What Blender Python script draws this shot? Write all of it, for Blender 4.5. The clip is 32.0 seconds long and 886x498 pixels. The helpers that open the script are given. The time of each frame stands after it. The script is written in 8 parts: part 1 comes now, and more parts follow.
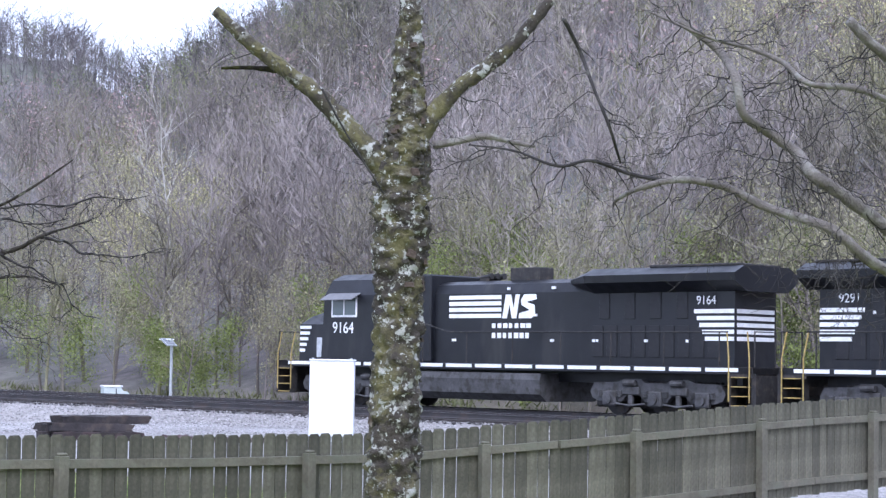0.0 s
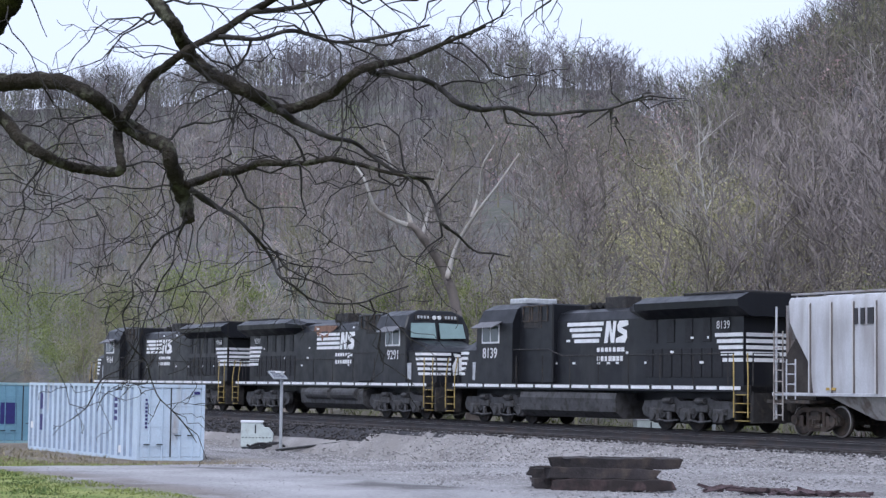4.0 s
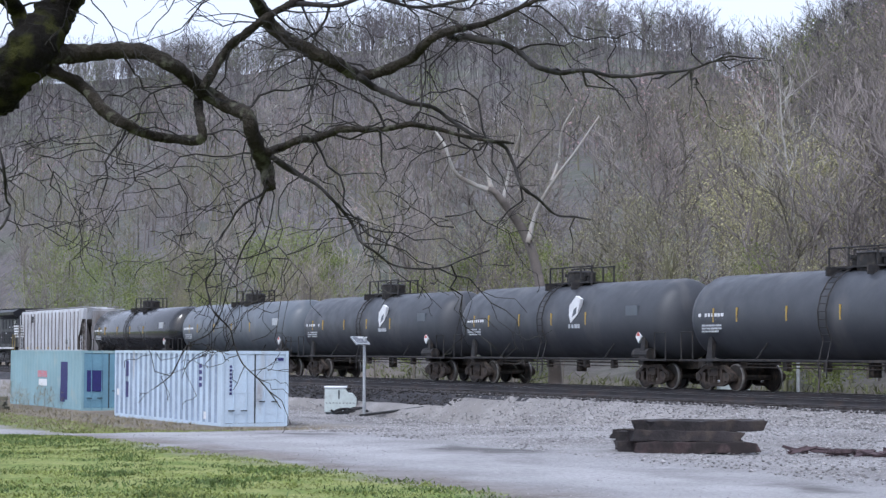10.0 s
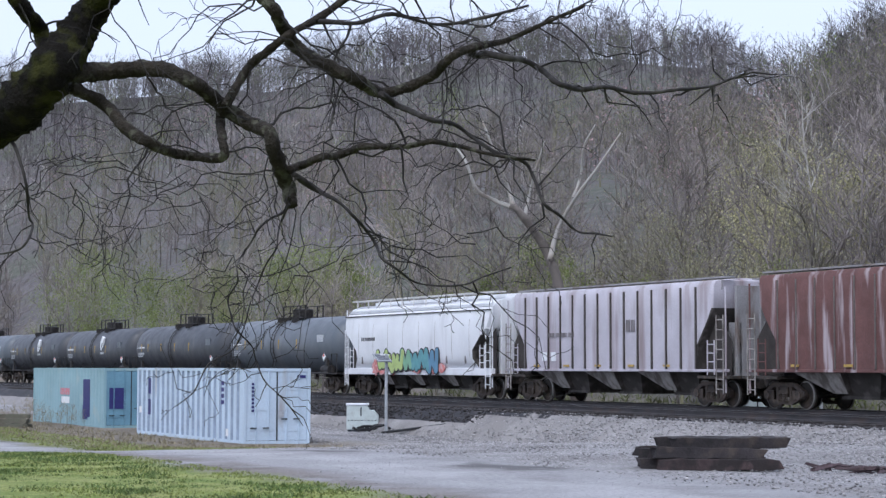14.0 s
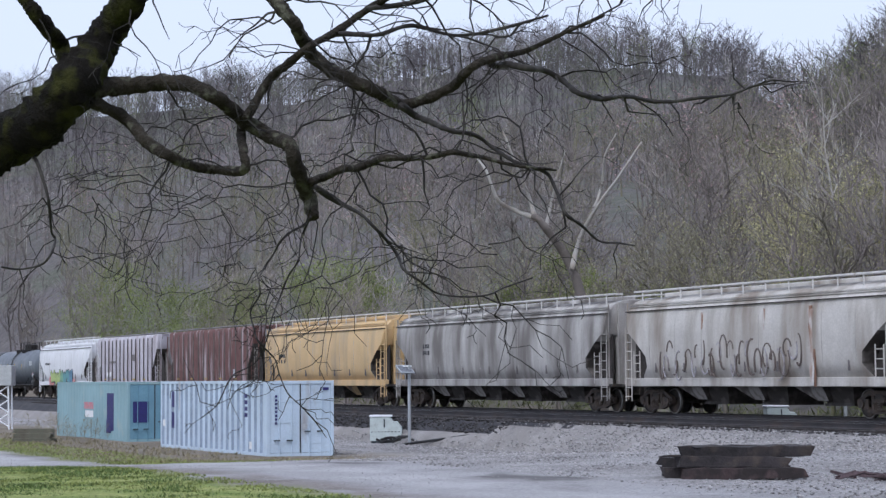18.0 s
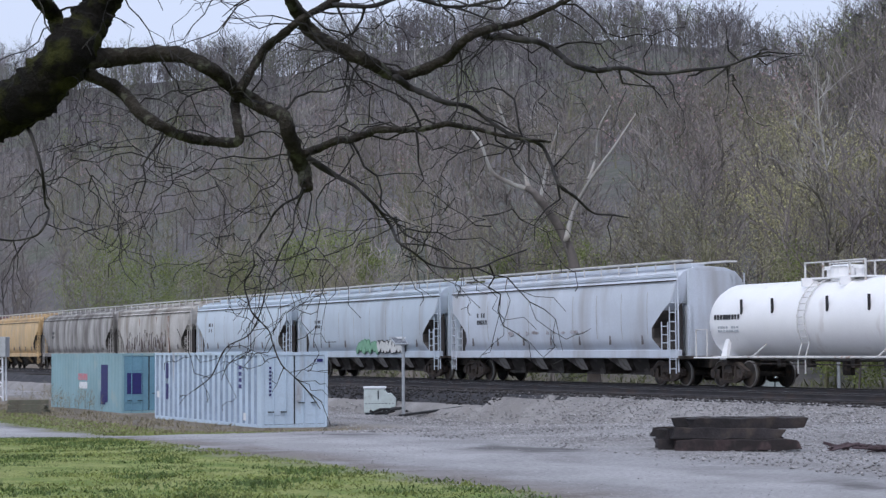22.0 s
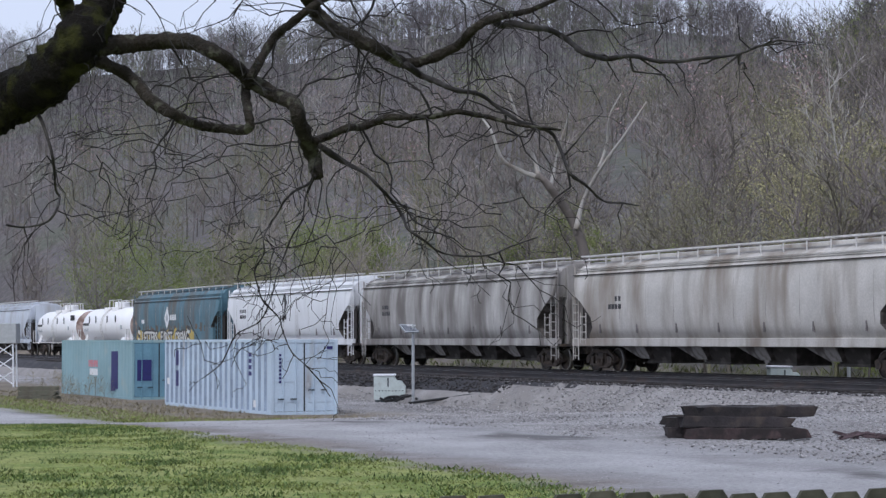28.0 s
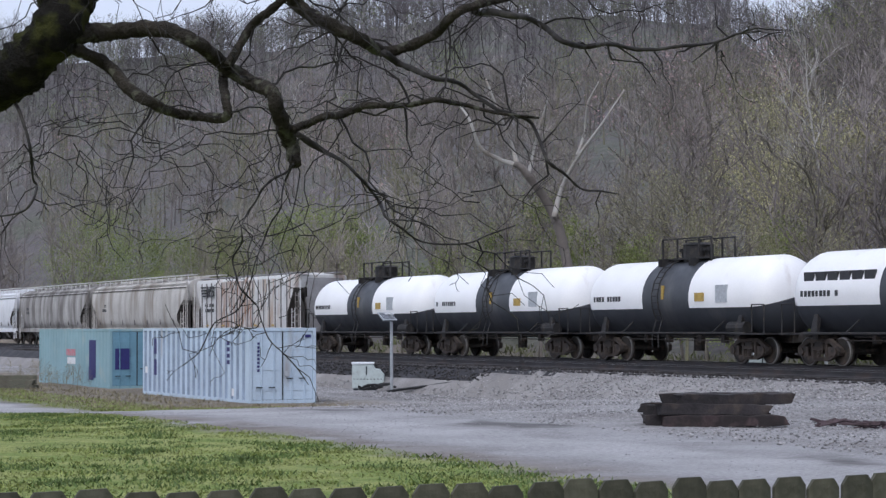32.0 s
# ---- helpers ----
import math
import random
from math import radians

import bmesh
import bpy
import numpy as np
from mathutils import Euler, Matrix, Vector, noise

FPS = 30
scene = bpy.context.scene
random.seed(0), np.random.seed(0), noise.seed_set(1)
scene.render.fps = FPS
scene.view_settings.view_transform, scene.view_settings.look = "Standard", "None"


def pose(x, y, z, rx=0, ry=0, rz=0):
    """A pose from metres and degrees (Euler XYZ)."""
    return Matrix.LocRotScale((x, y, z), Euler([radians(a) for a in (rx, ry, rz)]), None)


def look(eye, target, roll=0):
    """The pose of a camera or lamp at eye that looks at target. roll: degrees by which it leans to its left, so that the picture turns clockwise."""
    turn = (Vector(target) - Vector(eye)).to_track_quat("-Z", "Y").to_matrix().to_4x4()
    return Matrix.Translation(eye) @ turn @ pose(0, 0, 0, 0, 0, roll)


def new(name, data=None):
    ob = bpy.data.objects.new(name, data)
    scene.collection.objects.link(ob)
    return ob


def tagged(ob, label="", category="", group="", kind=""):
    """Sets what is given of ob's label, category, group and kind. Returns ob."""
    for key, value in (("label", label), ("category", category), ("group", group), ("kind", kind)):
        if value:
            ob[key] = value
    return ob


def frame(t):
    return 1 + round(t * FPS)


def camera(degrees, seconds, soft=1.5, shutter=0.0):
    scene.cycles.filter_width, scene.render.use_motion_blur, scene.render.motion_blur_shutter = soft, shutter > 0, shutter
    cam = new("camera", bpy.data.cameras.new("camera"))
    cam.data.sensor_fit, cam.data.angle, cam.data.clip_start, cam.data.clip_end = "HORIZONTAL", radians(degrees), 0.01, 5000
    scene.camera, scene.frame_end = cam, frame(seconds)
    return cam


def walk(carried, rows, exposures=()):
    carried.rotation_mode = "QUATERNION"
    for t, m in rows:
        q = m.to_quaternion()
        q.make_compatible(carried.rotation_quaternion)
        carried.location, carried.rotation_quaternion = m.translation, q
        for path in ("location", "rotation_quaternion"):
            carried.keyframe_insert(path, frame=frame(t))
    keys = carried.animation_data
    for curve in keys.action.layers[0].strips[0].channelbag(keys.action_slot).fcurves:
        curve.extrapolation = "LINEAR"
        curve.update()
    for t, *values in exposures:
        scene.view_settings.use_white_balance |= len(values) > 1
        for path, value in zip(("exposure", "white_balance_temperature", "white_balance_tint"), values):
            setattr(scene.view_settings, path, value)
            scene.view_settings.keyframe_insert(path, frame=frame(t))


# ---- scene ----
# ---- camera ----
cam = camera(25.6, 32.0, soft=1.4)


def aim(x, y, z, yaw, pitch, roll):
    return pose(x, y, z, 0, 0, yaw) @ pose(0, 0, 0, pitch) @ pose(0, 0, 0, 0, roll) @ pose(0, 0, 0, 90)


# seconds, place on the plan, eye height, then yaw, pitch and lean in degrees
PATH = (
    (0.0, -2.65, -12, 1.98, -19.42, 3.31, -0.9),
    (0.5, -1.22, -8.7, 1.98, -14.3, 3.33, -1.15),
    (1.0, -0.28, -6, 1.98, -10.1, 3.34, -1.3),
    (1.5, 0.05, -4.7, 1.97, -7.1, 3.38, -1.05),
    (2.0, 0.15, -3.6, 1.94, -4.88, 3.41, -0.75),
    (2.5, 0.08, -1.5, 1.84, -3.8, 3.9, -0.45),
    (3.0, 0, 0, 1.78, -3.1, 3.54, -0.65),
    (3.5, 0, 0, 1.78, -3.5, 3.82, -0.75),
    (5.5, 0, 0, 1.78, -2.68, 4.22, -0.71),
    (6.0, 0, 0, 1.78, -2.15, 3.7, -0.71),
    (6.5, 0, 0, 1.78, -1.85, 3.94, -1.55),
    (7.0, 0, 0, 1.78, -1.41, 3.9, -1.66),
    (7.5, 0, 0, 1.78, -0.75, 3.94, -0.7),
    (8.0, 0, 0, 1.78, -0.84, 3.92, -0.04),
    (8.5, 0, 0, 1.78, -1.17, 3.48, 0.49),
    (9.0, 0, 0, 1.78, -1.09, 3.43, -0.14),
    (9.5, 0, 0, 1.78, -1.43, 3.29, -0.01),
    (10.0, 0, 0, 1.78, -1.09, 2.99, -0.22),
    (10.5, 0, 0, 1.78, -0.62, 3.06, 0.16),
    (11.0, 0, 0, 1.78, -0.79, 3.5, -0.01),
    (11.5, 0, 0, 1.78, -1.12, 3.77, 0.77),
    (12.0, 0, 0, 1.78, -0.93, 3.19, 0.71),
    (12.5, 0, 0, 1.78, -0.64, 3.84, 0.23),
    (13.0, 0, 0, 1.78, -1.13, 3.38, 0.12),
    (13.5, 0, 0, 1.78, -0.54, 3.48, -0.23),
    (15.5, 0, 0, 1.78, -0.27, 3.5, 0.01),
    (16.0, 0, 0, 1.78, 0.08, 3.84, 0.14),
    (16.5, 0, 0, 1.78, 0.08, 4.06, 0.35),
    (17.0, 0, 0, 1.78, -0.02, 3.8, 0.42),
    (17.5, 0, 0, 1.78, 0.15, 3.97, 0.59),
    (18.0, 0, 0, 1.78, 0.19, 3.81, 0.35),
    (18.5, 0, 0, 1.78, 0.08, 3.45, -0.36),
    (19.0, 0, 0, 1.78, 0.04, 3.11, -0.53),
    (19.5, 0, 0, 1.78, 0.04, 2.87, -0.53),
    (20.0, 0, 0, 1.78, -0.23, 2.88, 0.27),
    (20.5, 0, 0, 1.78, 0.04, 3.09, 0.24),
    (21.0, 0, 0, 1.78, 0.29, 2.99, 0.79),
    (21.5, 0, 0, 1.78, 0.18, 2.92, 0.83),
    (22.0, 0, 0, 1.78, 0.02, 2.98, 0.31),
    (22.5, 0, 0, 1.78, -0.03, 3.06, -0.29),
    (23.0, 0, 0, 1.78, -0.27, 2.74, -0.26),
    (23.5, 0, 0, 1.78, -0.3, 2.66, -0.5),
    (24.0, 0, 0, 1.78, -0.35, 2.63, -0.39),
    (24.5, 0, 0, 1.78, -0.49, 2.46, -0.42),
    (25.0, 0, 0, 1.78, -0.37, 2.54, -0.33),
    (25.5, 0, 0, 1.78, -0.35, 2.51, -0.37),
    (27.5, 0, 0, 1.78, 0.19, 2.42, -0.61),
    (28.0, 0, 0, 1.78, 0.32, 2.62, 0.14),
    (28.5, 0, 0, 1.78, 0.23, 3.1, 0.26),
    (29.0, 0, 0, 1.78, 0, 3.17, 0),
    (29.5, 0, 0, 1.78, -0.16, 3.11, -0.22),
    (30.0, 0, 0, 1.78, -0.18, 2.55, -0.05),
    (30.5, 0, 0, 1.78, -0.19, 2.29, 0.06),
    (31.0, 0, 0, 1.78, -0.17, 2.37, 0.24),
    (31.5, 0, 0, 1.78, -0.09, 2.36, 0.38),
    (32.0, 0, 0, 1.78, -0.32, 2.27, 0.25),
)
EXPOSURE = ((0.0, 1.12, 5350, 15), (1.0, 1.0, 5300, 13), (2.0, 0.68, 5400, 12), (3.5, 0.38, 5540, 12), (6.0, 0.33, 5590, 10), (8.0, 0.4, 5590, 10), (10.0, 0.47, 5620, 10), (12.0, 0.5, 5600, 10), (13.0, 0.4, 5570, 10), (16.0, 0.2, 5640, 10), (19.0, 0.13, 5640, 10), (21.0, 0.03, 5650, 10), (24.0, -0.05, 5700, 10), (28.0, -0.02, 5730, 10), (32.0, 0.0, 5750, 10))
walk(cam, [(t, aim(x, y, z, a, b, c)) for t, x, y, z, a, b, c in PATH], EXPOSURE)

# ---- world and sun ----
world = bpy.data.worlds.new("world")
scene.world = world
world.use_nodes = True
wn, wl = world.node_tree.nodes, world.node_tree.links
sky = wn.new("ShaderNodeTexSky")
sky.sky_type, sky.sun_disc = "NISHITA", False
sky.sun_elevation, sky.sun_rotation = radians(42), radians(200)
sky.air_density, sky.dust_density, sky.ozone_density = 1.0, 6.0, 1.0
# thin overcast: the clear sky is washed towards white
veil = wn.new("ShaderNodeMix")
veil.data_type, veil.blend_type = "RGBA", "MIX"
veil.inputs[0].default_value = 0.72
veil.inputs[7].default_value = (8.5, 8.6, 9.6, 1)
wl.new(sky.outputs[0], veil.inputs[6])
wl.new(veil.outputs[2], wn["Background"].inputs[0])
wn["Background"].inputs[1].default_value = 0.11
sun = new("sun", bpy.data.lights.new("sun", "SUN"))
sun.data.energy, sun.data.angle, sun.data.color = 1.0, radians(14), (1.0, 0.95, 0.88)
sun.matrix_world = look((0, 0, 60), (18, 40, 0))

# ---- plan: s runs along the track, w across it ----
TH = radians(25.34)
DX, DY = -math.sin(TH), math.cos(TH)
NX, NY = math.cos(TH), math.sin(TH)
FAR_W, NEAR_W, RAIL_Z, GAUGE = 38.9, 34.6, 0.46, 1.435
SPEED = 16.9


def plan(s, w, z=0.0):
    return Vector((s * DX + w * NX, s * DY + w * NY, z))


def sw(x, y):
    return x * DX + y * DY, x * NX + y * NY


def step01(a, b, x):
    t = min(1.0, max(0.0, (x - a) / (b - a)))
    return t * t * (3 - 2 * t)


def lerp_table(table, x):
    for (a, p), (b, q) in zip(table, table[1:]):
        if x <= b:
            return p + (q - p) * max(0.0, (x - a) / (b - a))
    return table[-1][1]


# elevation of the wooded skyline and distance of the ridge by bearing
RIDGE = ((-180, 8.0), (-60, 8.0), (-14, 8.2), (-10, 8.3), (-4.3, 9.0), (-2.4, 9.4), (2.0, 9.8), (5.2, 9.8), (8.5, 9.4), (10.3, 8.3), (12, 9.2), (14.5, 10.6), (17, 12.2), (20.7, 15.5), (26, 20), (34, 24), (60, 22), (180, 8.0))
REACH = ((-180, 520), (-14, 520), (0, 470), (9, 430), (11, 330), (17, 300), (24, 270), (60, 260), (180, 500))


def ground_z(x, y):
    s, w = sw(x, y)
    base = -0.82 * step01(36, 63, s)
    z = base + (-0.9 - base) * step01(44, 50, w)
    if w > 52:
        r = math.hypot(x, y)
        az = math.degrees(math.atan2(x, y))
        rr, el = lerp_table(REACH, az), lerp_table(RIDGE, az)
        sn = math.sin(radians(az) + TH)
        rb = 54 / sn if sn > 0.02 else 2700
        rr = max(rr, rb + 120)
        top = math.tan(radians(el)) * rr - 2
        k = (r - rb) / (rr - rb)
        if k < 0:
            k = 0
        up = k ** 1.12 if k < 1 else 1 - min(0.5, (k - 1) * 0.6)
        rough = noise.noise(Vector((x * 0.012, y * 0.012, 3.1))) * 7 * min(1, 3 * k) * max(0.45, min(1, abs(1 - k) * 4)) + 9.0 * max(0.0, min(k, 1.1) - 0.78) * noise.noise(Vector((x * 0.045, y * 0.045, 8.0)))
        z += top * up + rough
    return z


# ---- mesh helpers ----
def part(name, bm, material, parent=None, label=""):
    me = bpy.data.meshes.new(name)
    bm.to_mesh(me)
    bm.free()
    me.materials.append(material)
    ob = new(name, me)
    ob.parent = parent
    if label:
        ob["label"] = label
    return ob


def mesh_of(name, verts, faces, material, parent=None, smooth=False, label=""):
    me = bpy.data.meshes.new(name)
    me.from_pydata(verts, [], faces)
    me.materials.append(material)
    if smooth:
        me.shade_smooth()
    ob = new(name, me)
    ob.parent = parent
    if label:
        ob["label"] = label
    return ob


def slab(bm, x0, x1, y0, y1, z0, z1, m=None, bevel=0.0):
    """A block between two corners, its edges worn round."""
    made = bmesh.ops.create_cube(bm, size=1.0)["verts"]
    for v in made:
        v.co = Vector(((x0 + x1) / 2 + v.co.x * (x1 - x0), (y0 + y1) / 2 + v.co.y * (y1 - y0), (z0 + z1) / 2 + v.co.z * (z1 - z0)))
    if bevel:
        edges = list({e for v in made for e in v.link_edges})
        out = bmesh.ops.bevel(bm, geom=edges, offset=bevel, segments=1, affect="EDGES")
        made = list({v for f in out["faces"] for v in f.verts} | {v for v in made if v.is_valid})
    if m is not None:
        for v in made:
            v.co = m @ v.co
    return made


def rod(bm, a, b, r, r2=None, n=8, caps=True):
    """A round bar from a to b."""
    a, b = Vector(a), Vector(b)
    d = b - a
    m = Matrix.Translation((a + b) / 2) @ d.to_track_quat("Z", "Y").to_matrix().to_4x4()
    bmesh.ops.create_cone(bm, cap_ends=caps, segments=n, radius1=r, radius2=r if r2 is None else r2, depth=d.length, matrix=m)


def run(bm, pts, r, n=6):
    """One bent tube through the points."""
    pts = [Vector(p) for p in pts]
    rings, u = [], None
    for i, p in enumerate(pts):
        d = ((p - pts[i - 1]).normalized() if i else Vector()) + ((pts[i + 1] - p).normalized() if i + 1 < len(pts) else Vector())
        d.normalize()
        u = d.orthogonal() if u is None else u - d * u.dot(d)
        u.normalize()
        v = d.cross(u)
        rings.append([p + (u * math.cos(k * 2 * math.pi / n) + v * math.sin(k * 2 * math.pi / n)) * r for k in range(n)])
    loft(bm, rings)


def loft(bm, rings, close=True, caps=True):
    """Skin from ring to ring; each ring is a list of points."""
    vs = [[bm.verts.new(p) for p in ring] for ring in rings]
    k = len(vs[0])
    for a, b in zip(vs, vs[1:]):
        for i in range(k if close else k - 1):
            bm.faces.new((a[i], a[(i + 1) % k], b[(i + 1) % k], b[i]))
    if caps and close:
        bm.faces.new(vs[0][::-1])
        bm.faces.new(vs[-1])
    return vs


def smooth(bm, angle=None):
    for f in bm.faces:
        f.smooth = True


def empty(name, m, label, category, group="", kind=""):
    ob = new(name)
    ob.empty_display_size = 0.2
    ob.matrix_world = m
    return tagged(ob, label, category, group, kind)


# ---- materials ----
def surf(name, col, rough=0.8, metal=0.0, var=0.25, scale=1.5, fine=18.0, second=None, amount=0.5, streak=0.0, bump=0.25, bump_scale=30.0, spec=0.5, island=0.0, tint_obj=0.0, width=0.08):
    """A weathered surface: two scales of mottling, stains or streaks of a second colour, fine relief."""
    m = bpy.data.materials.new(name)
    m.use_nodes = True
    n, l = m.node_tree.nodes, m.node_tree.links
    b = n["Principled BSDF"]
    tc = n.new("ShaderNodeTexCoord")

    def noise_tex(sc, detail=5.0, vec=None):
        t = n.new("ShaderNodeTexNoise")
        t.inputs["Scale"].default_value, t.inputs["Detail"].default_value = sc, detail
        l.new(vec or tc.outputs["Object"], t.inputs["Vector"])
        return t.outputs["Fac"]

    def mix(kind, fac, a, c):
        x = n.new("ShaderNodeMix")
        x.data_type, x.blend_type = "RGBA", kind
        for sock, val in ((x.inputs[0], fac), (x.inputs[6], a), (x.inputs[7], c)):
            if isinstance(val, (int, float)):
                sock.default_value = val
            elif isinstance(val, tuple):
                sock.default_value = (*val[:3], 1)
            else:
                l.new(val, sock)
        return x.outputs[2]

    def ramp(src, a, b2, lo=0.0, hi=1.0):
        r = n.new("ShaderNodeMapRange")
        r.inputs[1].default_value, r.inputs[2].default_value, r.inputs[3].default_value, r.inputs[4].default_value = a, b2, lo, hi
        l.new(src, r.inputs[0])
        return r.outputs[0]

    def grey(src):
        c = n.new("ShaderNodeCombineColor")
        for i in range(3):
            l.new(src, c.inputs[i])
        return c.outputs[0]

    out = mix("MULTIPLY", 1.0, tuple(col), grey(ramp(noise_tex(scale), 0.25, 0.75, 1 - var, 1 + var)))
    out = mix("MULTIPLY", 1.0, out, grey(ramp(noise_tex(fine, 3.0), 0.25, 0.75, 1 - var * 0.6, 1 + var * 0.6)))
    if second is not None:
        vec = None
        if streak:
            mp = n.new("ShaderNodeMapping")
            mp.inputs["Scale"].default_value = (1, 1, streak)
            l.new(tc.outputs["Object"], mp.inputs["Vector"])
            vec = mp.outputs[0]
        f = ramp(noise_tex(scale * 1.7, 7.0, vec), 1.0 - amount - width, 1.0 - amount + width)
        out = mix("MIX", f, out, tuple(second))
    if island:
        g = n.new("ShaderNodeNewGeometry")
        out = mix("MULTIPLY", 1.0, out, grey(ramp(g.outputs["Random Per Island"], 0, 1, 1 - island, 1 + island)))
    if tint_obj:
        o = n.new("ShaderNodeObjectInfo")
        out = mix("MULTIPLY", 1.0, out, grey(ramp(o.outputs["Random"], 0, 1, 1 - tint_obj, 1 + tint_obj)))
    l.new(out, b.inputs["Base Color"])
    l.new(ramp(noise_tex(scale * 3), 0.3, 0.7, max(0.02, rough - 0.1), min(1.0, rough + 0.1)), b.inputs["Roughness"])
    b.inputs["Metallic"].default_value = metal
    b.inputs["Specular IOR Level"].default_value = spec
    if bump:
        bp = n.new("ShaderNodeBump")
        bp.inputs["Strength"].default_value, bp.inputs["Distance"].default_value = bump, 0.02
        l.new(noise_tex(bump_scale, 6.0), bp.inputs["Height"])
        l.new(bp.outputs[0], b.inputs["Normal"])
    return m


M_BLACK = surf("engine_black", (0.0095, 0.0105, 0.0145), 0.42, var=0.3, scale=0.8, second=(0.026, 0.026, 0.028), amount=0.38, streak=0.25, bump=0.04, spec=0.35)
M_STEEL_DARK = surf("running_gear", (0.021, 0.020, 0.021), 0.75, var=0.4, scale=3, second=(0.05, 0.041, 0.035), amount=0.4, bump=0.3)
M_RAIL_TOP = surf("worn_rail_head", (0.36, 0.35, 0.36), 0.35, metal=0.7, var=0.2, scale=1, bump=0)
M_RAIL = surf("rail_steel", (0.042, 0.039, 0.042), 0.7, metal=0.0, var=0.3, scale=1, second=(0.062, 0.048, 0.044), amount=0.4)
M_TIE = surf("creosoted_wood", (0.036, 0.031, 0.03), 0.9, var=0.5, scale=2.0, fine=30, second=(0.075, 0.056, 0.047), amount=0.36, bump=0.7, bump_scale=12, tint_obj=0.35)
M_CONT = surf("container_paint", (0.505, 0.605, 0.715), 0.55, var=0.12, scale=0.7, second=(0.32, 0.3, 0.3), amount=0.3, streak=0.2, bump=0.1)
M_TEAL = surf("container_teal_paint", (0.25, 0.39, 0.435), 0.6, var=0.12, scale=0.6, second=(0.33, 0.42, 0.42), amount=0.35, bump=0.1)
M_WHITE = surf("white_enamel", (0.72, 0.74, 0.78), 0.5, var=0.08, scale=2, bump=0.05)
M_WOOD = surf("weathered_board", (0.125, 0.118, 0.088), 0.9, var=0.45, scale=2.2, fine=26, second=(0.042, 0.043, 0.03), amount=0.5, streak=0.12, bump=0.6, bump_scale=20, tint_obj=0.3)

# ---- train materials ----
M_STRIPE = surf("white_stripe_paint", (0.75, 0.76, 0.78), 0.5, var=0.12, scale=3, bump=0)
M_INK = surf("black_lettering", (0.03, 0.03, 0.035), 0.6, var=0.2, bump=0)
M_YELLOW = surf("safety_yellow", (0.44, 0.30, 0.07), 0.55, var=0.2, scale=3, second=(0.2, 0.13, 0.05), amount=0.35, bump=0)
M_BURNT = surf("burnt_paint", (0.20, 0.115, 0.08), 0.8, var=0.4, scale=3, bump=0.1)
M_GLASS = bpy.data.materials.new("cab_glass")
M_GLASS.use_nodes = True
_b = M_GLASS.node_tree.nodes["Principled BSDF"]
_b.inputs["Base Color"].default_value, _b.inputs["Roughness"].default_value, _b.inputs["Metallic"].default_value = (0.10, 0.13, 0.13, 1), 0.06, 0.0
M_GREY_HOP = surf("aged_grey_paint", (0.50, 0.515, 0.555), 0.7, var=0.15, scale=0.8, second=(0.27, 0.25, 0.25), amount=0.40, streak=0.16, bump=0.1, width=0.14)
M_PINK_HOP = surf("faded_grey_paint", (0.50, 0.475, 0.53), 0.75, var=0.16, scale=0.9, second=(0.24, 0.18, 0.18), amount=0.38, streak=0.12, bump=0.1, width=0.12)
M_BROWN_HOP = surf("oxide_brown_paint", (0.135, 0.065, 0.06), 0.8, var=0.25, scale=1.2, second=(0.42, 0.36, 0.38), amount=0.41, streak=0.13, bump=0.15, width=0.06)
M_NSG_HOP = surf("rust_streaked_grey_paint", (0.60, 0.60, 0.60), 0.75, var=0.14, scale=1.0, second=(0.34, 0.20, 0.12), amount=0.36, streak=0.07, bump=0.1, width=0.12)
M_WHITE_HOP = surf("white_hopper_paint", (0.73, 0.74, 0.77), 0.55, var=0.08, scale=0.7, second=(0.42, 0.41, 0.42), amount=0.30, streak=0.12, bump=0.05, width=0.15)
M_TAN_HOP = surf("ochre_hopper_paint", (0.60, 0.425, 0.22), 0.6, var=0.12, scale=0.7, second=(0.40, 0.30, 0.19), amount=0.42, streak=0.12, bump=0.05, width=0.12)
M_SOOT_HOP = surf("sooty_grey_paint", (0.50, 0.485, 0.47), 0.7, var=0.2, scale=0.7, second=(0.165, 0.15, 0.14), amount=0.53, streak=0.2, bump=0.05, width=0.16)
M_CREAM_HOP = surf("soiled_cream_paint", (0.52, 0.50, 0.475), 0.7, var=0.2, scale=0.65, second=(0.26, 0.225, 0.19), amount=0.45, streak=0.18, bump=0.05, width=0.12)
M_PALE_HOP = surf("pale_blue_grey_paint", (0.56, 0.63, 0.71), 0.5, var=0.07, scale=0.6, second=(0.38, 0.39, 0.42), amount=0.34, streak=0.12, bump=0.04, width=0.14)
M_BLUEG_HOP = surf("soft_grey_blue_paint", (0.50, 0.56, 0.63), 0.55, var=0.08, scale=0.6, second=(0.33, 0.33, 0.35), amount=0.36, streak=0.12, bump=0.04, width=0.14)
M_DUSTY_HOP = surf("dusty_light_paint", (0.56, 0.60, 0.67), 0.6, var=0.1, scale=0.6, second=(0.38, 0.375, 0.39), amount=0.38, streak=0.14, bump=0.04, width=0.14)
M_TEAL_HOP = surf("weathered_teal_paint", (0.095, 0.185, 0.235), 0.65, var=0.22, scale=0.6, second=(0.11, 0.10, 0.09), amount=0.45, streak=0.22, bump=0.08, width=0.14)
M_TANK_GLOSS = surf("glossy_black_tank", (0.011, 0.012, 0.015), 0.2, var=0.15, scale=0.6, bump=0, spec=0.7)
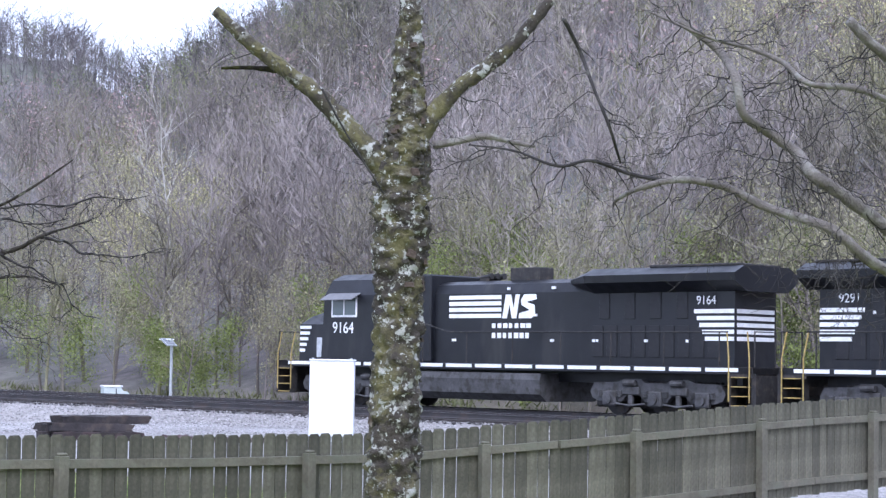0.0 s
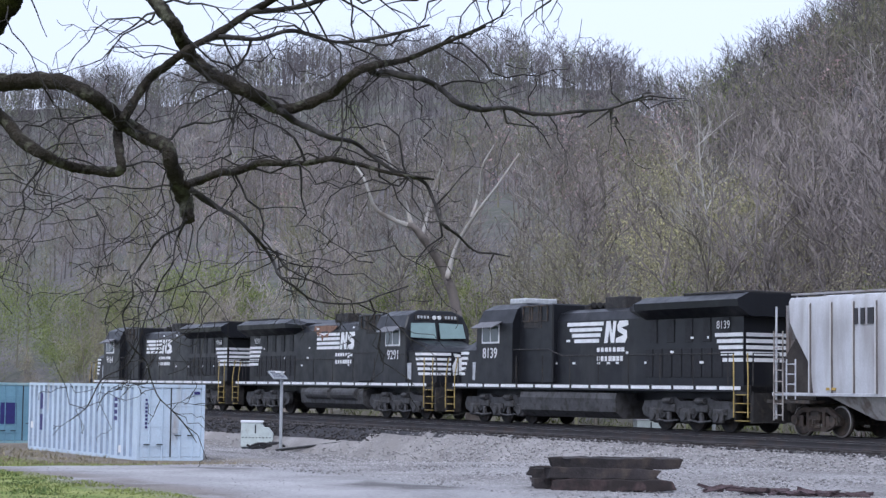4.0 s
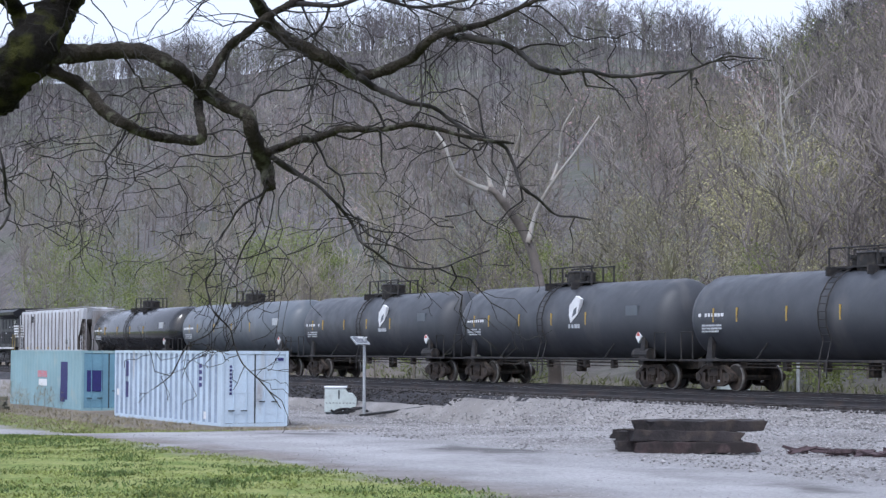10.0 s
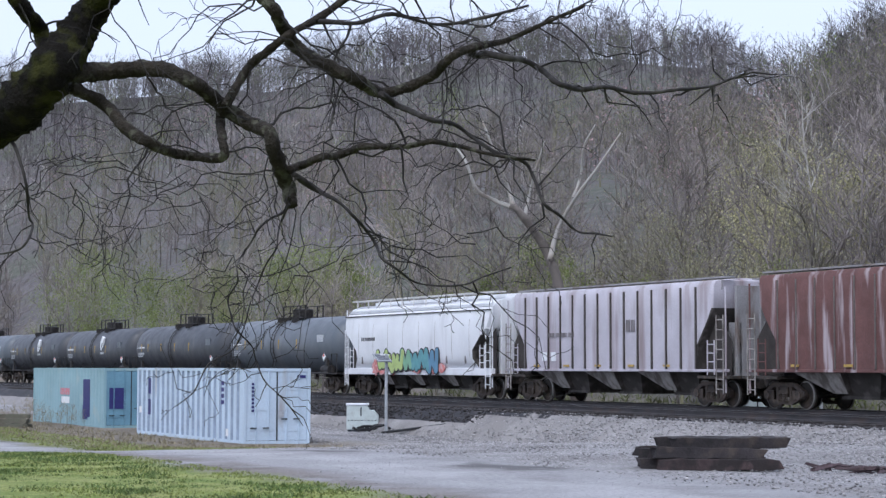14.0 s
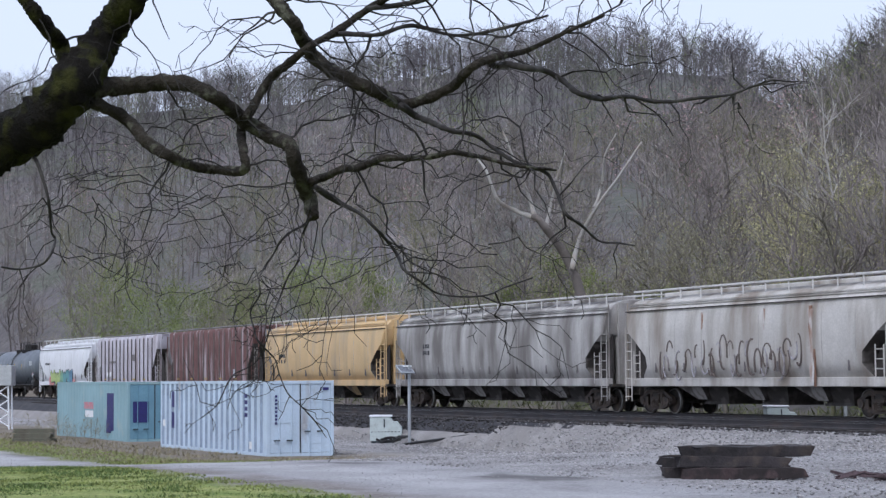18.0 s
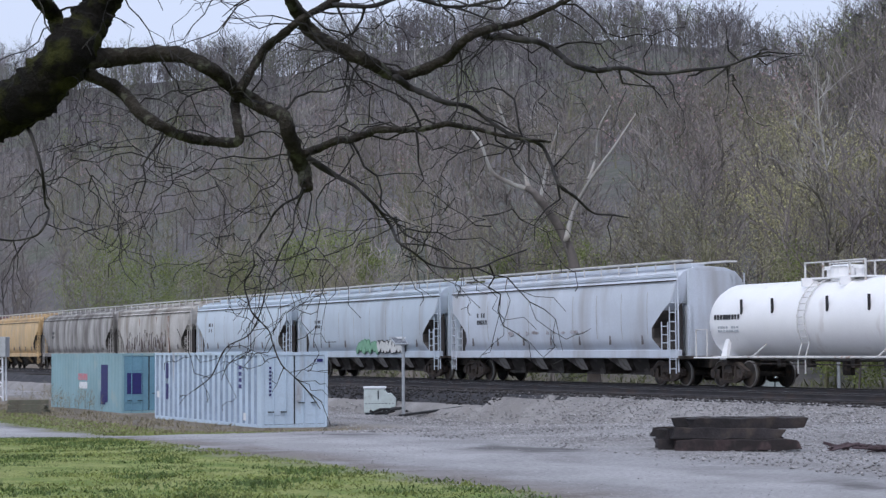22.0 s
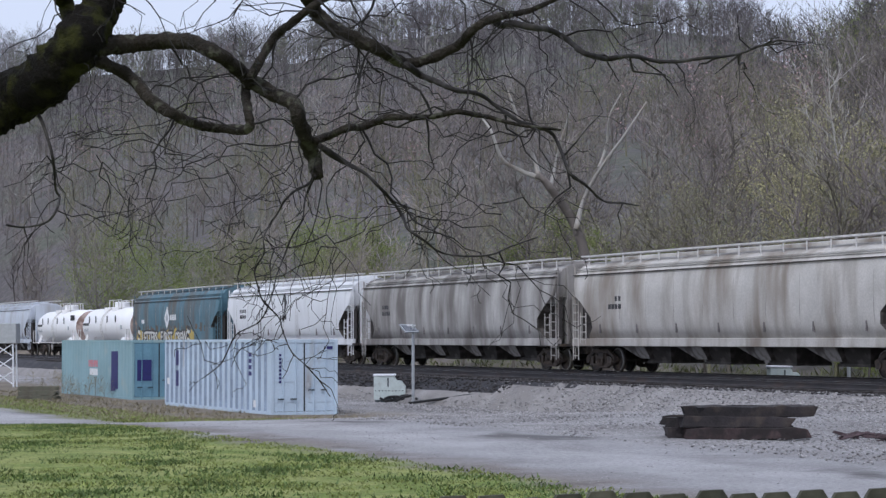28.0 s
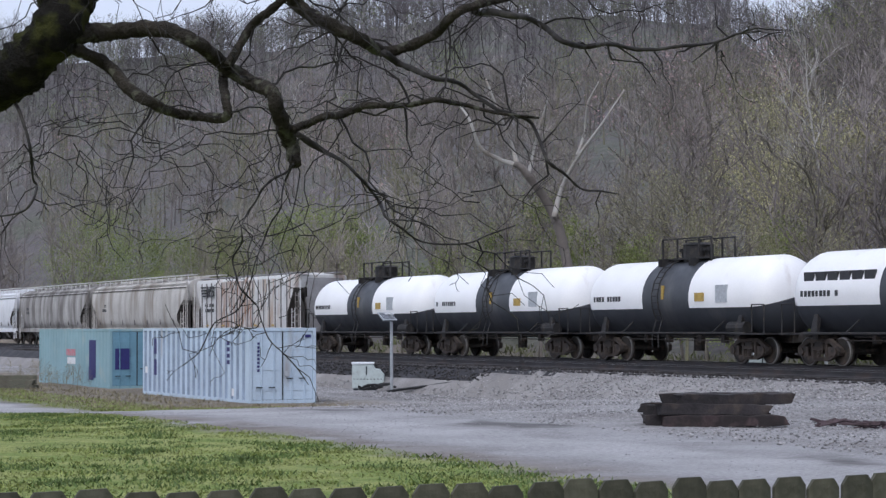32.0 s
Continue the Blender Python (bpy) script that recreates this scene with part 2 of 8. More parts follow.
M_TANK_DARK = surf("charcoal_tank", (0.048, 0.052, 0.062), 0.5, var=0.15, scale=0.6, second=(0.085, 0.085, 0.09), amount=0.36, streak=0.3, bump=0.03)
M_TANK_GREY = surf("slate_tank", (0.10, 0.115, 0.135), 0.45, var=0.12, scale=0.6, second=(0.15, 0.155, 0.165), amount=0.36, streak=0.3, bump=0.03)
M_TANK_WHITE = surf("white_tank", (0.90, 0.895, 0.90), 0.4, var=0.05, scale=0.8, second=(0.56, 0.50, 0.47), amount=0.25, streak=0.3, bump=0.02, width=0.12)
M_TANK_RUST = surf("dirty_tank_end", (0.36, 0.28, 0.25), 0.7, var=0.25, scale=1.0, second=(0.16, 0.10, 0.08), amount=0.4, bump=0.05)
M_PLACARD = surf("pale_placard", (0.42, 0.44, 0.47), 0.6, var=0.2, scale=8, bump=0)
M_GEAR = surf("brown_dusted_steel", (0.036, 0.031, 0.028), 0.85, var=0.35, scale=3, second=(0.085, 0.064, 0.05), amount=0.42, bump=0.25)
M_TREAD = surf("bright_wheel_tread", (0.32, 0.30, 0.28), 0.4, metal=0.7, var=0.2, bump=0)
M_CHUTE = surf("dusty_chute_paint", (0.32, 0.30, 0.285), 0.8, var=0.25, scale=1.5, second=(0.12, 0.105, 0.095), amount=0.45, streak=0.4, bump=0.1)
M_PALE_CHUTE = surf("dusty_pale_chute", (0.45, 0.435, 0.42), 0.8, var=0.25, scale=1.5, second=(0.2, 0.17, 0.145), amount=0.42, streak=0.4, bump=0.1)
M_CAST = surf("rust_brown_casting", (0.075, 0.058, 0.047), 0.85, var=0.35, scale=3, second=(0.035, 0.03, 0.028), amount=0.42, bump=0.25)
M_TAN_CHUTE = surf("dusty_ochre_chute", (0.33, 0.225, 0.11), 0.8, var=0.3, scale=1.5, second=(0.12, 0.095, 0.075), amount=0.45, streak=0.4, bump=0.1)
M_WALK = surf("pale_running_board", (0.60, 0.59, 0.58), 0.7, var=0.2, scale=3, second=(0.3, 0.2, 0.15), amount=0.35, bump=0)
# grime and the shade of the end openings, both in one dark colour
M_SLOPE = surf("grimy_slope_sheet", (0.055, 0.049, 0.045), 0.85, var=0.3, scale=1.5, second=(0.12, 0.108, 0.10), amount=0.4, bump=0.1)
M_END = surf("dull_grey_end_sheet", (0.27, 0.265, 0.275), 0.8, var=0.25, scale=1.2, second=(0.16, 0.13, 0.115), amount=0.4, streak=0.3, bump=0.1)
# dark colour in place of shade: end openings, roof edge, rib flanks
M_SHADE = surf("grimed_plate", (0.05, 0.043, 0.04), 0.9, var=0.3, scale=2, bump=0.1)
M_SEAM = surf("grimed_weld_seam", (0.24, 0.225, 0.21), 0.8, var=0.3, scale=1.5, second=(0.4, 0.38, 0.36), amount=0.5, streak=0.3, bump=0)
M_RIB_SIDE = surf("shaded_rib_side", (0.15, 0.135, 0.13), 0.8, var=0.3, scale=1.5, bump=0)
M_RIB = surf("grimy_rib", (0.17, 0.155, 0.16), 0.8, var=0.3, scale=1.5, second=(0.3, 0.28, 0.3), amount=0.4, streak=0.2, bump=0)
SPRAY = [surf("spray_" + k, c, 0.6, var=0.15, scale=3, bump=0) for k, c in (("lime", (0.40, 0.50, 0.18)), ("green", (0.20, 0.38, 0.25)), ("teal", (0.12, 0.30, 0.33)), ("blue", (0.12, 0.25, 0.38)), ("red", (0.5, 0.08, 0.06)), ("yellow", (0.50, 0.38, 0.10)), ("white", (0.62, 0.62, 0.60)))]


# ---- train helpers ----
SHARED = {}


def shared(key, build, material):
    """One mesh for all alike parts."""
    if key not in SHARED:
        bm = bmesh.new()
        build(bm)
        me = bpy.data.meshes.new(key)
        bm.to_mesh(me)
        bm.free()
        me.materials.append(material)
        SHARED[key] = me
    return SHARED[key]


def put(name, me, parent, x=0.0, y=0.0, z=0.0, rz=0.0, label=""):
    ob = new(name, me)
    ob.parent = parent
    ob.location = (x, y, z)
    ob.rotation_euler = (0, 0, rz)
    if label:
        ob["label"] = label
    return ob


def side_text(text, size, material, parent, x, y, z, name="road_number", fat=0.0, tilt=0.0):
    """Letters on the side that faces the yard."""
    cu = bpy.data.curves.new(name, "FONT")
    cu.body, cu.size, cu.extrude = text, size, 0.004
    cu.align_x, cu.align_y = "CENTER", "CENTER"
    cu.offset, cu.shear = fat, tilt
    tmp = bpy.data.objects.new("tmp", cu)
    me = bpy.data.meshes.new_from_object(tmp)
    bpy.data.objects.remove(tmp)
    me.materials.clear()
    me.materials.append(material)
    ob = new(name, me)
    ob.parent = parent
    ob.matrix_local = Matrix(((-1, 0, 0, x), (0, 0, 1, y), (0, 1, 0, z), (0, 0, 0, 1)))
    return ob


def side_bars(parent, x, y, z, width, height, material, rows=1, gaps=6, seed=1, name="lettering"):
    """Writing too small to read: rows of short bars."""
    rng = random.Random(seed)
    bm = bmesh.new()
    h = height / rows
    for r in range(rows):
        u = 0.0
        w = width / gaps
        for g in range(gaps):
            k = w * rng.uniform(0.55, 0.85)
            if rng.random() < 0.9:
                slab(bm, x - u - k, x - u, y - 0.02, y + 0.006, z - r * h - h * 0.62, z - r * h)
            u += w
    ob = part(name, bm, material, parent)
    ob["kind"] = "stuff"
    return ob


def side_panel(parent, x0, x1, z0, z1, y, material, name="placard", deep=0.012):
    bm = bmesh.new()
    slab(bm, x0, x1, y - 0.03, y + deep, z0, z1)
    return part(name, bm, material, parent)


def side_shape(parent, pts, y, material, name="emblem", deep=0.012):
    """A flat painted shape on the yard side, from (x, z) corners."""
    bm = bmesh.new()
    loft(bm, [[(x, y - 0.03, z) for x, z in pts], [(x, y + deep, z) for x, z in pts]])
    bmesh.ops.recalc_face_normals(bm, faces=bm.faces)
    return part(name, bm, material, parent)


def ribbon(bm, pts, wide, y, deep):
    """Flat painted strokes with rounded joints, each a hair above the one before."""
    for i, (a, b) in enumerate(zip(pts, pts[1:])):
        d = Vector((b[0] - a[0], b[1] - a[1]))
        n = Vector((-d.y, d.x)).normalized() * wide / 2
        e = d.normalized() * wide * 0.3
        q = [(a[0] + n.x - e.x, a[1] + n.y - e.y), (a[0] - n.x - e.x, a[1] - n.y - e.y), (a[0] - n.x * 0.5 - e.x * 1.6, a[1] - n.y * 0.5 - e.y * 1.6)]
        q = [(a[0] + n.x, a[1] + n.y), (a[0] + n.x * 0.5 - e.x, a[1] + n.y * 0.5 - e.y), (a[0] - n.x * 0.5 - e.x, a[1] - n.y * 0.5 - e.y), (a[0] - n.x, a[1] - n.y), (b[0] - n.x, b[1] - n.y), (b[0] - n.x * 0.5 + e.x, b[1] - n.y * 0.5 + e.y), (b[0] + n.x * 0.5 + e.x, b[1] + n.y * 0.5 + e.y), (b[0] + n.x, b[1] + n.y)]
        loft(bm, [[(x, y - 0.03, z) for x, z in q], [(x, y + deep + 0.0006 * i, z) for x, z in q]])
    bmesh.ops.recalc_face_normals(bm, faces=bm.faces)


def sprayed_letters(parent, x0, x1, z0, z1, y, fills, seed, letters=6, fat=0.3, edge=None):
    """Overlapping jagged strokes with dark outlines, sprayed past reading."""
    rng = random.Random(seed)
    w = (x0 - x1) / letters
    h = z1 - z0
    for i in range(letters):
        up = rng.random() < 0.5
        g = [(-0.12 + 0.3 * k + rng.uniform(-0.13, 0.13), rng.uniform(0.0, 0.3) if (k % 2 == 0) == up else rng.uniform(0.7, 1.05)) for k in range(5)]
        g.insert(3, (rng.uniform(0.3, 0.7), rng.uniform(0.35, 0.65)))
        lift, tilt = rng.uniform(-0.05, 0.05) * h, rng.uniform(-0.14, 0.14)
        pts = [(x0 - w * (i + 0.06 + 0.95 * (u + tilt * v)), z0 + 0.12 * h + lift + v * h * 0.78) for u, v in g]
        f = fat * min(w, h)
        bm = bmesh.new()
        ribbon(bm, pts, f * 1.5, y, 0.004)
        part("graffiti_outline", bm, edge or M_INK, parent)
        bm = bmesh.new()
        ribbon(bm, pts, f, y, 0.012)
        part("graffiti_fill", bm, fills[min(len(fills) - 1, i * len(fills) // letters)], parent)


M_FADED = surf("faded_spray", (0.13, 0.105, 0.095), 0.8, var=0.3, scale=2, bump=0)
M_SMUDGE = surf("grimy_smudge", (0.25, 0.225, 0.225), 0.85, var=0.35, scale=2.5, second=(0.40, 0.39, 0.42), amount=0.5, bump=0, width=0.1)


def scrawl(parent, x0, x1, z0, z1, y, n, seed):
    """Loose sprayed tags: looping thin strokes."""
    rng = random.Random(seed)
    for i in range(n):
        x = x0 + (x1 - x0) * (i + rng.uniform(0.2, 0.8)) / n
        z, h, w = rng.uniform(z0 + 0.3, z1 - 0.35), rng.uniform(0.3, 0.6), rng.uniform(0.12, 0.3)
        a, turn = rng.uniform(0, 6.28), rng.choice((-1, 1)) * rng.uniform(2.0, 5.5)
        pts = [(x + w * math.cos(a + turn * q / 9), z + h * math.sin(a + turn * q / 9) + 0.05 * q / 9) for q in range(10)]
        bm = bmesh.new()
        ribbon(bm, pts, rng.uniform(0.035, 0.06), y, 0.006 + 0.0004 * (i % 7))
        part("sprayed_stroke", bm, M_SMUDGE if i % 3 == 1 else M_FADED, parent)


# ---- running gear ----
def wheel_mesh(bm):
    rod(bm, (0, -0.07, 0), (0, 0.05, 0), 0.46, n=20)
    rod(bm, (0, 0.05, 0), (0, 0.075, 0), 0.44, 0.39, n=20)
    rod(bm, (0, 0.06, 0), (0, 0.14, 0), 0.16, n=12)


def tread_mesh(bm):
    vs = [[Vector((r * math.cos(a), yy, r * math.sin(a))) for a in (k * math.pi / 12 for k in range(24))] for r, yy in ((0.465, 0.0), (0.465, 0.068), (0.425, 0.079))]
    loft(bm, vs, caps=False)


def side_frame_mesh(bm):
    """A cast freight side frame: arched top chord, window, journal boxes."""
    for chord, half in ((((-1.12, 0.5), (-0.55, 0.8), (0.55, 0.8), (1.12, 0.5)), 0.075), (((-0.95, 0.4), (-0.42, 0.22), (0.42, 0.22), (0.95, 0.4)), 0.065)):
        loft(bm, [[(x, -0.07, z - half), (x, 0.07, z - half), (x, 0.07, z + half), (x, -0.07, z + half)] for x, z in chord])
    for sx in (-0.36, 0.36):
        slab(bm, sx - 0.06, sx + 0.06, -0.06, 0.06, 0.26, 0.76)
    for sx in (-1, 1):
        rod(bm, (sx * 0.86, -0.02, 0.46), (sx * 0.86, 0.15, 0.46), 0.14, n=10)
        slab(bm, sx * 0.86 - 0.17, sx * 0.86 + 0.17, -0.1, 0.1, 0.34, 0.62)
        slab(bm, sx * 0.60 - 0.08, sx * 0.60 + 0.08, 0.06, 0.10, 0.30, 0.62)
    bmesh.ops.recalc_face_normals(bm, faces=bm.faces)


def spring_mesh(bm):
    for k in (-0.2, -0.07, 0.07, 0.2):
        for j in range(5):
            rod(bm, (k, 0.1, 0.25 + j * 0.05), (k, 0.1, 0.28 + j * 0.05), 0.06, n=8)
    slab(bm, -0.3, 0.3, -0.05, 0.13, 0.5, 0.62)


def bolster_mesh(bm):
    slab(bm, -0.22, 0.22, -1.1, 1.1, 0.5, 0.78, bevel=0.04)
    for sx in (-0.86, 0.86):
        rod(bm, (sx, -0.9, 0.46), (sx, 0.9, 0.46), 0.09, n=10)


def freight_truck(car, x):
    t = put("truck", shared("bolster", bolster_mesh, M_GEAR), car, x, label="dusty brown cast steel freight truck")
    for sy in (1, -1):
        f = 0.0 if sy > 0 else math.pi
        put("side_frame", shared("side_frame", side_frame_mesh, M_CAST), t, 0, sy * 1.0, 0, f)
        put("spring_nest", shared("spring_nest", spring_mesh, M_CAST), t, 0, sy * 1.0, 0, f)
        for sx in (-0.86, 0.86):
            put("wheel", shared("wheel", wheel_mesh, M_GEAR), t, sx, sy * 0.74, 0.46, f)
            put("tyre", shared("tyre", tread_mesh, M_TREAD), t, sx, sy * 0.74, 0.46, f, "bright worn steel tread")
    return t


def coupler_mesh(bm):
    slab(bm, -0.55, 0.5, -0.12, 0.12, 0.72, 0.98, bevel=0.03)
    slab(bm, 0.4, 0.62, -0.2, 0.12, 0.66, 1.04, bevel=0.05)


def couplers(car, hl):
    put("coupler", shared("coupler", coupler_mesh, M_GEAR), car, hl - 0.6)
    put("coupler", shared("coupler", coupler_mesh, M_GEAR), car, -hl + 0.6, 0, 0, math.pi)


def ladder_mesh_for(h, w=0.4, n=7):
    def build(bm):
        for x in (-w / 2, w / 2):
            rod(bm, (x, 0, 0), (x, 0, h), 0.025, n=6)
        for i in range(n):
            z = h * (i + 0.5) / n
            rod(bm, (-w / 2, 0, z), (w / 2, 0, z), 0.018, n=6)
    return build


def ladder(car, x, y, z, h, material, rungs=8):
    key = "ladder_%.1f_%s" % (h, material.name)
    return put("ladder", shared(key, ladder_mesh_for(h, 0.42, rungs), material), car, x, y, z)


def ring_rows(rows, seg=1):
    """Rectangular rings (z, half length front, half length back, half width), for lofting upwards."""
    out = []
    for z, a, b, w in rows:
        ch = min(0.05, w * 0.3)
        out.append([(a - ch, w, z), (-b + ch, w, z), (-b, w - ch, z), (-b, -w + ch, z), (-b + ch, -w, z), (a - ch, -w, z), (a, -w + ch, z), (a, w - ch, z)])
    return out


def bay_mesh(top_l, h, w=1.38):
    """A discharge bay: a broad slope sheet leading down to a set-back outlet box."""
    def build(bm):
        for y, out in ((w, [(top_l, h), (-top_l * 0.2, h), (-top_l * 0.12, 0.08), (top_l * 0.22, 0.08)]), (w * 0.8, [(-top_l * 0.1, h), (-top_l, h), (-top_l * 0.72, 0), (top_l * 0.1, 0)])):
            loft(bm, [[(x, -y * (0.62 + 0.38 * z / h), z) for x, z in out], [(x, y * (0.62 + 0.38 * z / h), z) for x, z in out]])
        slab(bm, -top_l * 0.72 - 0.04, top_l * 0.14, -w * 0.52, w * 0.52, -0.09, 0.0)
        bmesh.ops.recalc_face_normals(bm, faces=bm.faces)
    return build


def stanchion_mesh(bm):
    rod(bm, (0, 0, 0), (0, 0, 0.4), 0.03, n=5)


def hopper_car(L, paint, label, bays=3, ribbed=False, walk=None, tall=4.43, sill=True, edge_paint=None, nribs=15, chute=None, rib_paint=None, board=0.08):
    """A covered hopper: body with slope sheets, sill, bays, ends with ladders, roof hatches."""
    car = empty("hopper_car", Matrix(), label, "rail car", "cars of the freight train")
    hl = L / 2 - 0.35
    bm = bmesh.new()
    if ribbed:
        rows = ((1.28, hl - 2.1, hl - 2.1, 1.48), (2.1, hl - 2.0, hl - 2.0, 1.5), (3.0, hl - 1.3, hl - 1.3, 1.5), (3.4, hl - 1.05, hl - 1.05, 1.5), (tall - 0.2, hl - 1.0, hl - 1.0, 1.5), (tall - 0.06, hl - 1.0, hl - 1.0, 1.42), (tall, hl - 1.05, hl - 1.05, 0.2))
    else:
        rows = ((1.2, hl - 1.4, hl - 1.4, 1.30), (1.36, hl - 1.5, hl - 1.5, 1.46), (1.72, hl - 1.9, hl - 1.9, 1.55), (2.1, hl - 1.85, hl - 1.85, 1.59), (2.72, hl - 1.05, hl - 1.05, 1.60), (2.98, hl - 0.62, hl - 0.62, 1.60), (3.4, hl - 0.48, hl - 0.48, 1.57), (3.78, hl - 0.45, hl - 0.45, 1.50), (3.84, hl - 0.45, hl - 0.45, 1.43), (tall - 0.28, hl - 0.45, hl - 0.45, 1.16), (tall - 0.12, hl - 0.45, hl - 0.45, 0.7), (tall - 0.08, hl - 0.5, hl - 0.5, 0.1))
    loft(bm, ring_rows(rows))
    bmesh.ops.recalc_face_normals(bm, faces=bm.faces)
    # sloped end faces take the dark material: grime plus painted-in shade
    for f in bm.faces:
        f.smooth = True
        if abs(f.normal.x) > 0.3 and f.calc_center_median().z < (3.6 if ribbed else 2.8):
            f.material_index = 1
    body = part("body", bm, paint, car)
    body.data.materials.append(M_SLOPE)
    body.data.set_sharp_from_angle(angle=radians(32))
    y = 1.5 if ribbed else 1.6
    if ribbed:
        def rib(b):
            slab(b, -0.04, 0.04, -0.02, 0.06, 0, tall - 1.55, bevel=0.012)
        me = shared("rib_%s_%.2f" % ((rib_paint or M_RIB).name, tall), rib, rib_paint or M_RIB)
        # rib flanks are darker than the rib face: their shade is painted on
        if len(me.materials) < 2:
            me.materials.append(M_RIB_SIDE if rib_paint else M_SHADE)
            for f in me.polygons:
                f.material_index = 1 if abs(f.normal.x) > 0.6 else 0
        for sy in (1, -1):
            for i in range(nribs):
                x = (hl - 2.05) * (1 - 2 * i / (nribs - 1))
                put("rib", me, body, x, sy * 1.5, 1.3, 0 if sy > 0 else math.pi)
        for i in range(5):
            side_panel(car, (hl - 3.0) * (1 - i / 2.2) + 0.2, (hl - 3.0) * (1 - i / 2.2) - 0.2, 1.38, 1.46, 1.53, M_YELLOW, "reflector")
    else:
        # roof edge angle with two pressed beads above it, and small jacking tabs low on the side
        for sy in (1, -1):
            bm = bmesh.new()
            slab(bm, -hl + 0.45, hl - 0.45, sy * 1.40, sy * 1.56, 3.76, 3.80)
            # dark strip paints the shadow line along the roof edge
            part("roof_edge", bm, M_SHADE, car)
        for yy, zz in ((1.385, 3.93), (1.345, 4.02)):
            bm = bmesh.new()
            slab(bm, -hl + 0.47, hl - 0.47, yy - 0.04, yy + 0.025, zz, zz + 0.035)
            part("roof_bead", bm, paint, car)
        def seam(b):
            loft(b, [[(-0.011, w - 0.01, z), (0.011, w - 0.01, z), (0.011, w + 0.006, z), (-0.011, w + 0.006, z)] for z, _, _, w in rows[2:7]])
        for i in range(int(L / 2.1)):
            put("weld_seam", shared("seam_%.2f" % tall, seam, M_SEAM), body, (hl - 2.2) * (1 - 2 * i / (int(L / 2.1) - 1)))
        for i in range(7):
            put("side_tab", shared("side_tab", lambda b: slab(b, -0.02, 0.02, -0.04, 0.03, 0, 0.34), M_RIB), car, (hl - 2.6) * (1 - i / 3), 1.565, 1.5)
    # side sills and end platforms
    sp = edge_paint or paint
    for sy in (1, -1):
        bm = bmesh.new()
        slab(bm, -hl + 0.25, hl - 0.25, sy * 1.42 - 0.09, sy * 1.42 + 0.09, 1.2 if ribbed else 1.0, 1.30 if sill else 1.14, bevel=0.015)
        part("side_sill", bm, sp, car)
    for sx in (1, -1):
        bm = bmesh.new()
        slab(bm, sx * (hl - 2.0), sx * hl, -1.5, 1.5, 0.98, 1.08)
        slab(bm, sx * (hl - 2.4), sx * hl, -0.3, 0.3, 0.66, 1.0)
        part("end_platform", bm, M_GEAR, car)
        bm = bmesh.new()
        slab(bm, sx * (hl - 0.42), sx * (hl - 0.30), -1.0, 1.0, 1.08, tall - 0.25)
        slab(bm, sx * (hl - 0.95), sx * (hl - 0.30), -0.9, -0.8, 1.08, tall - 0.3)
        slab(bm, sx * (hl - 0.95), sx * (hl - 0.30), 0.8, 0.9, 1.08, 2.9)
        part("end_frame", bm, sp if not ribbed else M_END, car)
        if ribbed:
            gus = [(hl - 1.9, 1.1), (hl - 0.4, 1.1), (hl - 0.4, 2.3), (hl - 1.2, 3.2), (hl - 1.9, 2.1)]
        else:
            gus = [(hl - 2.1, 1.1), (hl - 0.5, 1.1), (hl - 0.5, 3.0), (hl - 0.7, 2.9), (hl - 1.7, 2.0)]
        # dark plates carry the shade inside the end opening in their colour
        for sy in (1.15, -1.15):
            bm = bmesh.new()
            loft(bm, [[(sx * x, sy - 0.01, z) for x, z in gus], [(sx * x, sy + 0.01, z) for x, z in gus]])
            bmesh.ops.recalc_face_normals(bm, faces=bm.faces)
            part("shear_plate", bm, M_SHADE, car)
        for sy in (1.42, -1.42):
            bm = bmesh.new()
            rod(bm, (sx * (hl - 0.36), sy, 0.5), (sx * (hl - 0.36), sy, tall - 0.3), 0.035, n=6)
            part("corner_post", bm, sp, car)
        ladder(car, sx * (hl - 0.58), 1.52, 0.45, 2.7, M_CHUTE if ribbed else sp, 8)
        ladder(car, sx * (hl - 1.15), 1.5, 1.1, 1.2, sp, 4)
    # discharge bays
    span = 2 * (hl - (2.5 if ribbed else 3.0))
    for i in range(bays):
        x = -span / 2 + span * (i + 0.5) / bays
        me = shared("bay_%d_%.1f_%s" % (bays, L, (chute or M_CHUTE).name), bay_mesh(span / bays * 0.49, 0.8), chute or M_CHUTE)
        # set-back faces of the bay get the same dark, shade put into colour
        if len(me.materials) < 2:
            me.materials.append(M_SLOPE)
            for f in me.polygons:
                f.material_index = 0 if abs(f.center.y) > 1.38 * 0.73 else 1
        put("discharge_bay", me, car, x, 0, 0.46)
    # roof: hatch trough, running boards on stanchions
    bm = bmesh.new()
    slab(bm, -hl + 1.2, hl - 1.2, -0.28, 0.28, tall - 0.1, tall + 0.05, bevel=0.02)
    part("roof_hatch", bm, sp, car)
    wm = walk or (M_END if ribbed else M_WALK)
    board = 0.03 if ribbed else board
    for sy in (0.95, -0.95):
        bm = bmesh.new()
        slab(bm, -hl + (0.75 if ribbed else 0.42), hl - (0.75 if ribbed else 0.42), sy - 0.22, sy + 0.22, tall + board, tall + board + 0.06)
        part("running_board", bm, wm, car)
    k = int((2 * hl - 2) / 1.25)
    for i in range(k + 1):
        put("stanchion", shared("stanchion_" + wm.name, stanchion_mesh, wm), car, -hl + 1 + (2 * hl - 2) * i / k, 1.13, tall - 0.40 + board)
    for sx in (1, -1):
        freight_truck(car, sx * (hl - 1.75))
    couplers(car, L / 2)
    return car


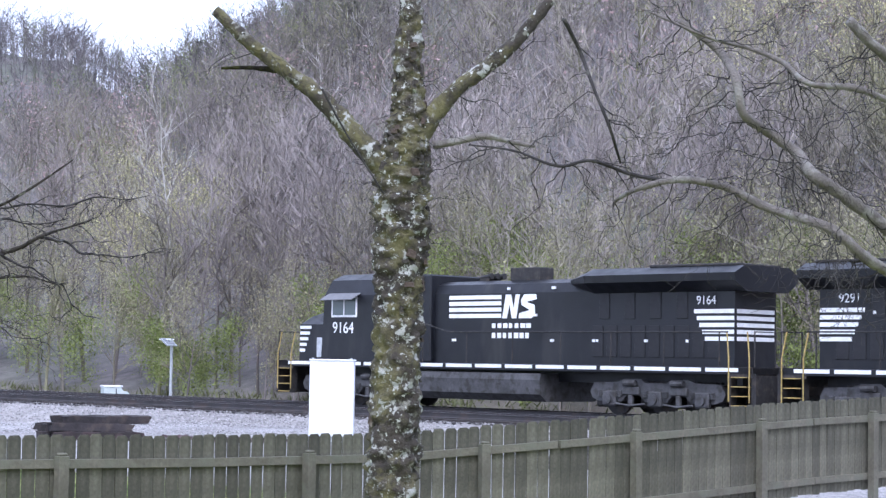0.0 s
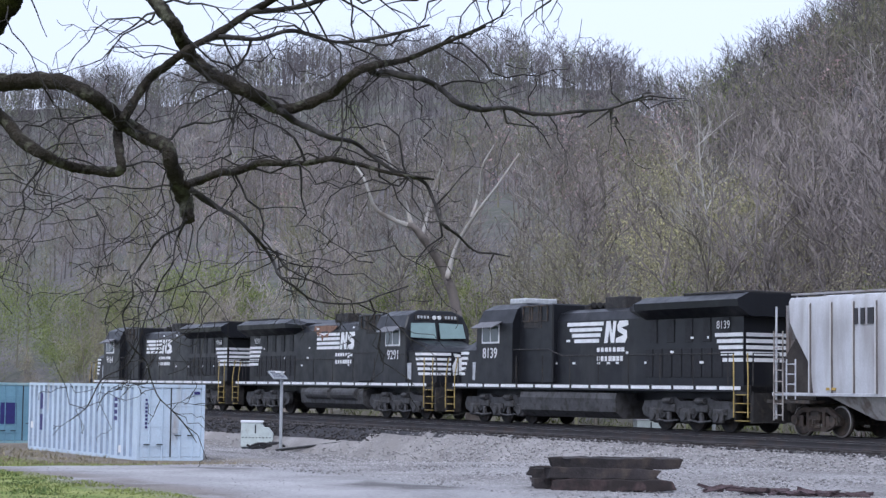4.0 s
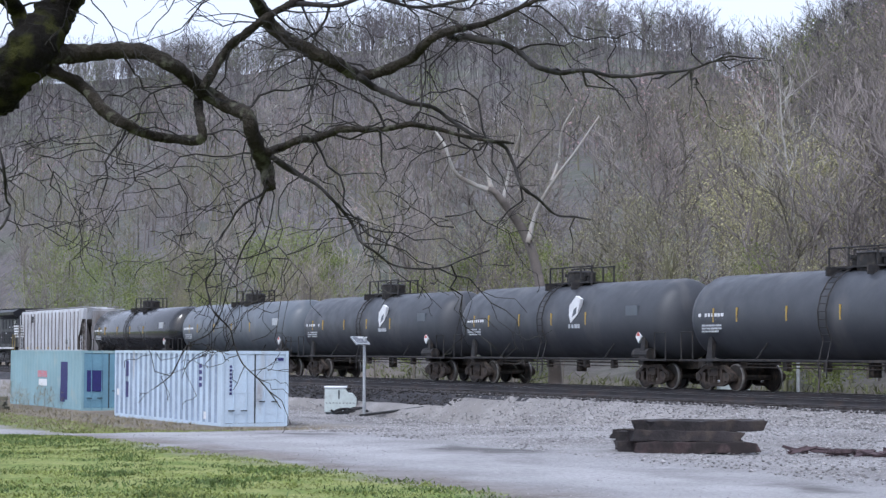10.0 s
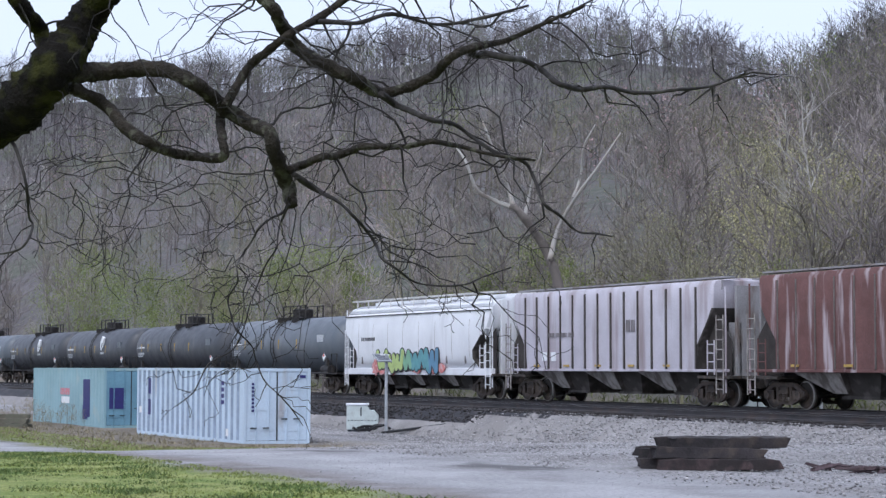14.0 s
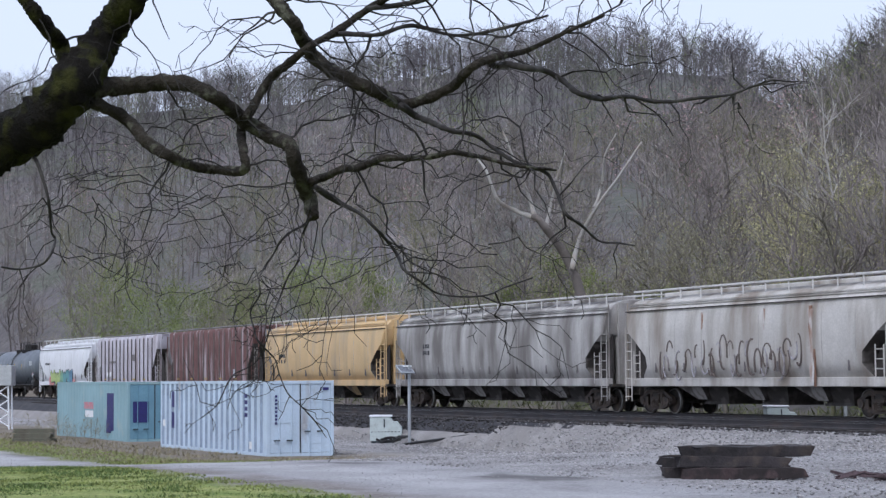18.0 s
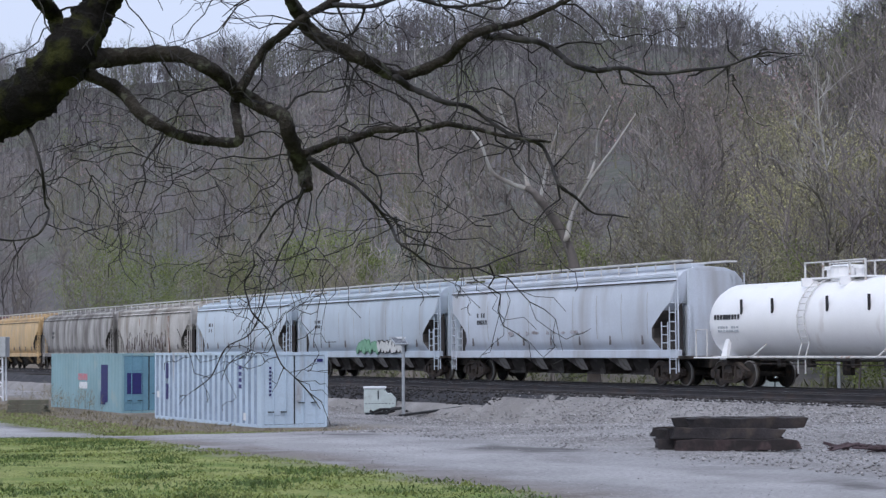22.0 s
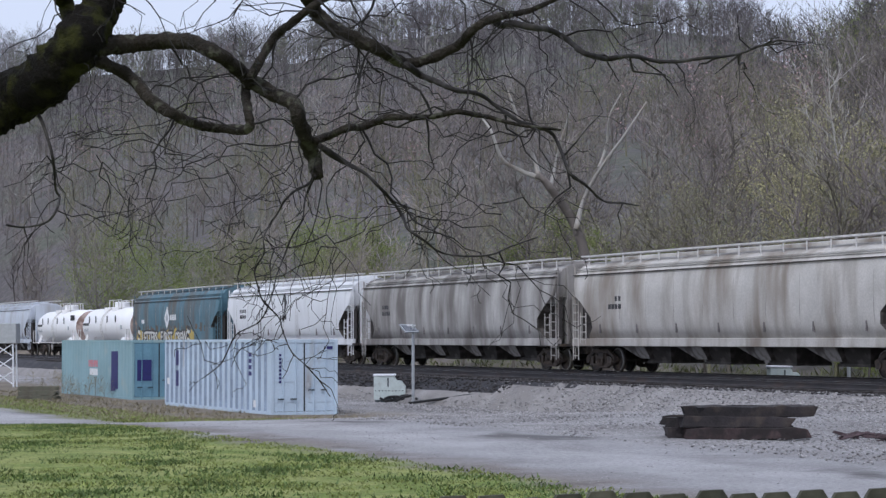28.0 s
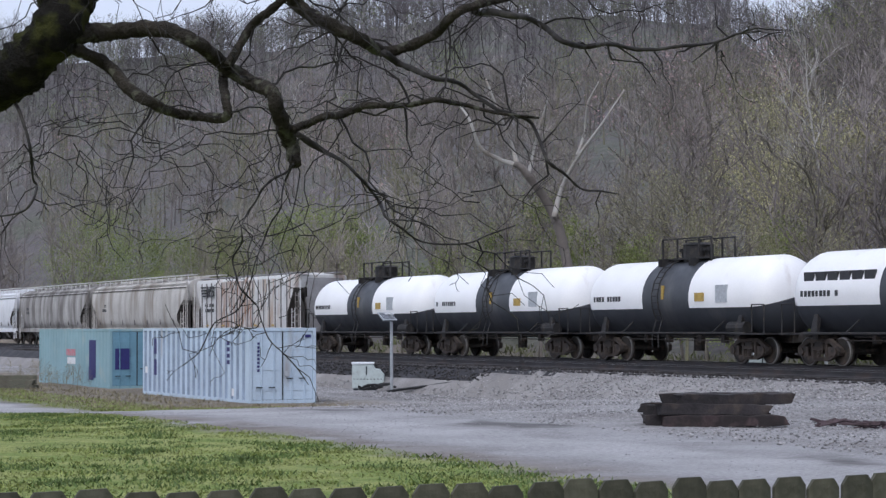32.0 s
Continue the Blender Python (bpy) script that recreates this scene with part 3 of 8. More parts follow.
def tank_shell(r, hl, n=28, grow=0.0, a0=None, a1=None, x0=None, x1=None):
    """Rings of a dished tank; with angles and stations only that part of the jacket."""
    prof = [(-hl, 0.02), (-hl + 0.06, 0.45 * r), (-hl + 0.22, 0.75 * r), (-hl + 0.45, 0.93 * r), (-hl + 0.75, r), (-hl * 0.33, r), (hl * 0.33, r), (hl - 0.75, r), (hl - 0.45, 0.93 * r), (hl - 0.22, 0.75 * r), (hl - 0.06, 0.45 * r), (hl, 0.02)]
    if x0 is not None:
        prof = [(x, rr) for x, rr in prof if x0 <= x <= x1]
        if prof[0][0] > x0 + 0.01:
            prof.insert(0, (x0, r))
        if prof[-1][0] < x1 - 0.01:
            prof.append((x1, r))
    if a0 is None:
        ang = [2 * math.pi * i / n for i in range(n)]
    else:
        ang = [a0 + (a1 - a0) * i / n for i in range(n + 1)]
    return [[(x, (rr + grow) * math.cos(a), (rr + grow) * math.sin(a)) for a in ang] for x, rr in prof]


def tank_car(L, r, zc, paint, label, gear_paint, rail_paint, jackets=(), jacket_paint=None, deck=1.2, marks=True, dome=1.0):
    """A tank car: dished shell, saddles, walkway rail, manway platform, ladder, brake gear."""
    car = empty("tank_car", Matrix(), label, "rail car", "cars of the freight train")
    hl = L / 2 - 0.6
    bm = bmesh.new()
    loft(bm, [[(x, y, z + zc) for x, y, z in ring] for ring in tank_shell(r, hl)])
    smooth(bm)
    shell = part("tank_shell", bm, paint, car)
    for x0, x1, low in jackets:
        bm = bmesh.new()
        loft(bm, [[(x, y, z + zc) for x, y, z in ring] for ring in tank_shell(r, hl, 20, 0.012, radians(low), radians(180 - low), x0, x1)], close=False)
        smooth(bm)
        part("jacket", bm, jacket_paint, shell)
    for sx in (1, -1):
        bm = bmesh.new()
        slab(bm, sx * (hl - 2.2), sx * (L / 2 - 0.45), -0.32, 0.32, 0.72, 1.06)
        slab(bm, sx * (hl - 1.75), sx * (hl - 1.45), -1.4, 1.4, 0.85, 1.08)
        part("stub_sill", bm, M_GEAR, car)
        for sy in (1, -1):
            bm = bmesh.new()
            loft(bm, [[(sx * (hl - 1.7), sy * 1.42, 0.95), (sx * (hl - 1.35), sy * 1.42, 0.95), (sx * (hl - 1.35), sy * 1.30, 0.95), (sx * (hl - 1.7), sy * 1.30, 0.95)], [(sx * (hl - 1.62), sy * (r * 0.9), zc - r * 0.42), (sx * (hl - 1.42), sy * (r * 0.9), zc - r * 0.42), (sx * (hl - 1.42), sy * (r * 0.8), zc - r * 0.42), (sx * (hl - 1.62), sy * (r * 0.8), zc - r * 0.42)]])
            bmesh.ops.recalc_face_normals(bm, faces=bm.faces)
            part("saddle", bm, gear_paint, car)
        bm = bmesh.new()
        run(bm, [(sx * (L / 2 - 0.5), 1.45, 1.0), (sx * (L / 2 - 0.5), 1.45, 2.0), (sx * (hl - 0.6), 1.45, 2.0), (sx * (hl - 0.6), 1.45, 1.0)], 0.028)
        part("end_railing", bm, rail_paint, car)
        bm = bmesh.new()
        slab(bm, sx * (hl - 1.9), sx * (L / 2 - 0.4), -1.5, 1.5, 1.0, 1.05)
        part("end_platform", bm, gear_paint, car)
        freight_truck(car, sx * (hl - 1.35))
    for sy in (1, -1):
        bm = bmesh.new()
        rod(bm, (-hl + 1.0, sy * 1.45, 1.04), (hl - 1.0, sy * 1.45, 1.04), 0.045, n=6)
        for k in (-0.5, 0.5):
            rod(bm, (k * hl, sy * 1.45, 1.05), (k * hl - 0.35, sy * r * 0.8, zc - r * 0.55), 0.03, n=5)
        part("side_rail", bm, rail_paint, car)
    # top platform with its railing, manway and valves
    pz = zc + r
    bm = bmesh.new()
    slab(bm, -1.6, 1.6, -0.62, 0.62, pz + 0.0, pz + 0.06)
    slab(bm, -0.95, -0.88, -1.0, 1.0, pz - 0.25, pz + 0.04)
    slab(bm, 1.08, 1.15, -1.0, 1.0, pz - 0.25, pz + 0.04)
    part("top_platform", bm, gear_paint, car)
    for sy in (0.5, -0.5):
        bm = bmesh.new()
        run(bm, [(-1.6, sy, pz - 0.2), (-1.6, sy, pz + 0.9 * dome), (1.6, sy, pz + 0.9 * dome), (1.6, sy, pz - 0.2)], 0.042)
        rod(bm, (0.62, sy, pz - 0.2), (0.62, sy, pz + 0.9 * dome), 0.042, n=5)
        rod(bm, (-0.8, sy, pz - 0.2), (-0.8, sy, pz + 0.9 * dome), 0.042, n=5)
        part("railing", bm, rail_paint, car)
    bm = bmesh.new()
    rod(bm, (0, 0, pz - 0.1), (0, 0, pz + 0.62 * dome), 0.55, n=14)
    rod(bm, (0, 0, pz + 0.62 * dome), (0, 0, pz + 0.72 * dome), 0.60, 0.46, n=14)
    part("manway", bm, gear_paint, car)
    for x in (-0.75, 0.78):
        bm = bmesh.new()
        rod(bm, (x, 0.1, pz), (x, 0.1, pz + 0.3), 0.11, n=8)
        rod(bm, (x, 0.1, pz + 0.3), (x, 0.1, pz + 0.42), 0.19, n=8)
        part("valve", bm, gear_paint, car)
    # side ladder follows the shell
    arc = [radians(a) for a in (78, 60, 42, 24, 6, -12, -30)]
    for dx in (-0.2, 0.2):
        pts = [(0.62 + dx, (r + 0.09) * math.cos(a), zc + (r + 0.09) * math.sin(a)) for a in arc] + [(0.62 + dx, r + 0.06, 1.0), (0.62 + dx, r + 0.06, 0.5)]
        bm = bmesh.new()
        run(bm, pts, 0.025, 5)
        if dx < 0:
            lad = part("ladder", bm, rail_paint, car)
        else:
            part("stile", bm, rail_paint, lad)
    for k in range(13):
        a = radians(76 - k * 9)
        put("rung", shared("rung_" + rail_paint.name, lambda b: rod(b, (-0.2, 0, 0), (0.2, 0, 0), 0.018, n=5), rail_paint), lad, 0.62, (r + 0.09) * math.cos(a), zc + (r + 0.09) * math.sin(a))
    # brake cylinder, bottom outlet and rigging
    bm = bmesh.new()
    rod(bm, (-hl + 1.2, 1.2, 1.22), (-hl + 2.2, 1.2, 1.22), 0.22, n=12)
    part("brake_cylinder", bm, gear_paint, car)
    bm = bmesh.new()
    rod(bm, (0, 0, zc - r - 0.45), (0, 0, zc - r + 0.1), 0.2, n=10)
    run(bm, [(-hl + 2.5, 0.5, 0.92), (hl - 2.5, 0.5, 0.92)], 0.03, 5)
    run(bm, [(-hl + 2.5, 0.9, 0.78), (hl - 2.5, 0.9, 0.82)], 0.02, 5)
    for k in (-0.4, -0.15, 0.2, 0.45):
        slab(bm, k * hl - 0.1, k * hl + 0.1, 0.4, 0.6, 0.7, 1.0)
    part("brake_rigging", bm, M_GEAR, car)
    if marks:
        for k in (0.78, 0.62, 0.3, -0.02, -0.34):
            side_panel(car, k * hl + 0.03, k * hl - 0.03, zc - 0.15, zc + 0.32, r - 0.02 if abs(k) < 0.7 else r - 0.03, M_YELLOW, "reflector", 0.03)
    couplers(car, L / 2)
    return car


# ---- locomotives ----
def loco_frame_mesh(bm):
    """Cast side of a three-axle truck."""
    prof = [(-2.55, 0.7), (-2.4, 0.98), (-1.5, 1.0), (-1.2, 1.1), (-0.6, 1.1), (-0.4, 0.98), (0.4, 0.98), (0.6, 1.1), (1.2, 1.1), (1.5, 1.0), (2.4, 0.98), (2.55, 0.7), (2.45, 0.5), (2.2, 0.42), (1.3, 0.42), (1.1, 0.6), (0.6, 0.6), (0.4, 0.42), (-0.4, 0.42), (-0.6, 0.6), (-1.1, 0.6), (-1.3, 0.42), (-2.2, 0.42), (-2.45, 0.5)]
    loft(bm, [[(x, -0.1, z) for x, z in prof], [(x, 0.1, z) for x, z in prof]])
    for x in (-1.75, 0.0, 1.75):
        slab(bm, x - 0.26, x + 0.26, 0.04, 0.2, 0.28, 0.74, bevel=0.04)
        rod(bm, (x, 0.18, 0.5), (x, 0.27, 0.5), 0.15, n=12)
    for x in (-0.9, 0.9):
        slab(bm, x - 0.32, x + 0.32, 0.08, 0.2, 0.62, 0.86, bevel=0.03)
        rod(bm, (x - 0.2, 0.2, 0.98), (x + 0.25, 0.2, 0.98), 0.09, n=8)
        slab(bm, x - 0.08, x + 0.08, 0.1, 0.22, 0.3, 0.62, bevel=0.02)
        run(bm, [(x - 0.55, 0.2, 0.36), (x, 0.24, 0.3), (x + 0.55, 0.2, 0.36)], 0.035, 6)
    for x in (-2.1, -1.38, -0.38, 0.38, 1.38, 2.1):
        for k in range(4):
            rod(bm, (x, 0.12, 0.56 + 0.05 * k), (x, 0.12, 0.59 + 0.05 * k), 0.095, n=10)
    bmesh.ops.recalc_face_normals(bm, faces=bm.faces)


def loco_wheel_mesh(bm):
    rod(bm, (0, -0.07, 0), (0, 0.06, 0), 0.52, n=22)
    rod(bm, (0, 0.06, 0), (0, 0.1, 0), 0.2, n=12)


def loco_bolster_mesh(bm):
    slab(bm, -2.0, 2.0, -0.7, 0.7, 0.62, 1.05)
    for x in (-1.75, 0, 1.75):
        rod(bm, (x, -0.8, 0.52), (x, 0.8, 0.52), 0.1, n=8)
        slab(bm, x + 0.1, x + 1.1, -0.62, 0.62, 0.22, 0.7, bevel=0.06)


def loco_truck(eng, x):
    t = put("truck", shared("loco_bolster", loco_bolster_mesh, M_STEEL_DARK), eng, x, label="dark grimy three-axle locomotive truck")
    for sy in (1, -1):
        f = 0.0 if sy > 0 else math.pi
        put("side_frame", shared("loco_side_frame", loco_frame_mesh, M_LOCO_GEAR), t, 0, sy * 1.12, 0, f)
        for dx in (-1.75, 0, 1.75):
            put("wheel", shared("loco_wheel", loco_wheel_mesh, M_STEEL_DARK), t, dx, sy * 0.76, 0.52, f)


M_VISOR = surf("grey_visor", (0.13, 0.13, 0.14), 0.6, var=0.2, scale=3, bump=0)
M_DOOR = surf("engine_door_black", (0.02, 0.0205, 0.024), 0.6, var=0.25, scale=2, bump=0.05, spec=0.3)
M_SCREEN = surf("tinted_windshield", (0.20, 0.29, 0.29), 0.12, var=0.1, scale=2, bump=0)
M_BRASS = surf("yellow_handrail_paint", (0.36, 0.27, 0.085), 0.6, var=0.25, scale=6, second=(0.2, 0.15, 0.07), amount=0.38, bump=0)
M_LOCO_GEAR = surf("grey_cast_truck", (0.06, 0.06, 0.064), 0.7, var=0.35, scale=2.5, second=(0.03, 0.028, 0.027), amount=0.42, bump=0.2)


EMBLEM = {}


def louvre_mesh(bm):
    slab(bm, -0.2, 0.2, -0.01, 0.028, 0.0, 0.95, bevel=0.01)


def step_mesh(bm):
    slab(bm, -0.27, 0.27, -0.16, 0.16, -0.014, 0.014)


def locomotive(L, number, label, burnt=False, swoosh=False):
    """A wide-cab road engine, nose towards +x."""
    e = empty("locomotive", Matrix(), label, "locomotive", "engines of the freight train")
    hl = L / 2 - 0.45
    # underframe
    bm = bmesh.new()
    slab(bm, -hl, hl, -1.5, 1.5, 1.28, 1.5, bevel=0.02)
    slab(bm, -hl + 1, hl - 1, -0.6, 0.6, 0.95, 1.28)
    part("underframe", bm, M_BLACK, e)
    n = 15
    for i in range(n):
        a, b = -hl + 0.5 + (2 * hl - 1) * i / n, -hl + 0.5 + (2 * hl - 1) * (i + 1) / n - 0.16
        bm = bmesh.new()
        slab(bm, a, b, 1.49, 1.512, 1.36, 1.47)
        part("sill_stripe", bm, M_STRIPE, e)
    # fuel tank and air reservoirs
    bm = bmesh.new()
    prof = [(1.45, 1.2), (1.5, 1.0), (1.45, 0.55), (1.15, 0.32), (-1.15, 0.32), (-1.45, 0.55), (-1.5, 1.0), (-1.45, 1.2)]
    x0, x1 = -2.3, 4.0
    loft(bm, [[(x0, y, z) for y, z in prof], [(x1, y, z) for y, z in prof]])
    bmesh.ops.recalc_face_normals(bm, faces=bm.faces)
    part("fuel_tank", bm, M_LOCO_GEAR, e)
    if burnt:
        for x in (1.2, -1.5):
            bm = bmesh.new()
            rod(bm, (x, 1.42, 0.98), (x + 2.3, 1.42, 0.98), 0.26, n=14)
            part("air_reservoir", bm, M_LOCO_GEAR, e)
    for sx in (1, -1):
        loco_truck(e, sx * (hl - 3.7))
    # long hood with its engine-room doors
    hood_b, hood_f = -hl + 1.0, hl - 5.2
    bm = bmesh.new()
    sec = [(1.0, 1.5), (1.0, 3.75), (0.85, 4.05), (0.4, 4.18), (-0.4, 4.18), (-0.85, 4.05), (-1.0, 3.75), (-1.0, 1.5)]
    loft(bm, [[(x, y, z) for y, z in sec] for x in (hood_b, hood_f)])
    bmesh.ops.recalc_face_normals(bm, faces=bm.faces)
    part("long_hood", bm, M_BLACK, e)
    # equipment cabinet behind the cab, taller than the hood
    bm = bmesh.new()
    slab(bm, hood_f - 2.3, hood_f + 0.05, -1.2, 1.2, 1.5, 4.42, bevel=0.05)
    part("equipment_cabinet", bm, M_BLACK, e)
    side_panel(e, hood_f - 0.35, hood_f - 1.55, 3.55, 4.15, 1.2, M_STEEL_DARK, "intake_grille", 0.015)
    # radiator wings
    bm = bmesh.new()
    rb, rf = -hl + 0.6, -hl + 6.3
    wing = [(1.02, 3.68), (1.52, 3.98), (1.55, 4.2), (1.1, 4.42), (-1.1, 4.42), (-1.55, 4.2), (-1.52, 3.98), (-1.02, 3.68)]
    loft(bm, [[(rb, y, z) for y, z in wing], [(rf, y, z) for y, z in wing], [(rf + 0.9, y * 0.72, 4.0 + (z - 4.0) * 0.5) for y, z in wing]])
    bmesh.ops.recalc_face_normals(bm, faces=bm.faces)
    part("radiator_wing", bm, M_BLACK, e)
    bm = bmesh.new()
    slab(bm, rb + 0.3, rf - 2.2, -1.1, 1.1, 4.42, 4.5, bevel=0.02)
    part("radiator_top", bm, M_STEEL_DARK, e)
    # rows of doors
    for i in range(9):
        put("hood_door", shared("louvre", louvre_mesh, M_DOOR), e, hood_b + 0.75 + i * 0.55, 1.0, 1.75)
    for i in range(5):
        put("hood_door", shared("louvre", louvre_mesh, M_DOOR), e, hood_b + 0.9 + i * 1.0, 1.0, 2.9)
    # exhaust stack, horn, fans
    bm = bmesh.new()
    slab(bm, -1.2, 0.1, -0.35, 0.35, 4.15, 4.6, bevel=0.03)
    part("exhaust_pipe", bm, M_STEEL_DARK, e)
    bm = bmesh.new()
    for k in range(3):
        rod(bm, (1.4 + 0.1 * k, -0.2 + 0.2 * k, 4.3), (0.85 + 0.1 * k, -0.2 + 0.2 * k, 4.36), 0.05, 0.11, n=8)
    slab(bm, 1.1, 1.5, -0.3, 0.3, 4.14, 4.28)
    part("horn", bm, M_STEEL_DARK, e)
    # cab with a raked front, brow and twin windshields
    cb, cf = hl - 5.2, hl - 2.7
    bm = bmesh.new()
    sec = [(1.52, 1.5), (1.52, 3.75), (1.3, 4.28), (0.8, 4.5), (-0.8, 4.5), (-1.3, 4.28), (-1.52, 3.75), (-1.52, 1.5)]

    def rake(z):
        return cf + 0.32 - max(0.0, z - 3.2) * 0.26

    loft(bm, [[(cb, y, z) for y, z in sec], [(rake(z) - 0.04, y, z) for y, z in sec], [(rake(z), y * 0.97, z - (0.03 if z > 4 else 0)) for y, z in sec]])
    bmesh.ops.recalc_face_normals(bm, faces=bm.faces)
    cab = part("cab", bm, M_BLACK, e)
    side_panel(cab, cf - 0.25, cf - 1.55, 3.0, 3.72, 1.52, M_STRIPE, "window_frame", 0.02)
    side_panel(cab, cf - 0.32, cf - 0.86, 3.07, 3.65, 1.535, M_GLASS, "window", 0.012)
    side_panel(cab, cf - 0.93, cf - 1.48, 3.07, 3.65, 1.535, M_GLASS, "window", 0.012)
    bm = bmesh.new()
    slab(bm, -0.8, 0.8, 0, 0.5, 0, 0.03, m=pose(cf - 0.9, 1.5, 3.8, -28))
    part("sun_visor", bm, M_VISOR, cab)
    for sy in (-1, 1):
        bm = bmesh.new()
        quad = [(0.1, 3.32), (1.3, 3.36), (1.22, 3.95), (0.1, 3.98)]
        loft(bm, [[(rake(z) + d, sy * y, z) for y, z in quad] for d in (-0.02, 0.016)])
        bmesh.ops.recalc_face_normals(bm, faces=bm.faces)
        part("windshield", bm, M_SCREEN, cab, "pale green windshield")
        bm = bmesh.new()
        quad = [(0.3, 4.1), (1.05, 4.1), (1.0, 4.3), (0.3, 4.32)]
        loft(bm, [[(rake(z) + d, sy * y, z) for y, z in quad] for d in (-0.02, 0.05)])
        bmesh.ops.recalc_face_normals(bm, faces=bm.faces)
        board = part("number_board", bm, M_STEEL_DARK, cab)
        for q in range(4):
            bm = bmesh.new()
            y0 = sy * (0.42 + 0.15 * q)
            slab(bm, rake(4.2) + 0.04, rake(4.2) + 0.062, y0 - 0.045, y0 + 0.045, 4.14, 4.27)
            part("number_bar", bm, M_PLACARD, board)
        bm = bmesh.new()
        rod(bm, (rake(4.2), sy * 0.12, 4.2), (rake(4.2) + 0.07, sy * 0.12, 4.2), 0.085, n=12)
        part("headlight", bm, M_STRIPE, cab)
    if swoosh:
        bm = bmesh.new()
        slab(bm, cb + 0.4, cb + 1.6, -0.7, 0.7, 4.5, 4.72, bevel=0.04)
        part("air_conditioner", bm, M_PLACARD, cab, "pale grey air conditioner on the cab roof")
    # full-width nose with chamfered corners and a sloping top
    bm = bmesh.new()
    outline = [(cf + 0.1, 1.42), (hl - 1.2, 1.42), (hl - 0.78, 0.95), (hl - 0.78, -0.95), (hl - 1.2, -1.42), (cf + 0.1, -1.42)]
    top = [(cf + 0.1, 1.1, 3.3), (hl - 1.35, 1.0, 3.05), (hl - 1.05, 0.8, 2.95), (hl - 1.05, -0.8, 2.95), (hl - 1.35, -1.0, 3.05), (cf + 0.1, -1.1, 3.3)]
    loft(bm, [[(x, y, 1.5) for x, y in outline], [(x, y, 2.76) for x, y in outline], top])
    bmesh.ops.recalc_face_normals(bm, faces=bm.faces)
    part("nose", bm, M_BLACK, e)
    # stripes wrapped round the nose, and on the rear of the hood
    for i in range(5):
        z = 2.6 - i * 0.2
        wrap = [(hl - 1.78 + 0.08 * i, 1.42), (hl - 1.2, 1.42), (hl - 0.78, 0.95), (hl - 0.78, 0.3)]
        for sy in (1, -1):
            bm = bmesh.new()
            loft(bm, [[(x + (0.004 if k else 0), sy * y * 0.99, z), (x + (0.016 if k else 0), sy * (y + 0.014), z), (x + (0.016 if k else 0), sy * (y + 0.014), z + 0.11), (x + (0.004 if k else 0), sy * y * 0.99, z + 0.11)] for k, (x, y) in enumerate(wrap)])
            bmesh.ops.recalc_face_normals(bm, faces=bm.faces)
            part("nose_stripe", bm, M_STRIPE, e)
        bm = bmesh.new()
        slab(bm, hood_b + 0.02, hood_b + 1.45 - 0.1 * i, 0.99, 1.034, 3.05 - i * 0.2, 3.17 - i * 0.2)
        part("hood_stripe", bm, M_STRIPE, e)
        bm = bmesh.new()
        slab(bm, hood_b - 0.02, hood_b + 0.02, -0.9, 0.9, 3.05 - i * 0.2, 3.17 - i * 0.2)
        part("hood_stripe", bm, M_STRIPE, e)
    bm = bmesh.new()
    crest = [(-0.22, 1.85), (0.2, 1.8), (0.24, 2.2), (0.1, 2.45), (0.2, 2.7), (-0.1, 2.66), (-0.24, 2.3)]
    loft(bm, [[(hl - 0.79, y, z) for y, z in crest], [(hl - 0.755, y, z) for y, z in crest]])
    bmesh.ops.recalc_face_normals(bm, faces=bm.faces)
    part("nose_crest", bm, M_STRIPE, e)
    side_panel(e, hl - 2.1, hl - 2.45, 1.62, 2.3, 1.425, M_PLACARD, "battery_cover", 0.02)
    # open frames of the brake vents above the equipment cabinet
    for q in range(3):
        x = hood_f - 0.25 - 0.62 * q
        bm = bmesh.new()
        for a, b, c0, c1 in ((0, 0.05, 3.78, 4.38), (0.45, 0.5, 3.78, 4.38), (0.05, 0.45, 4.33, 4.38), (0.05, 0.45, 3.78, 3.83)):
            slab(bm, x - b, x - a, 1.2, 1.24, c0, c1)
        part("vent_frame", bm, M_GEAR, e)
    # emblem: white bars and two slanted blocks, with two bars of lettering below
    lx = hood_f - 3.0
    EMBLEM[e.name] = lx - 1.95
    for i in range(4):
        k = 0.16 * i if swoosh else 0.0
        bm = bmesh.new()
        slab(bm, lx - 2.35 + k * 0.6, lx - k, 0.99, 1.012, 3.56 - i * 0.2, 3.69 - i * 0.2)
        part("emblem_bar", bm, M_STRIPE, e)
    a = lx - 2.4
    side_shape(e, [(a, 2.94), (a - 0.2, 2.94), (a - 0.32, 3.4), (a - 0.42, 2.94), (a - 0.62, 2.94), (a - 0.76, 3.7), (a - 0.58, 3.7), (a - 0.5, 3.25), (a - 0.38, 3.7), (a - 0.15, 3.7)][::-1], 1.0, M_STRIPE)
    side_shape(e, [(a - 0.72, 2.94), (a - 1.28, 2.94), (a - 1.42, 3.1), (a - 1.4, 3.36), (a - 1.05, 3.46), (a - 1.5, 3.54), (a - 1.46, 3.7), (a - 0.95, 3.7), (a - 0.82, 3.54), (a - 0.84, 3.36), (a - 1.2, 3.2), (a - 0.74, 3.1)][::-1], 1.0, M_STRIPE)
    side_bars(e, lx - 1.95, 1.005, 2.78, 1.75, 0.24, M_STRIPE, 1, 7, 3)
    side_bars(e, lx - 1.95, 1.005, 2.48, 1.95, 0.28, M_STRIPE, 1, 8, 4)
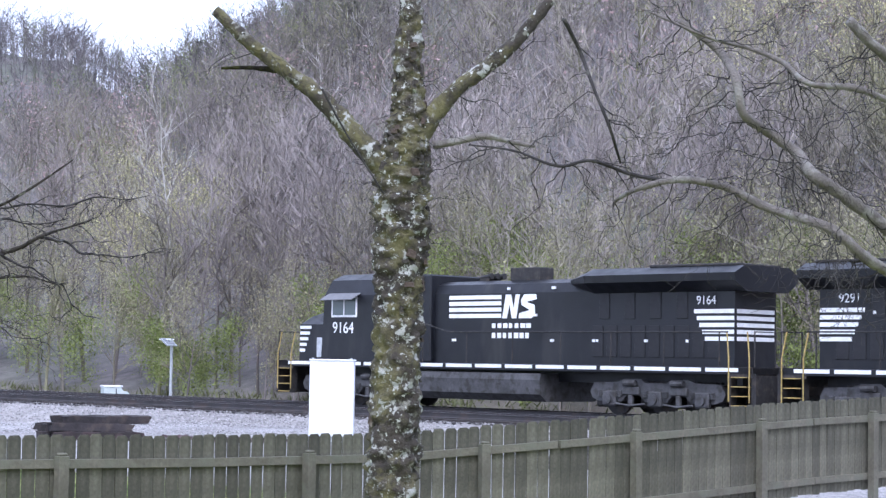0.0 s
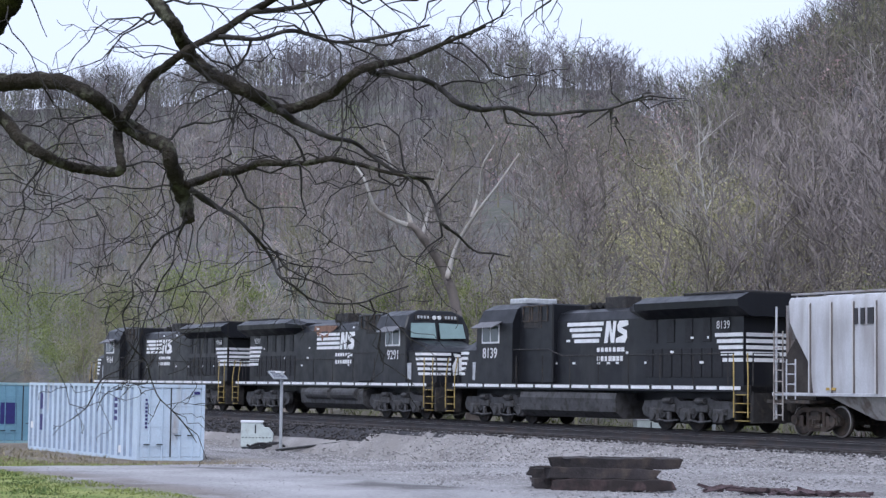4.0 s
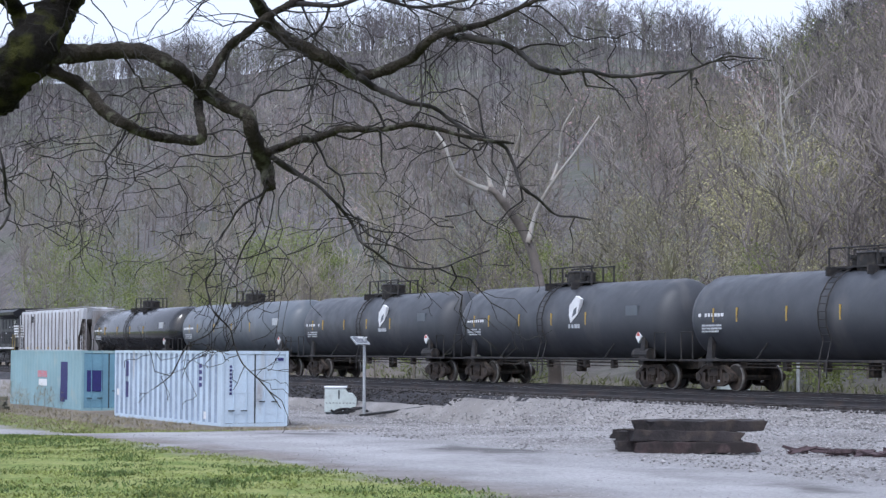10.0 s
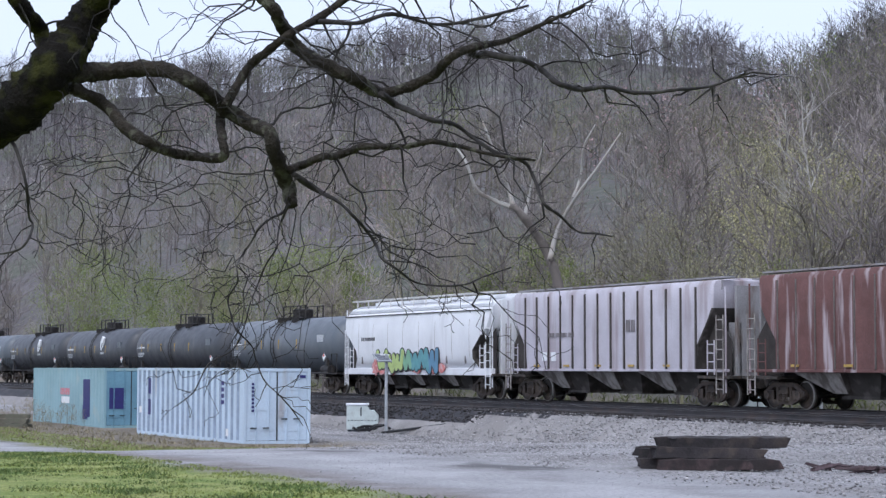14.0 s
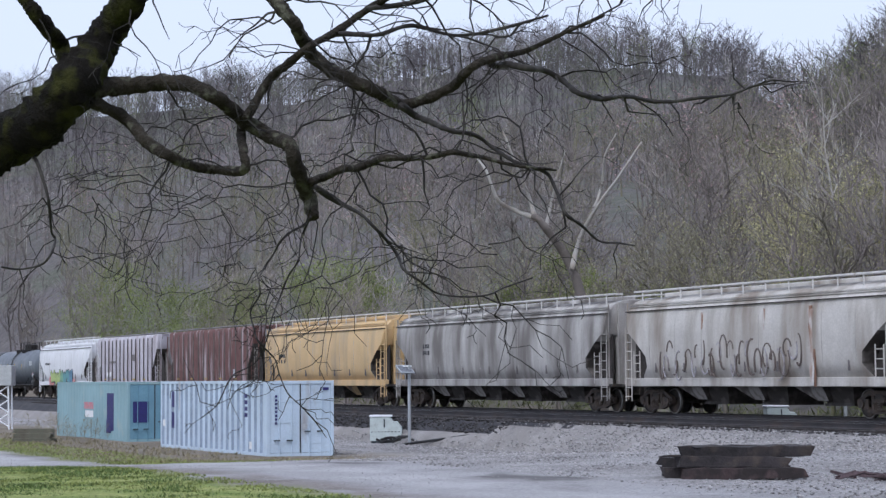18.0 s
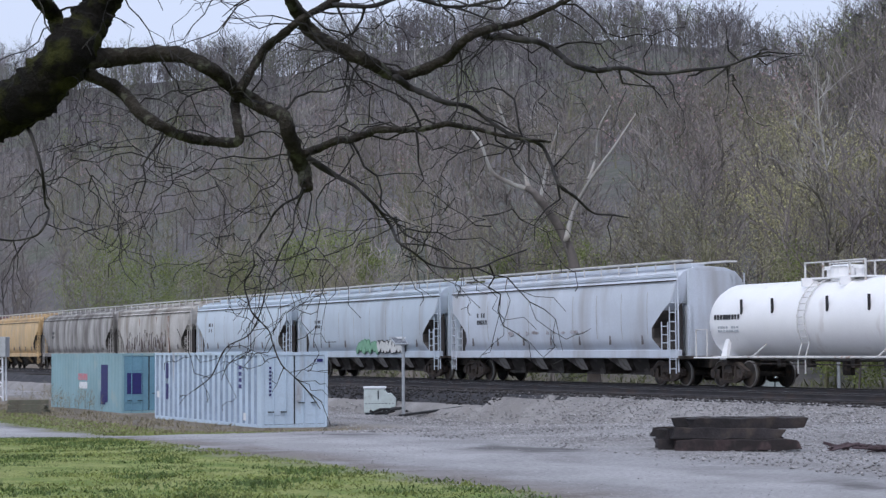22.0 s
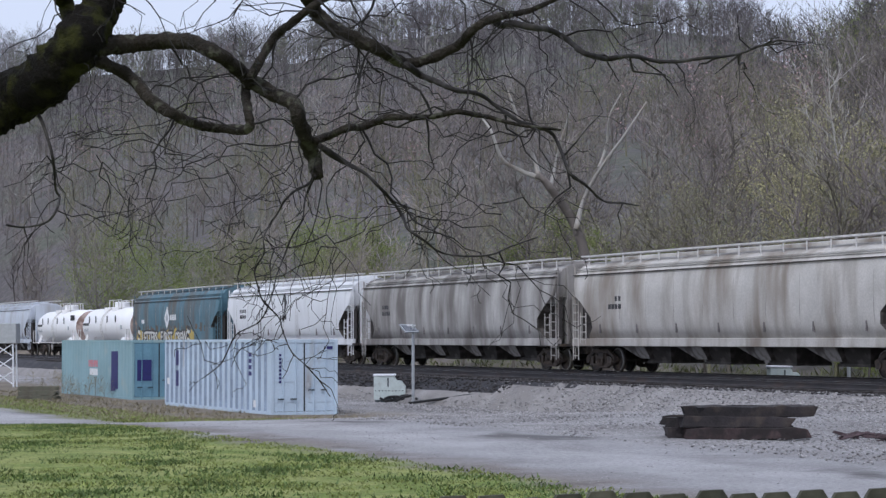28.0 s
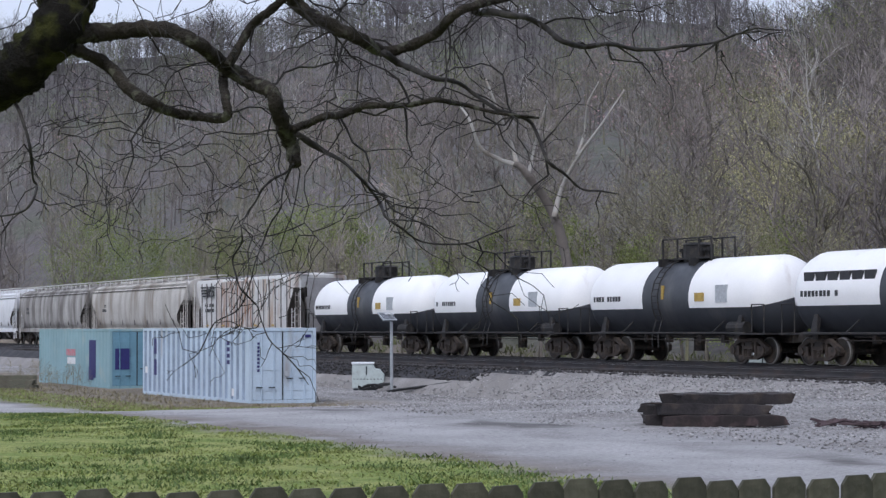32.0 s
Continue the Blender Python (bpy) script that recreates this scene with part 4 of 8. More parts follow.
    if burnt:
        bm = bmesh.new()
        pts = [(lx - 1.8, 4.0), (lx - 2.9, 4.03), (lx - 4.2, 4.02), (lx - 4.3, 3.82), (lx - 3.95, 3.72), (lx - 3.8, 3.55), (lx - 3.5, 3.62), (lx - 3.35, 3.3), (lx - 3.15, 3.55), (lx - 2.8, 3.48), (lx - 2.6, 3.7), (lx - 2.2, 3.78)]
        loft(bm, [[(x, 0.99, z) for x, z in pts], [(x, 1.016 if z < 3.8 else 0.93, z) for x, z in pts]])
        bmesh.ops.recalc_face_normals(bm, faces=bm.faces)
        part("scorched_patch", bm, M_BURNT, e, "scorched brown flaking paint")
    # road number, under the cab window and high on the rear of the hood
    side_text(number, 0.55, M_STRIPE, e, cf - 0.85, 1.526, 2.62)
    side_text(number, 0.36, M_STRIPE, e, hood_b + 1.0, 1.045, 3.42)
    # small white labels on the doors
    rng = random.Random(int(number))
    for i in range(12):
        x, z = hood_b + 1.5 + (hood_f - hood_b - 2.0) * rng.random(), rng.choice((2.2, 2.55, 3.0, 3.85))
        side_panel(e, x, x - rng.uniform(0.08, 0.2), z, z + 0.08, 1.012, M_STRIPE, "door_label", 0.02)
    # pilots, steps and handrails
    for sx in (1, -1):
        bm = bmesh.new()
        slab(bm, sx * (hl - 0.06), sx * (hl + 0.06), -1.45, 1.45, 0.35, 1.3, bevel=0.02)
        slab(bm, sx * (hl - 0.9), sx * hl, -1.5, 1.5, 1.2, 1.5)
        part("pilot", bm, M_STEEL_DARK, e)
        for i in range(4):
            put("step", shared("step", step_mesh, M_BRASS), e, sx * (hl - 0.45), 1.38, 0.4 + 0.27 * i)
        bm = bmesh.new()
        slab(bm, sx * (hl - 0.80), sx * (hl - 0.76), 1.2, 1.5, 0.35, 1.5)
        part("step_plate", bm, M_STEEL_DARK, e)
        for dx in (0.1, 0.82):
            bm = bmesh.new()
            run(bm, [(sx * (hl - dx), 1.52, 0.5), (sx * (hl - dx), 1.52, 1.75), (sx * (hl - dx - 0.12), 1.45, 2.5)], 0.022, 6)
            part("grab_rail", bm, M_BRASS, e)
        bm = bmesh.new()
        run(bm, [(sx * hl, 1.4, 1.5), (sx * hl, 1.4, 2.5), (sx * hl, 0.4, 2.5), (sx * hl, 0.4, 1.5)], 0.025, 6)
        part("end_railing", bm, M_STEEL_DARK, e)
    bm = bmesh.new()
    run(bm, [(-hl + 0.9, 1.46, 2.5), (hood_f - 3.4, 1.46, 2.5), (hood_f - 2.4, 1.46, 2.75), (hood_f, 1.46, 2.75)], 0.024, 5)
    part("handrail", bm, M_STEEL_DARK, e)
    for i in range(8):
        bm = bmesh.new()
        x = -hl + 1.2 + i * (hood_f + hl - 1.4) / 7
        rod(bm, (x, 1.46, 1.5), (x, 1.46, 2.52), 0.022, n=5)
        part("handrail_post", bm, M_STEEL_DARK, e)
    couplers(e, L / 2)
    return e


M_RIB_PALE = surf("pale_grey_rib", (0.54, 0.54, 0.55), 0.75, var=0.15, scale=1.5, second=(0.36, 0.26, 0.19), amount=0.4, streak=0.15, bump=0)
M_RUST_RUN = surf("running_rust", (0.60, 0.59, 0.58), 0.8, var=0.2, scale=2.8, second=(0.25, 0.12, 0.06), amount=0.49, streak=0.22, bump=0.05, width=0.14)
M_RUST_FAINT = surf("faint_running_rust", (0.60, 0.595, 0.59), 0.8, var=0.15, scale=2.0, second=(0.38, 0.25, 0.16), amount=0.43, streak=0.1, bump=0.05, width=0.1)
M_TEAL_RUST = surf("brown_rust_on_teal", (0.15, 0.105, 0.075), 0.85, var=0.3, scale=1.2, second=(0.10, 0.16, 0.18), amount=0.46, streak=0.3, bump=0.05, width=0.14)
M_PINK_SPRAY = surf("faded_red_spray", (0.52, 0.17, 0.16), 0.7, var=0.3, scale=3, second=(0.6, 0.42, 0.42), amount=0.45, bump=0)
M_GREEN_EDGE = surf("dull_green_spray", (0.10, 0.22, 0.14), 0.7, var=0.3, scale=2, bump=0)


# ---- the train, from the leading engine back ----
TRAIN = []
HEAD_S = 44.9


def add_car(thing, L, back=False):
    s = HEAD_S if not TRAIN else TRAIN[-1][1] - TRAIN[-1][2] / 2
    TRAIN.append((thing, s - L / 2, L, back))
    return thing


add_car(locomotive(21.7, "9164", "black road locomotive with white nose stripes, leading"), 21.7)
add_car(locomotive(21.7, "9291", "black road locomotive with scorched hood paint, running backwards", burnt=True), 21.7, True)
add_car(locomotive(20.4, "8139", "black road locomotive with galloping white side emblem", swoosh=True), 20.4)

c = add_car(hopper_car(19.3, M_GREY_HOP, "streaked pale grey ribbed covered hopper car", 3, True, nribs=16, rib_paint=M_RIB_PALE, chute=M_PALE_CHUTE, tall=4.2), 19.3)
side_bars(c, 5.6, 1.53, 3.75, 1.2, 0.75, M_INK, 1, 4, 8)
side_bars(c, -4.2, 1.53, 2.0, 0.5, 0.35, M_INK, 2, 2, 9)

TANKS = ((18.3, M_TANK_GLOSS, "glossy black tank car with yellow marks", 0), (18.8, M_TANK_GREY, "slate grey tank car with pale placard", 0), (17.5, M_TANK_DARK, "charcoal tank car with white leaf emblem", 1), (17.45, M_TANK_DARK, "charcoal tank car with large white leaf emblem", 1), (18.25, M_TANK_DARK, "dull charcoal tank car with worn shell", 0), (17.4, M_TANK_GREY, "slate tank car with faded shell band", 0))
for i, (L, paint, label, leaf) in enumerate(TANKS):
    c = add_car(tank_car(L, 1.48, 2.47, paint, label, M_STEEL_DARK, M_STEEL_DARK, dome=0.72), L)
    hl = L / 2 - 0.6
    side_bars(c, hl - 1.0, 1.47, 2.62, 1.7, 0.3, M_STRIPE, 1, 9, 20 + i)
    side_bars(c, hl - 1.2, 1.47, 2.24, 1.2, 0.3, M_PLACARD, 3, 7, 30 + i)
    side_panel(c, -hl + 2.5, -hl + 1.7, 2.62, 2.98, 1.44, M_TANK_GREY if paint is M_TANK_DARK else M_PLACARD, "placard", 0.04)
    x = -hl + 1.75
    sign = side_shape(c, [(x, 1.62), (x - 0.2, 1.86), (x, 2.1), (x + 0.2, 1.86)], 1.37, M_STRIPE, "hazard_placard", 0.03)
    side_shape(sign, [(x, 1.88), (x - 0.13, 1.88), (x, 2.04), (x + 0.13, 1.88)], 1.402, SPRAY[4], "placard_symbol", 0.006)
    if leaf:
        x = -1.8
        side_shape(c, [(x + 0.12, 2.4), (x - 0.4, 2.72), (x - 0.62, 3.3), (x - 0.3, 3.42), (x + 0.22, 3.05), (x + 0.25, 2.7)], 1.38, M_STRIPE, "leaf_emblem", 0.105)
        side_shape(c, [(x + 0.02, 2.6), (x - 0.3, 2.75), (x - 0.34, 3.0), (x - 0.12, 2.9)], 1.48, M_TANK_GREY, "emblem_vein", 0.01)
        side_bars(c, x + 0.3, 1.47, 2.35, 0.9, 0.25, M_PLACARD, 1, 4, 40 + i)

c = add_car(hopper_car(17.0, M_WHITE_HOP, "white smooth-sided hopper car with colourful graffiti"), 17.0)
rng = random.Random(12)
for x, z, w, h in ((3.9, 1.35, 0.5, 0.4), (3.2, 1.25, 0.45, 0.3), (1.9, 1.5, 0.5, 0.5), (-0.6, 1.4, 0.6, 0.4), (-2.4, 1.5, 0.5, 0.45), (-3.2, 1.3, 0.4, 0.25)):
    side_shape(c, [(x + w * math.cos(a) * rng.uniform(0.7, 1.1), z + h * math.sin(a) * rng.uniform(0.7, 1.1)) for a in (q * math.pi / 8 for q in range(16))], 1.594, M_PINK_SPRAY, "graffiti_flare", 0.004 + 0.0007 * w)
sprayed_letters(c, 3.7, -2.8, 1.04, 2.2, 1.602, [SPRAY[0], SPRAY[0], SPRAY[1], SPRAY[2], SPRAY[2], SPRAY[3]], 5, 7, 0.34)
side_bars(c, 5.6, 1.6, 2.75, 1.6, 0.26, M_INK, 1, 8, 51)
c = add_car(hopper_car(17.3, M_PINK_HOP, "faded mauve-grey ribbed hopper car", 3, True, nribs=14, tall=4.4), 17.3)
side_bars(c, 4.4, 1.53, 2.7, 2.2, 0.26, M_RIB, 1, 8, 52)
side_bars(c, -1.6, 1.53, 3.1, 0.7, 0.7, M_RIB, 1, 2, 53)
side_panel(c, 4.8, 4.45, 1.6, 1.95, 1.52, M_STRIPE)
side_panel(c, 4.1, 3.75, 1.6, 1.95, 1.52, M_STRIPE)
c = add_car(hopper_car(18.8, M_BROWN_HOP, "peeling oxide-brown ribbed hopper car", 3, True, nribs=15, rib_paint=M_BROWN_HOP, tall=4.45), 18.8)
side_panel(c, -4.6, -5.0, 1.45, 1.95, 1.52, M_PLACARD)
c = add_car(hopper_car(18.1, M_TAN_HOP, "ochre yellow smooth-sided covered hopper car", 3, chute=M_TAN_CHUTE), 18.1)
side_bars(c, 5.9, 1.6, 2.7, 0.9, 0.6, M_INK, 2, 4, 54)
c = add_car(hopper_car(21.4, M_SOOT_HOP, "soot-stained grey covered hopper car", 4), 21.4)
side_bars(c, 7.0, 1.6, 2.9, 1.0, 0.6, M_INK, 2, 4, 55)
c = add_car(hopper_car(17.4, M_CREAM_HOP, "soiled cream hopper car with sprayed scrawls", 3), 17.4)
scrawl(c, 5.4, -3.3, 1.35, 2.6, 1.605, 30, 7)
rng = random.Random(44)
for xs, z0, z1, w, m in ((-3.85, 1.05, 3.5, 0.15, M_RUST_RUN), (-3.8, 2.3, 3.6, 0.1, M_BURNT), (-4.0, 1.0, 2.2, 0.06, M_BURNT), (-1.2, 2.9, 3.6, 0.05, M_RUST_RUN), (2.6, 3.0, 3.6, 0.06, M_RUST_RUN)):
    zs = [z0 + (z1 - z0) * q / 9 for q in range(10)]
    edge = [(xs - w * rng.uniform(0.3, 1.0), z) for z in zs] + [(xs + w * rng.uniform(0.3, 1.0), z) for z in zs[::-1]]
    side_shape(c, edge, 1.596, m, "rust_streak", 0.008 + 0.02 * w)
c = add_car(hopper_car(17.3, M_PALE_HOP, "clean pale blue-grey covered hopper car", 4), 17.3)
side_bars(c, 5.4, 1.6, 3.0, 0.8, 0.65, M_INK, 2, 4, 56)
c = add_car(hopper_car(18.8, M_BLUEG_HOP, "soft blue-grey hopper car with white graffiti", 4), 18.8)
sprayed_letters(c, 0.5, -1.9, 1.2, 1.85, 1.6, [SPRAY[1]], 9, 3, 0.34, M_GREEN_EDGE)
sprayed_letters(c, -2.0, -5.0, 1.2, 1.85, 1.6, [SPRAY[6]], 10, 4, 0.36)
side_bars(c, 6.2, 1.6, 2.9, 0.8, 0.5, M_INK, 2, 4, 57)
c = add_car(hopper_car(20.0, M_DUSTY_HOP, "light grey covered hopper car with dusty sides", 4, tall=4.4), 20.0)
side_bars(c, 6.6, 1.6, 2.9, 1.0, 0.6, M_INK, 2, 5, 58)
rng = random.Random(33)
for k in range(9):
    x, w, h = 3.4 - 0.75 * k + rng.uniform(-0.2, 0.2), rng.uniform(0.12, 0.42), rng.uniform(0.04, 0.11)
    side_shape(c, [(x + w * math.cos(a) * rng.uniform(0.5, 1.1), 2.0 + rng.uniform(-0.03, 0.03) + h * math.sin(a) * rng.uniform(0.5, 1.1)) for a in (q * math.pi / 5 for q in range(10))], 1.588, M_SMUDGE, "grime_smudge", 0.012 + 0.0006 * k)

for L, k in ((14.6, 0), (14.9, 1)):
    c = add_car(tank_car(L, 1.34, 2.24, M_TANK_WHITE, "white tank car with rust-stained end" if k else "white tank car with dark placard", M_TANK_WHITE, M_WALK, marks=False, dome=0.62), L)
    hl = L / 2 - 0.6
    bm = bmesh.new()
    loft(bm, [[(x - 0.015, y, z + 2.24) for x, y, z in ring] for ring in tank_shell(1.34, hl, 24, 0.0)[:4]], caps=False)
    smooth(bm)
    part("stained_tank_head", bm, M_TANK_RUST, c, "brown rust-stained tank end")
    side_bars(c, hl - 0.9, 1.34, 2.5, 1.6, 0.28, M_INK, 1, 9, 60 + k)
    side_bars(c, hl - 1.1, 1.32, 2.1, 1.3, 0.25, M_PLACARD, 2, 8, 62 + k)
    for q in (0.62, 0.35, -0.1, -0.42):
        side_panel(c, q * hl + 0.04, q * hl - 0.04, 2.5, 3.0, 1.32, M_STEEL_DARK, "reflector", 0.03)
    if not k:
        side_panel(c, -hl + 1.9, -hl + 0.9, 2.75, 3.15, 1.27, M_STEEL_DARK, "placard", 0.04)
    side_panel(c, -hl + 2.6, -hl + 2.2, 2.0, 2.3, 1.31, M_PLACARD, "placard", 0.04)

c = add_car(hopper_car(20.1, M_TEAL_HOP, "weathered dark teal hopper car with yellow graffiti", 3, tall=4.55, board=-0.04), 20.1)
rng = random.Random(31)
for k in range(15):
    x = 7.9 - 0.86 * k + rng.uniform(-0.2, 0.2)
    w, h = rng.uniform(0.4, 0.7), rng.uniform(0.25, 0.55)
    side_shape(c, [(x + w * math.cos(a) * rng.uniform(0.6, 1.1), max(1.03, 1.5 + h * math.sin(a) * rng.uniform(0.5, 1.2))) for a in (q * math.pi / 7 for q in range(14))], 1.588, SPRAY[5], "graffiti_flare", 0.018 + 0.0007 * k)
bm = bmesh.new()
slab(bm, -8.2, 8.2, 1.42, 1.598, 0.96, 2.0, bevel=0.015)
part("lower_side", bm, M_TEAL_HOP, c)
for q, x in ((1, 7.5), (-1, -3.3)):
    for k in range(4):
        side_shape(c, [(x + 0.3 - 0.03 * k, 1.2 + 0.26 * k), (x - 0.25, 1.12 + 0.26 * k), (x - 0.2 + 0.12 * q, 1.32 + 0.26 * k), (x + 0.22 + 0.1 * q, 1.4 + 0.26 * k)], 1.612, M_INK if k % 2 else SPRAY[6], "graffiti_stroke", 0.004 + 0.001 * k)
rng = random.Random(33)
for k, ch in enumerate("LETTERS FIRST CREW"):
    if ch != " ":
        x, z, tilt, size = 6.6 - 0.54 * k, 1.38 + rng.uniform(-0.04, 0.04), rng.uniform(-0.25, 0.25), rng.uniform(0.92, 1.06)
        side_text(ch, size, M_INK, c, x, 1.612, z, "graffiti_outline", 0.14, tilt)
        side_text(ch, size, SPRAY[6], c, x, 1.632, z, "graffiti_fill", 0.02, tilt)
side_shape(c, [(1.25, 1.95), (0.68, 2.65), (1.22, 3.4), (1.8, 2.7)], 1.57, M_STRIPE, "diamond_emblem", 0.035)
side_shape(c, [(1.24, 2.4), (0.98, 2.67), (1.22, 3.0), (1.5, 2.69)], 1.58, M_PLACARD, "emblem_centre", 0.03)
rng = random.Random(37)
for k in range(26):
    bm = bmesh.new()
    x = 6.6 - 0.52 * k + rng.uniform(-0.2, 0.2)
    slab(bm, x - rng.uniform(0.15, 0.5), x, 1.5, 1.602 + 0.0006 * (k % 7), rng.uniform(1.75, 1.95), rng.uniform(2.0, 2.35))
    part("rust_patch", bm, M_TEAL_RUST, c)
for x in (0.5, 0.05, -0.4):
    side_panel(c, x, x - 0.3, 2.52, 2.88, 1.603, M_STRIPE, "lettering", 0.01)
side_panel(c, 7.0, 6.4, 2.35, 2.6, 1.603, M_STRIPE, "placard", 0.01)
c = add_car(hopper_car(20.7, M_WHITE_HOP, "white covered hopper car with dark leaf emblem", 4, tall=4.48), 20.7)
side_shape(c, [(0.25, 3.15), (-0.1, 3.75), (-0.55, 3.3), (-0.25, 2.6)], 1.55, M_INK, "diamond_emblem", 0.052)
side_shape(c, [(0.12, 2.75), (0.1, 3.15), (-0.16, 3.4), (-0.2, 3.1), (-0.12, 2.7)], 1.58, M_STRIPE, "emblem_leaf", 0.028)
side_bars(c, 0.5, 1.6, 2.6, 1.1, 0.4, M_INK, 1, 3, 65)
side_bars(c, 7.2, 1.6, 3.0, 1.1, 0.65, M_INK, 2, 4, 66)
c = add_car(hopper_car(21.7, M_SOOT_HOP, "smoke-streaked grey covered hopper car", 4), 21.7)
side_bars(c, 7.4, 1.6, 2.9, 1.0, 0.6, M_INK, 2, 4, 67)
c = add_car(hopper_car(22.5, M_CREAM_HOP, "dirty off-white covered hopper car", 4), 22.5)
side_bars(c, 7.6, 1.6, 2.9, 1.0, 0.6, M_INK, 2, 4, 68)
c = add_car(hopper_car(18.8, M_NSG_HOP, "pale grey ribbed hopper car with rust streaks", 3, True, nribs=17, rib_paint=M_RIB_PALE, tall=4.15, chute=M_PALE_CHUTE), 18.8)
rng = random.Random(35)
pitch = 2 * (9.05 - 2.05) / 16
for k in range(4, 15):
    xr = 7.0 - pitch * k
    bm = bmesh.new()
    slab(bm, xr - pitch + 0.04, xr - 0.04, 1.47, 1.503, 1.33, 3.94)
    part("rust_stain", bm, M_RUST_RUN if k < 10 else M_RUST_FAINT, c, "orange-brown rust running down the panel")
for i in range(4):
    side_panel(c, 7.0 - 0.08 * i, 6.05 - 0.08 * i, 3.62 - 0.17 * i, 3.71 - 0.17 * i, 1.6, M_INK, "emblem_bar")
bm = bmesh.new()
ribbon(bm, [(5.9, 3.14), (5.75, 3.68), (5.45, 3.14), (5.3, 3.68)], 0.13, 1.6, 0.012)
ribbon(bm, [(4.6, 3.64), (5.05, 3.66), (5.08, 3.44), (4.72, 3.38), (4.74, 3.16), (5.2, 3.14)], 0.13, 1.6, 0.012)
part("emblem", bm, M_INK, c)
side_bars(c, 6.4, 1.53, 2.7, 1.6, 0.6, M_INK, 2, 6, 69)
for i, L in enumerate((14.4, 14.0, 13.2, 14.2)):
    hl = L / 2 - 0.6
    last = i == 3
    c = add_car(tank_car(L, 1.42, 2.27, M_TANK_DARK, "black tank car with white jacket and large lettering" if last else "black tank car with white jacket bands", M_STEEL_DARK, M_STEEL_DARK, ((-hl, -1.5, -14), (1.6, hl, -14)), M_TANK_WHITE, marks=False, dome=0.85), L)
    side_bars(c, hl - 0.9, 1.43, 2.4, 2.0, 0.3, M_INK, 1, 10, 70 + i)
    side_panel(c, -1.9, -2.5, 2.15, 2.45, 1.4, M_YELLOW, "placard", 0.04)
    side_panel(c, -3.2, -3.9, 2.1, 2.7, 1.39, M_PLACARD, "placard", 0.045)
    side_panel(c, 0.3, 0.15, 2.25, 2.75, 1.4, M_YELLOW, "reflector", 0.03)
    if last:
        for q in range(6):
            side_shape(c, [(hl - 1.0 - 0.62 * q, 2.6), (hl - 1.5 - 0.62 * q, 2.6), (hl - 1.5 - 0.62 * q, 3.0), (hl - 1.0 - 0.62 * q, 3.0)], 1.3, M_INK, "letter_block", 0.06)


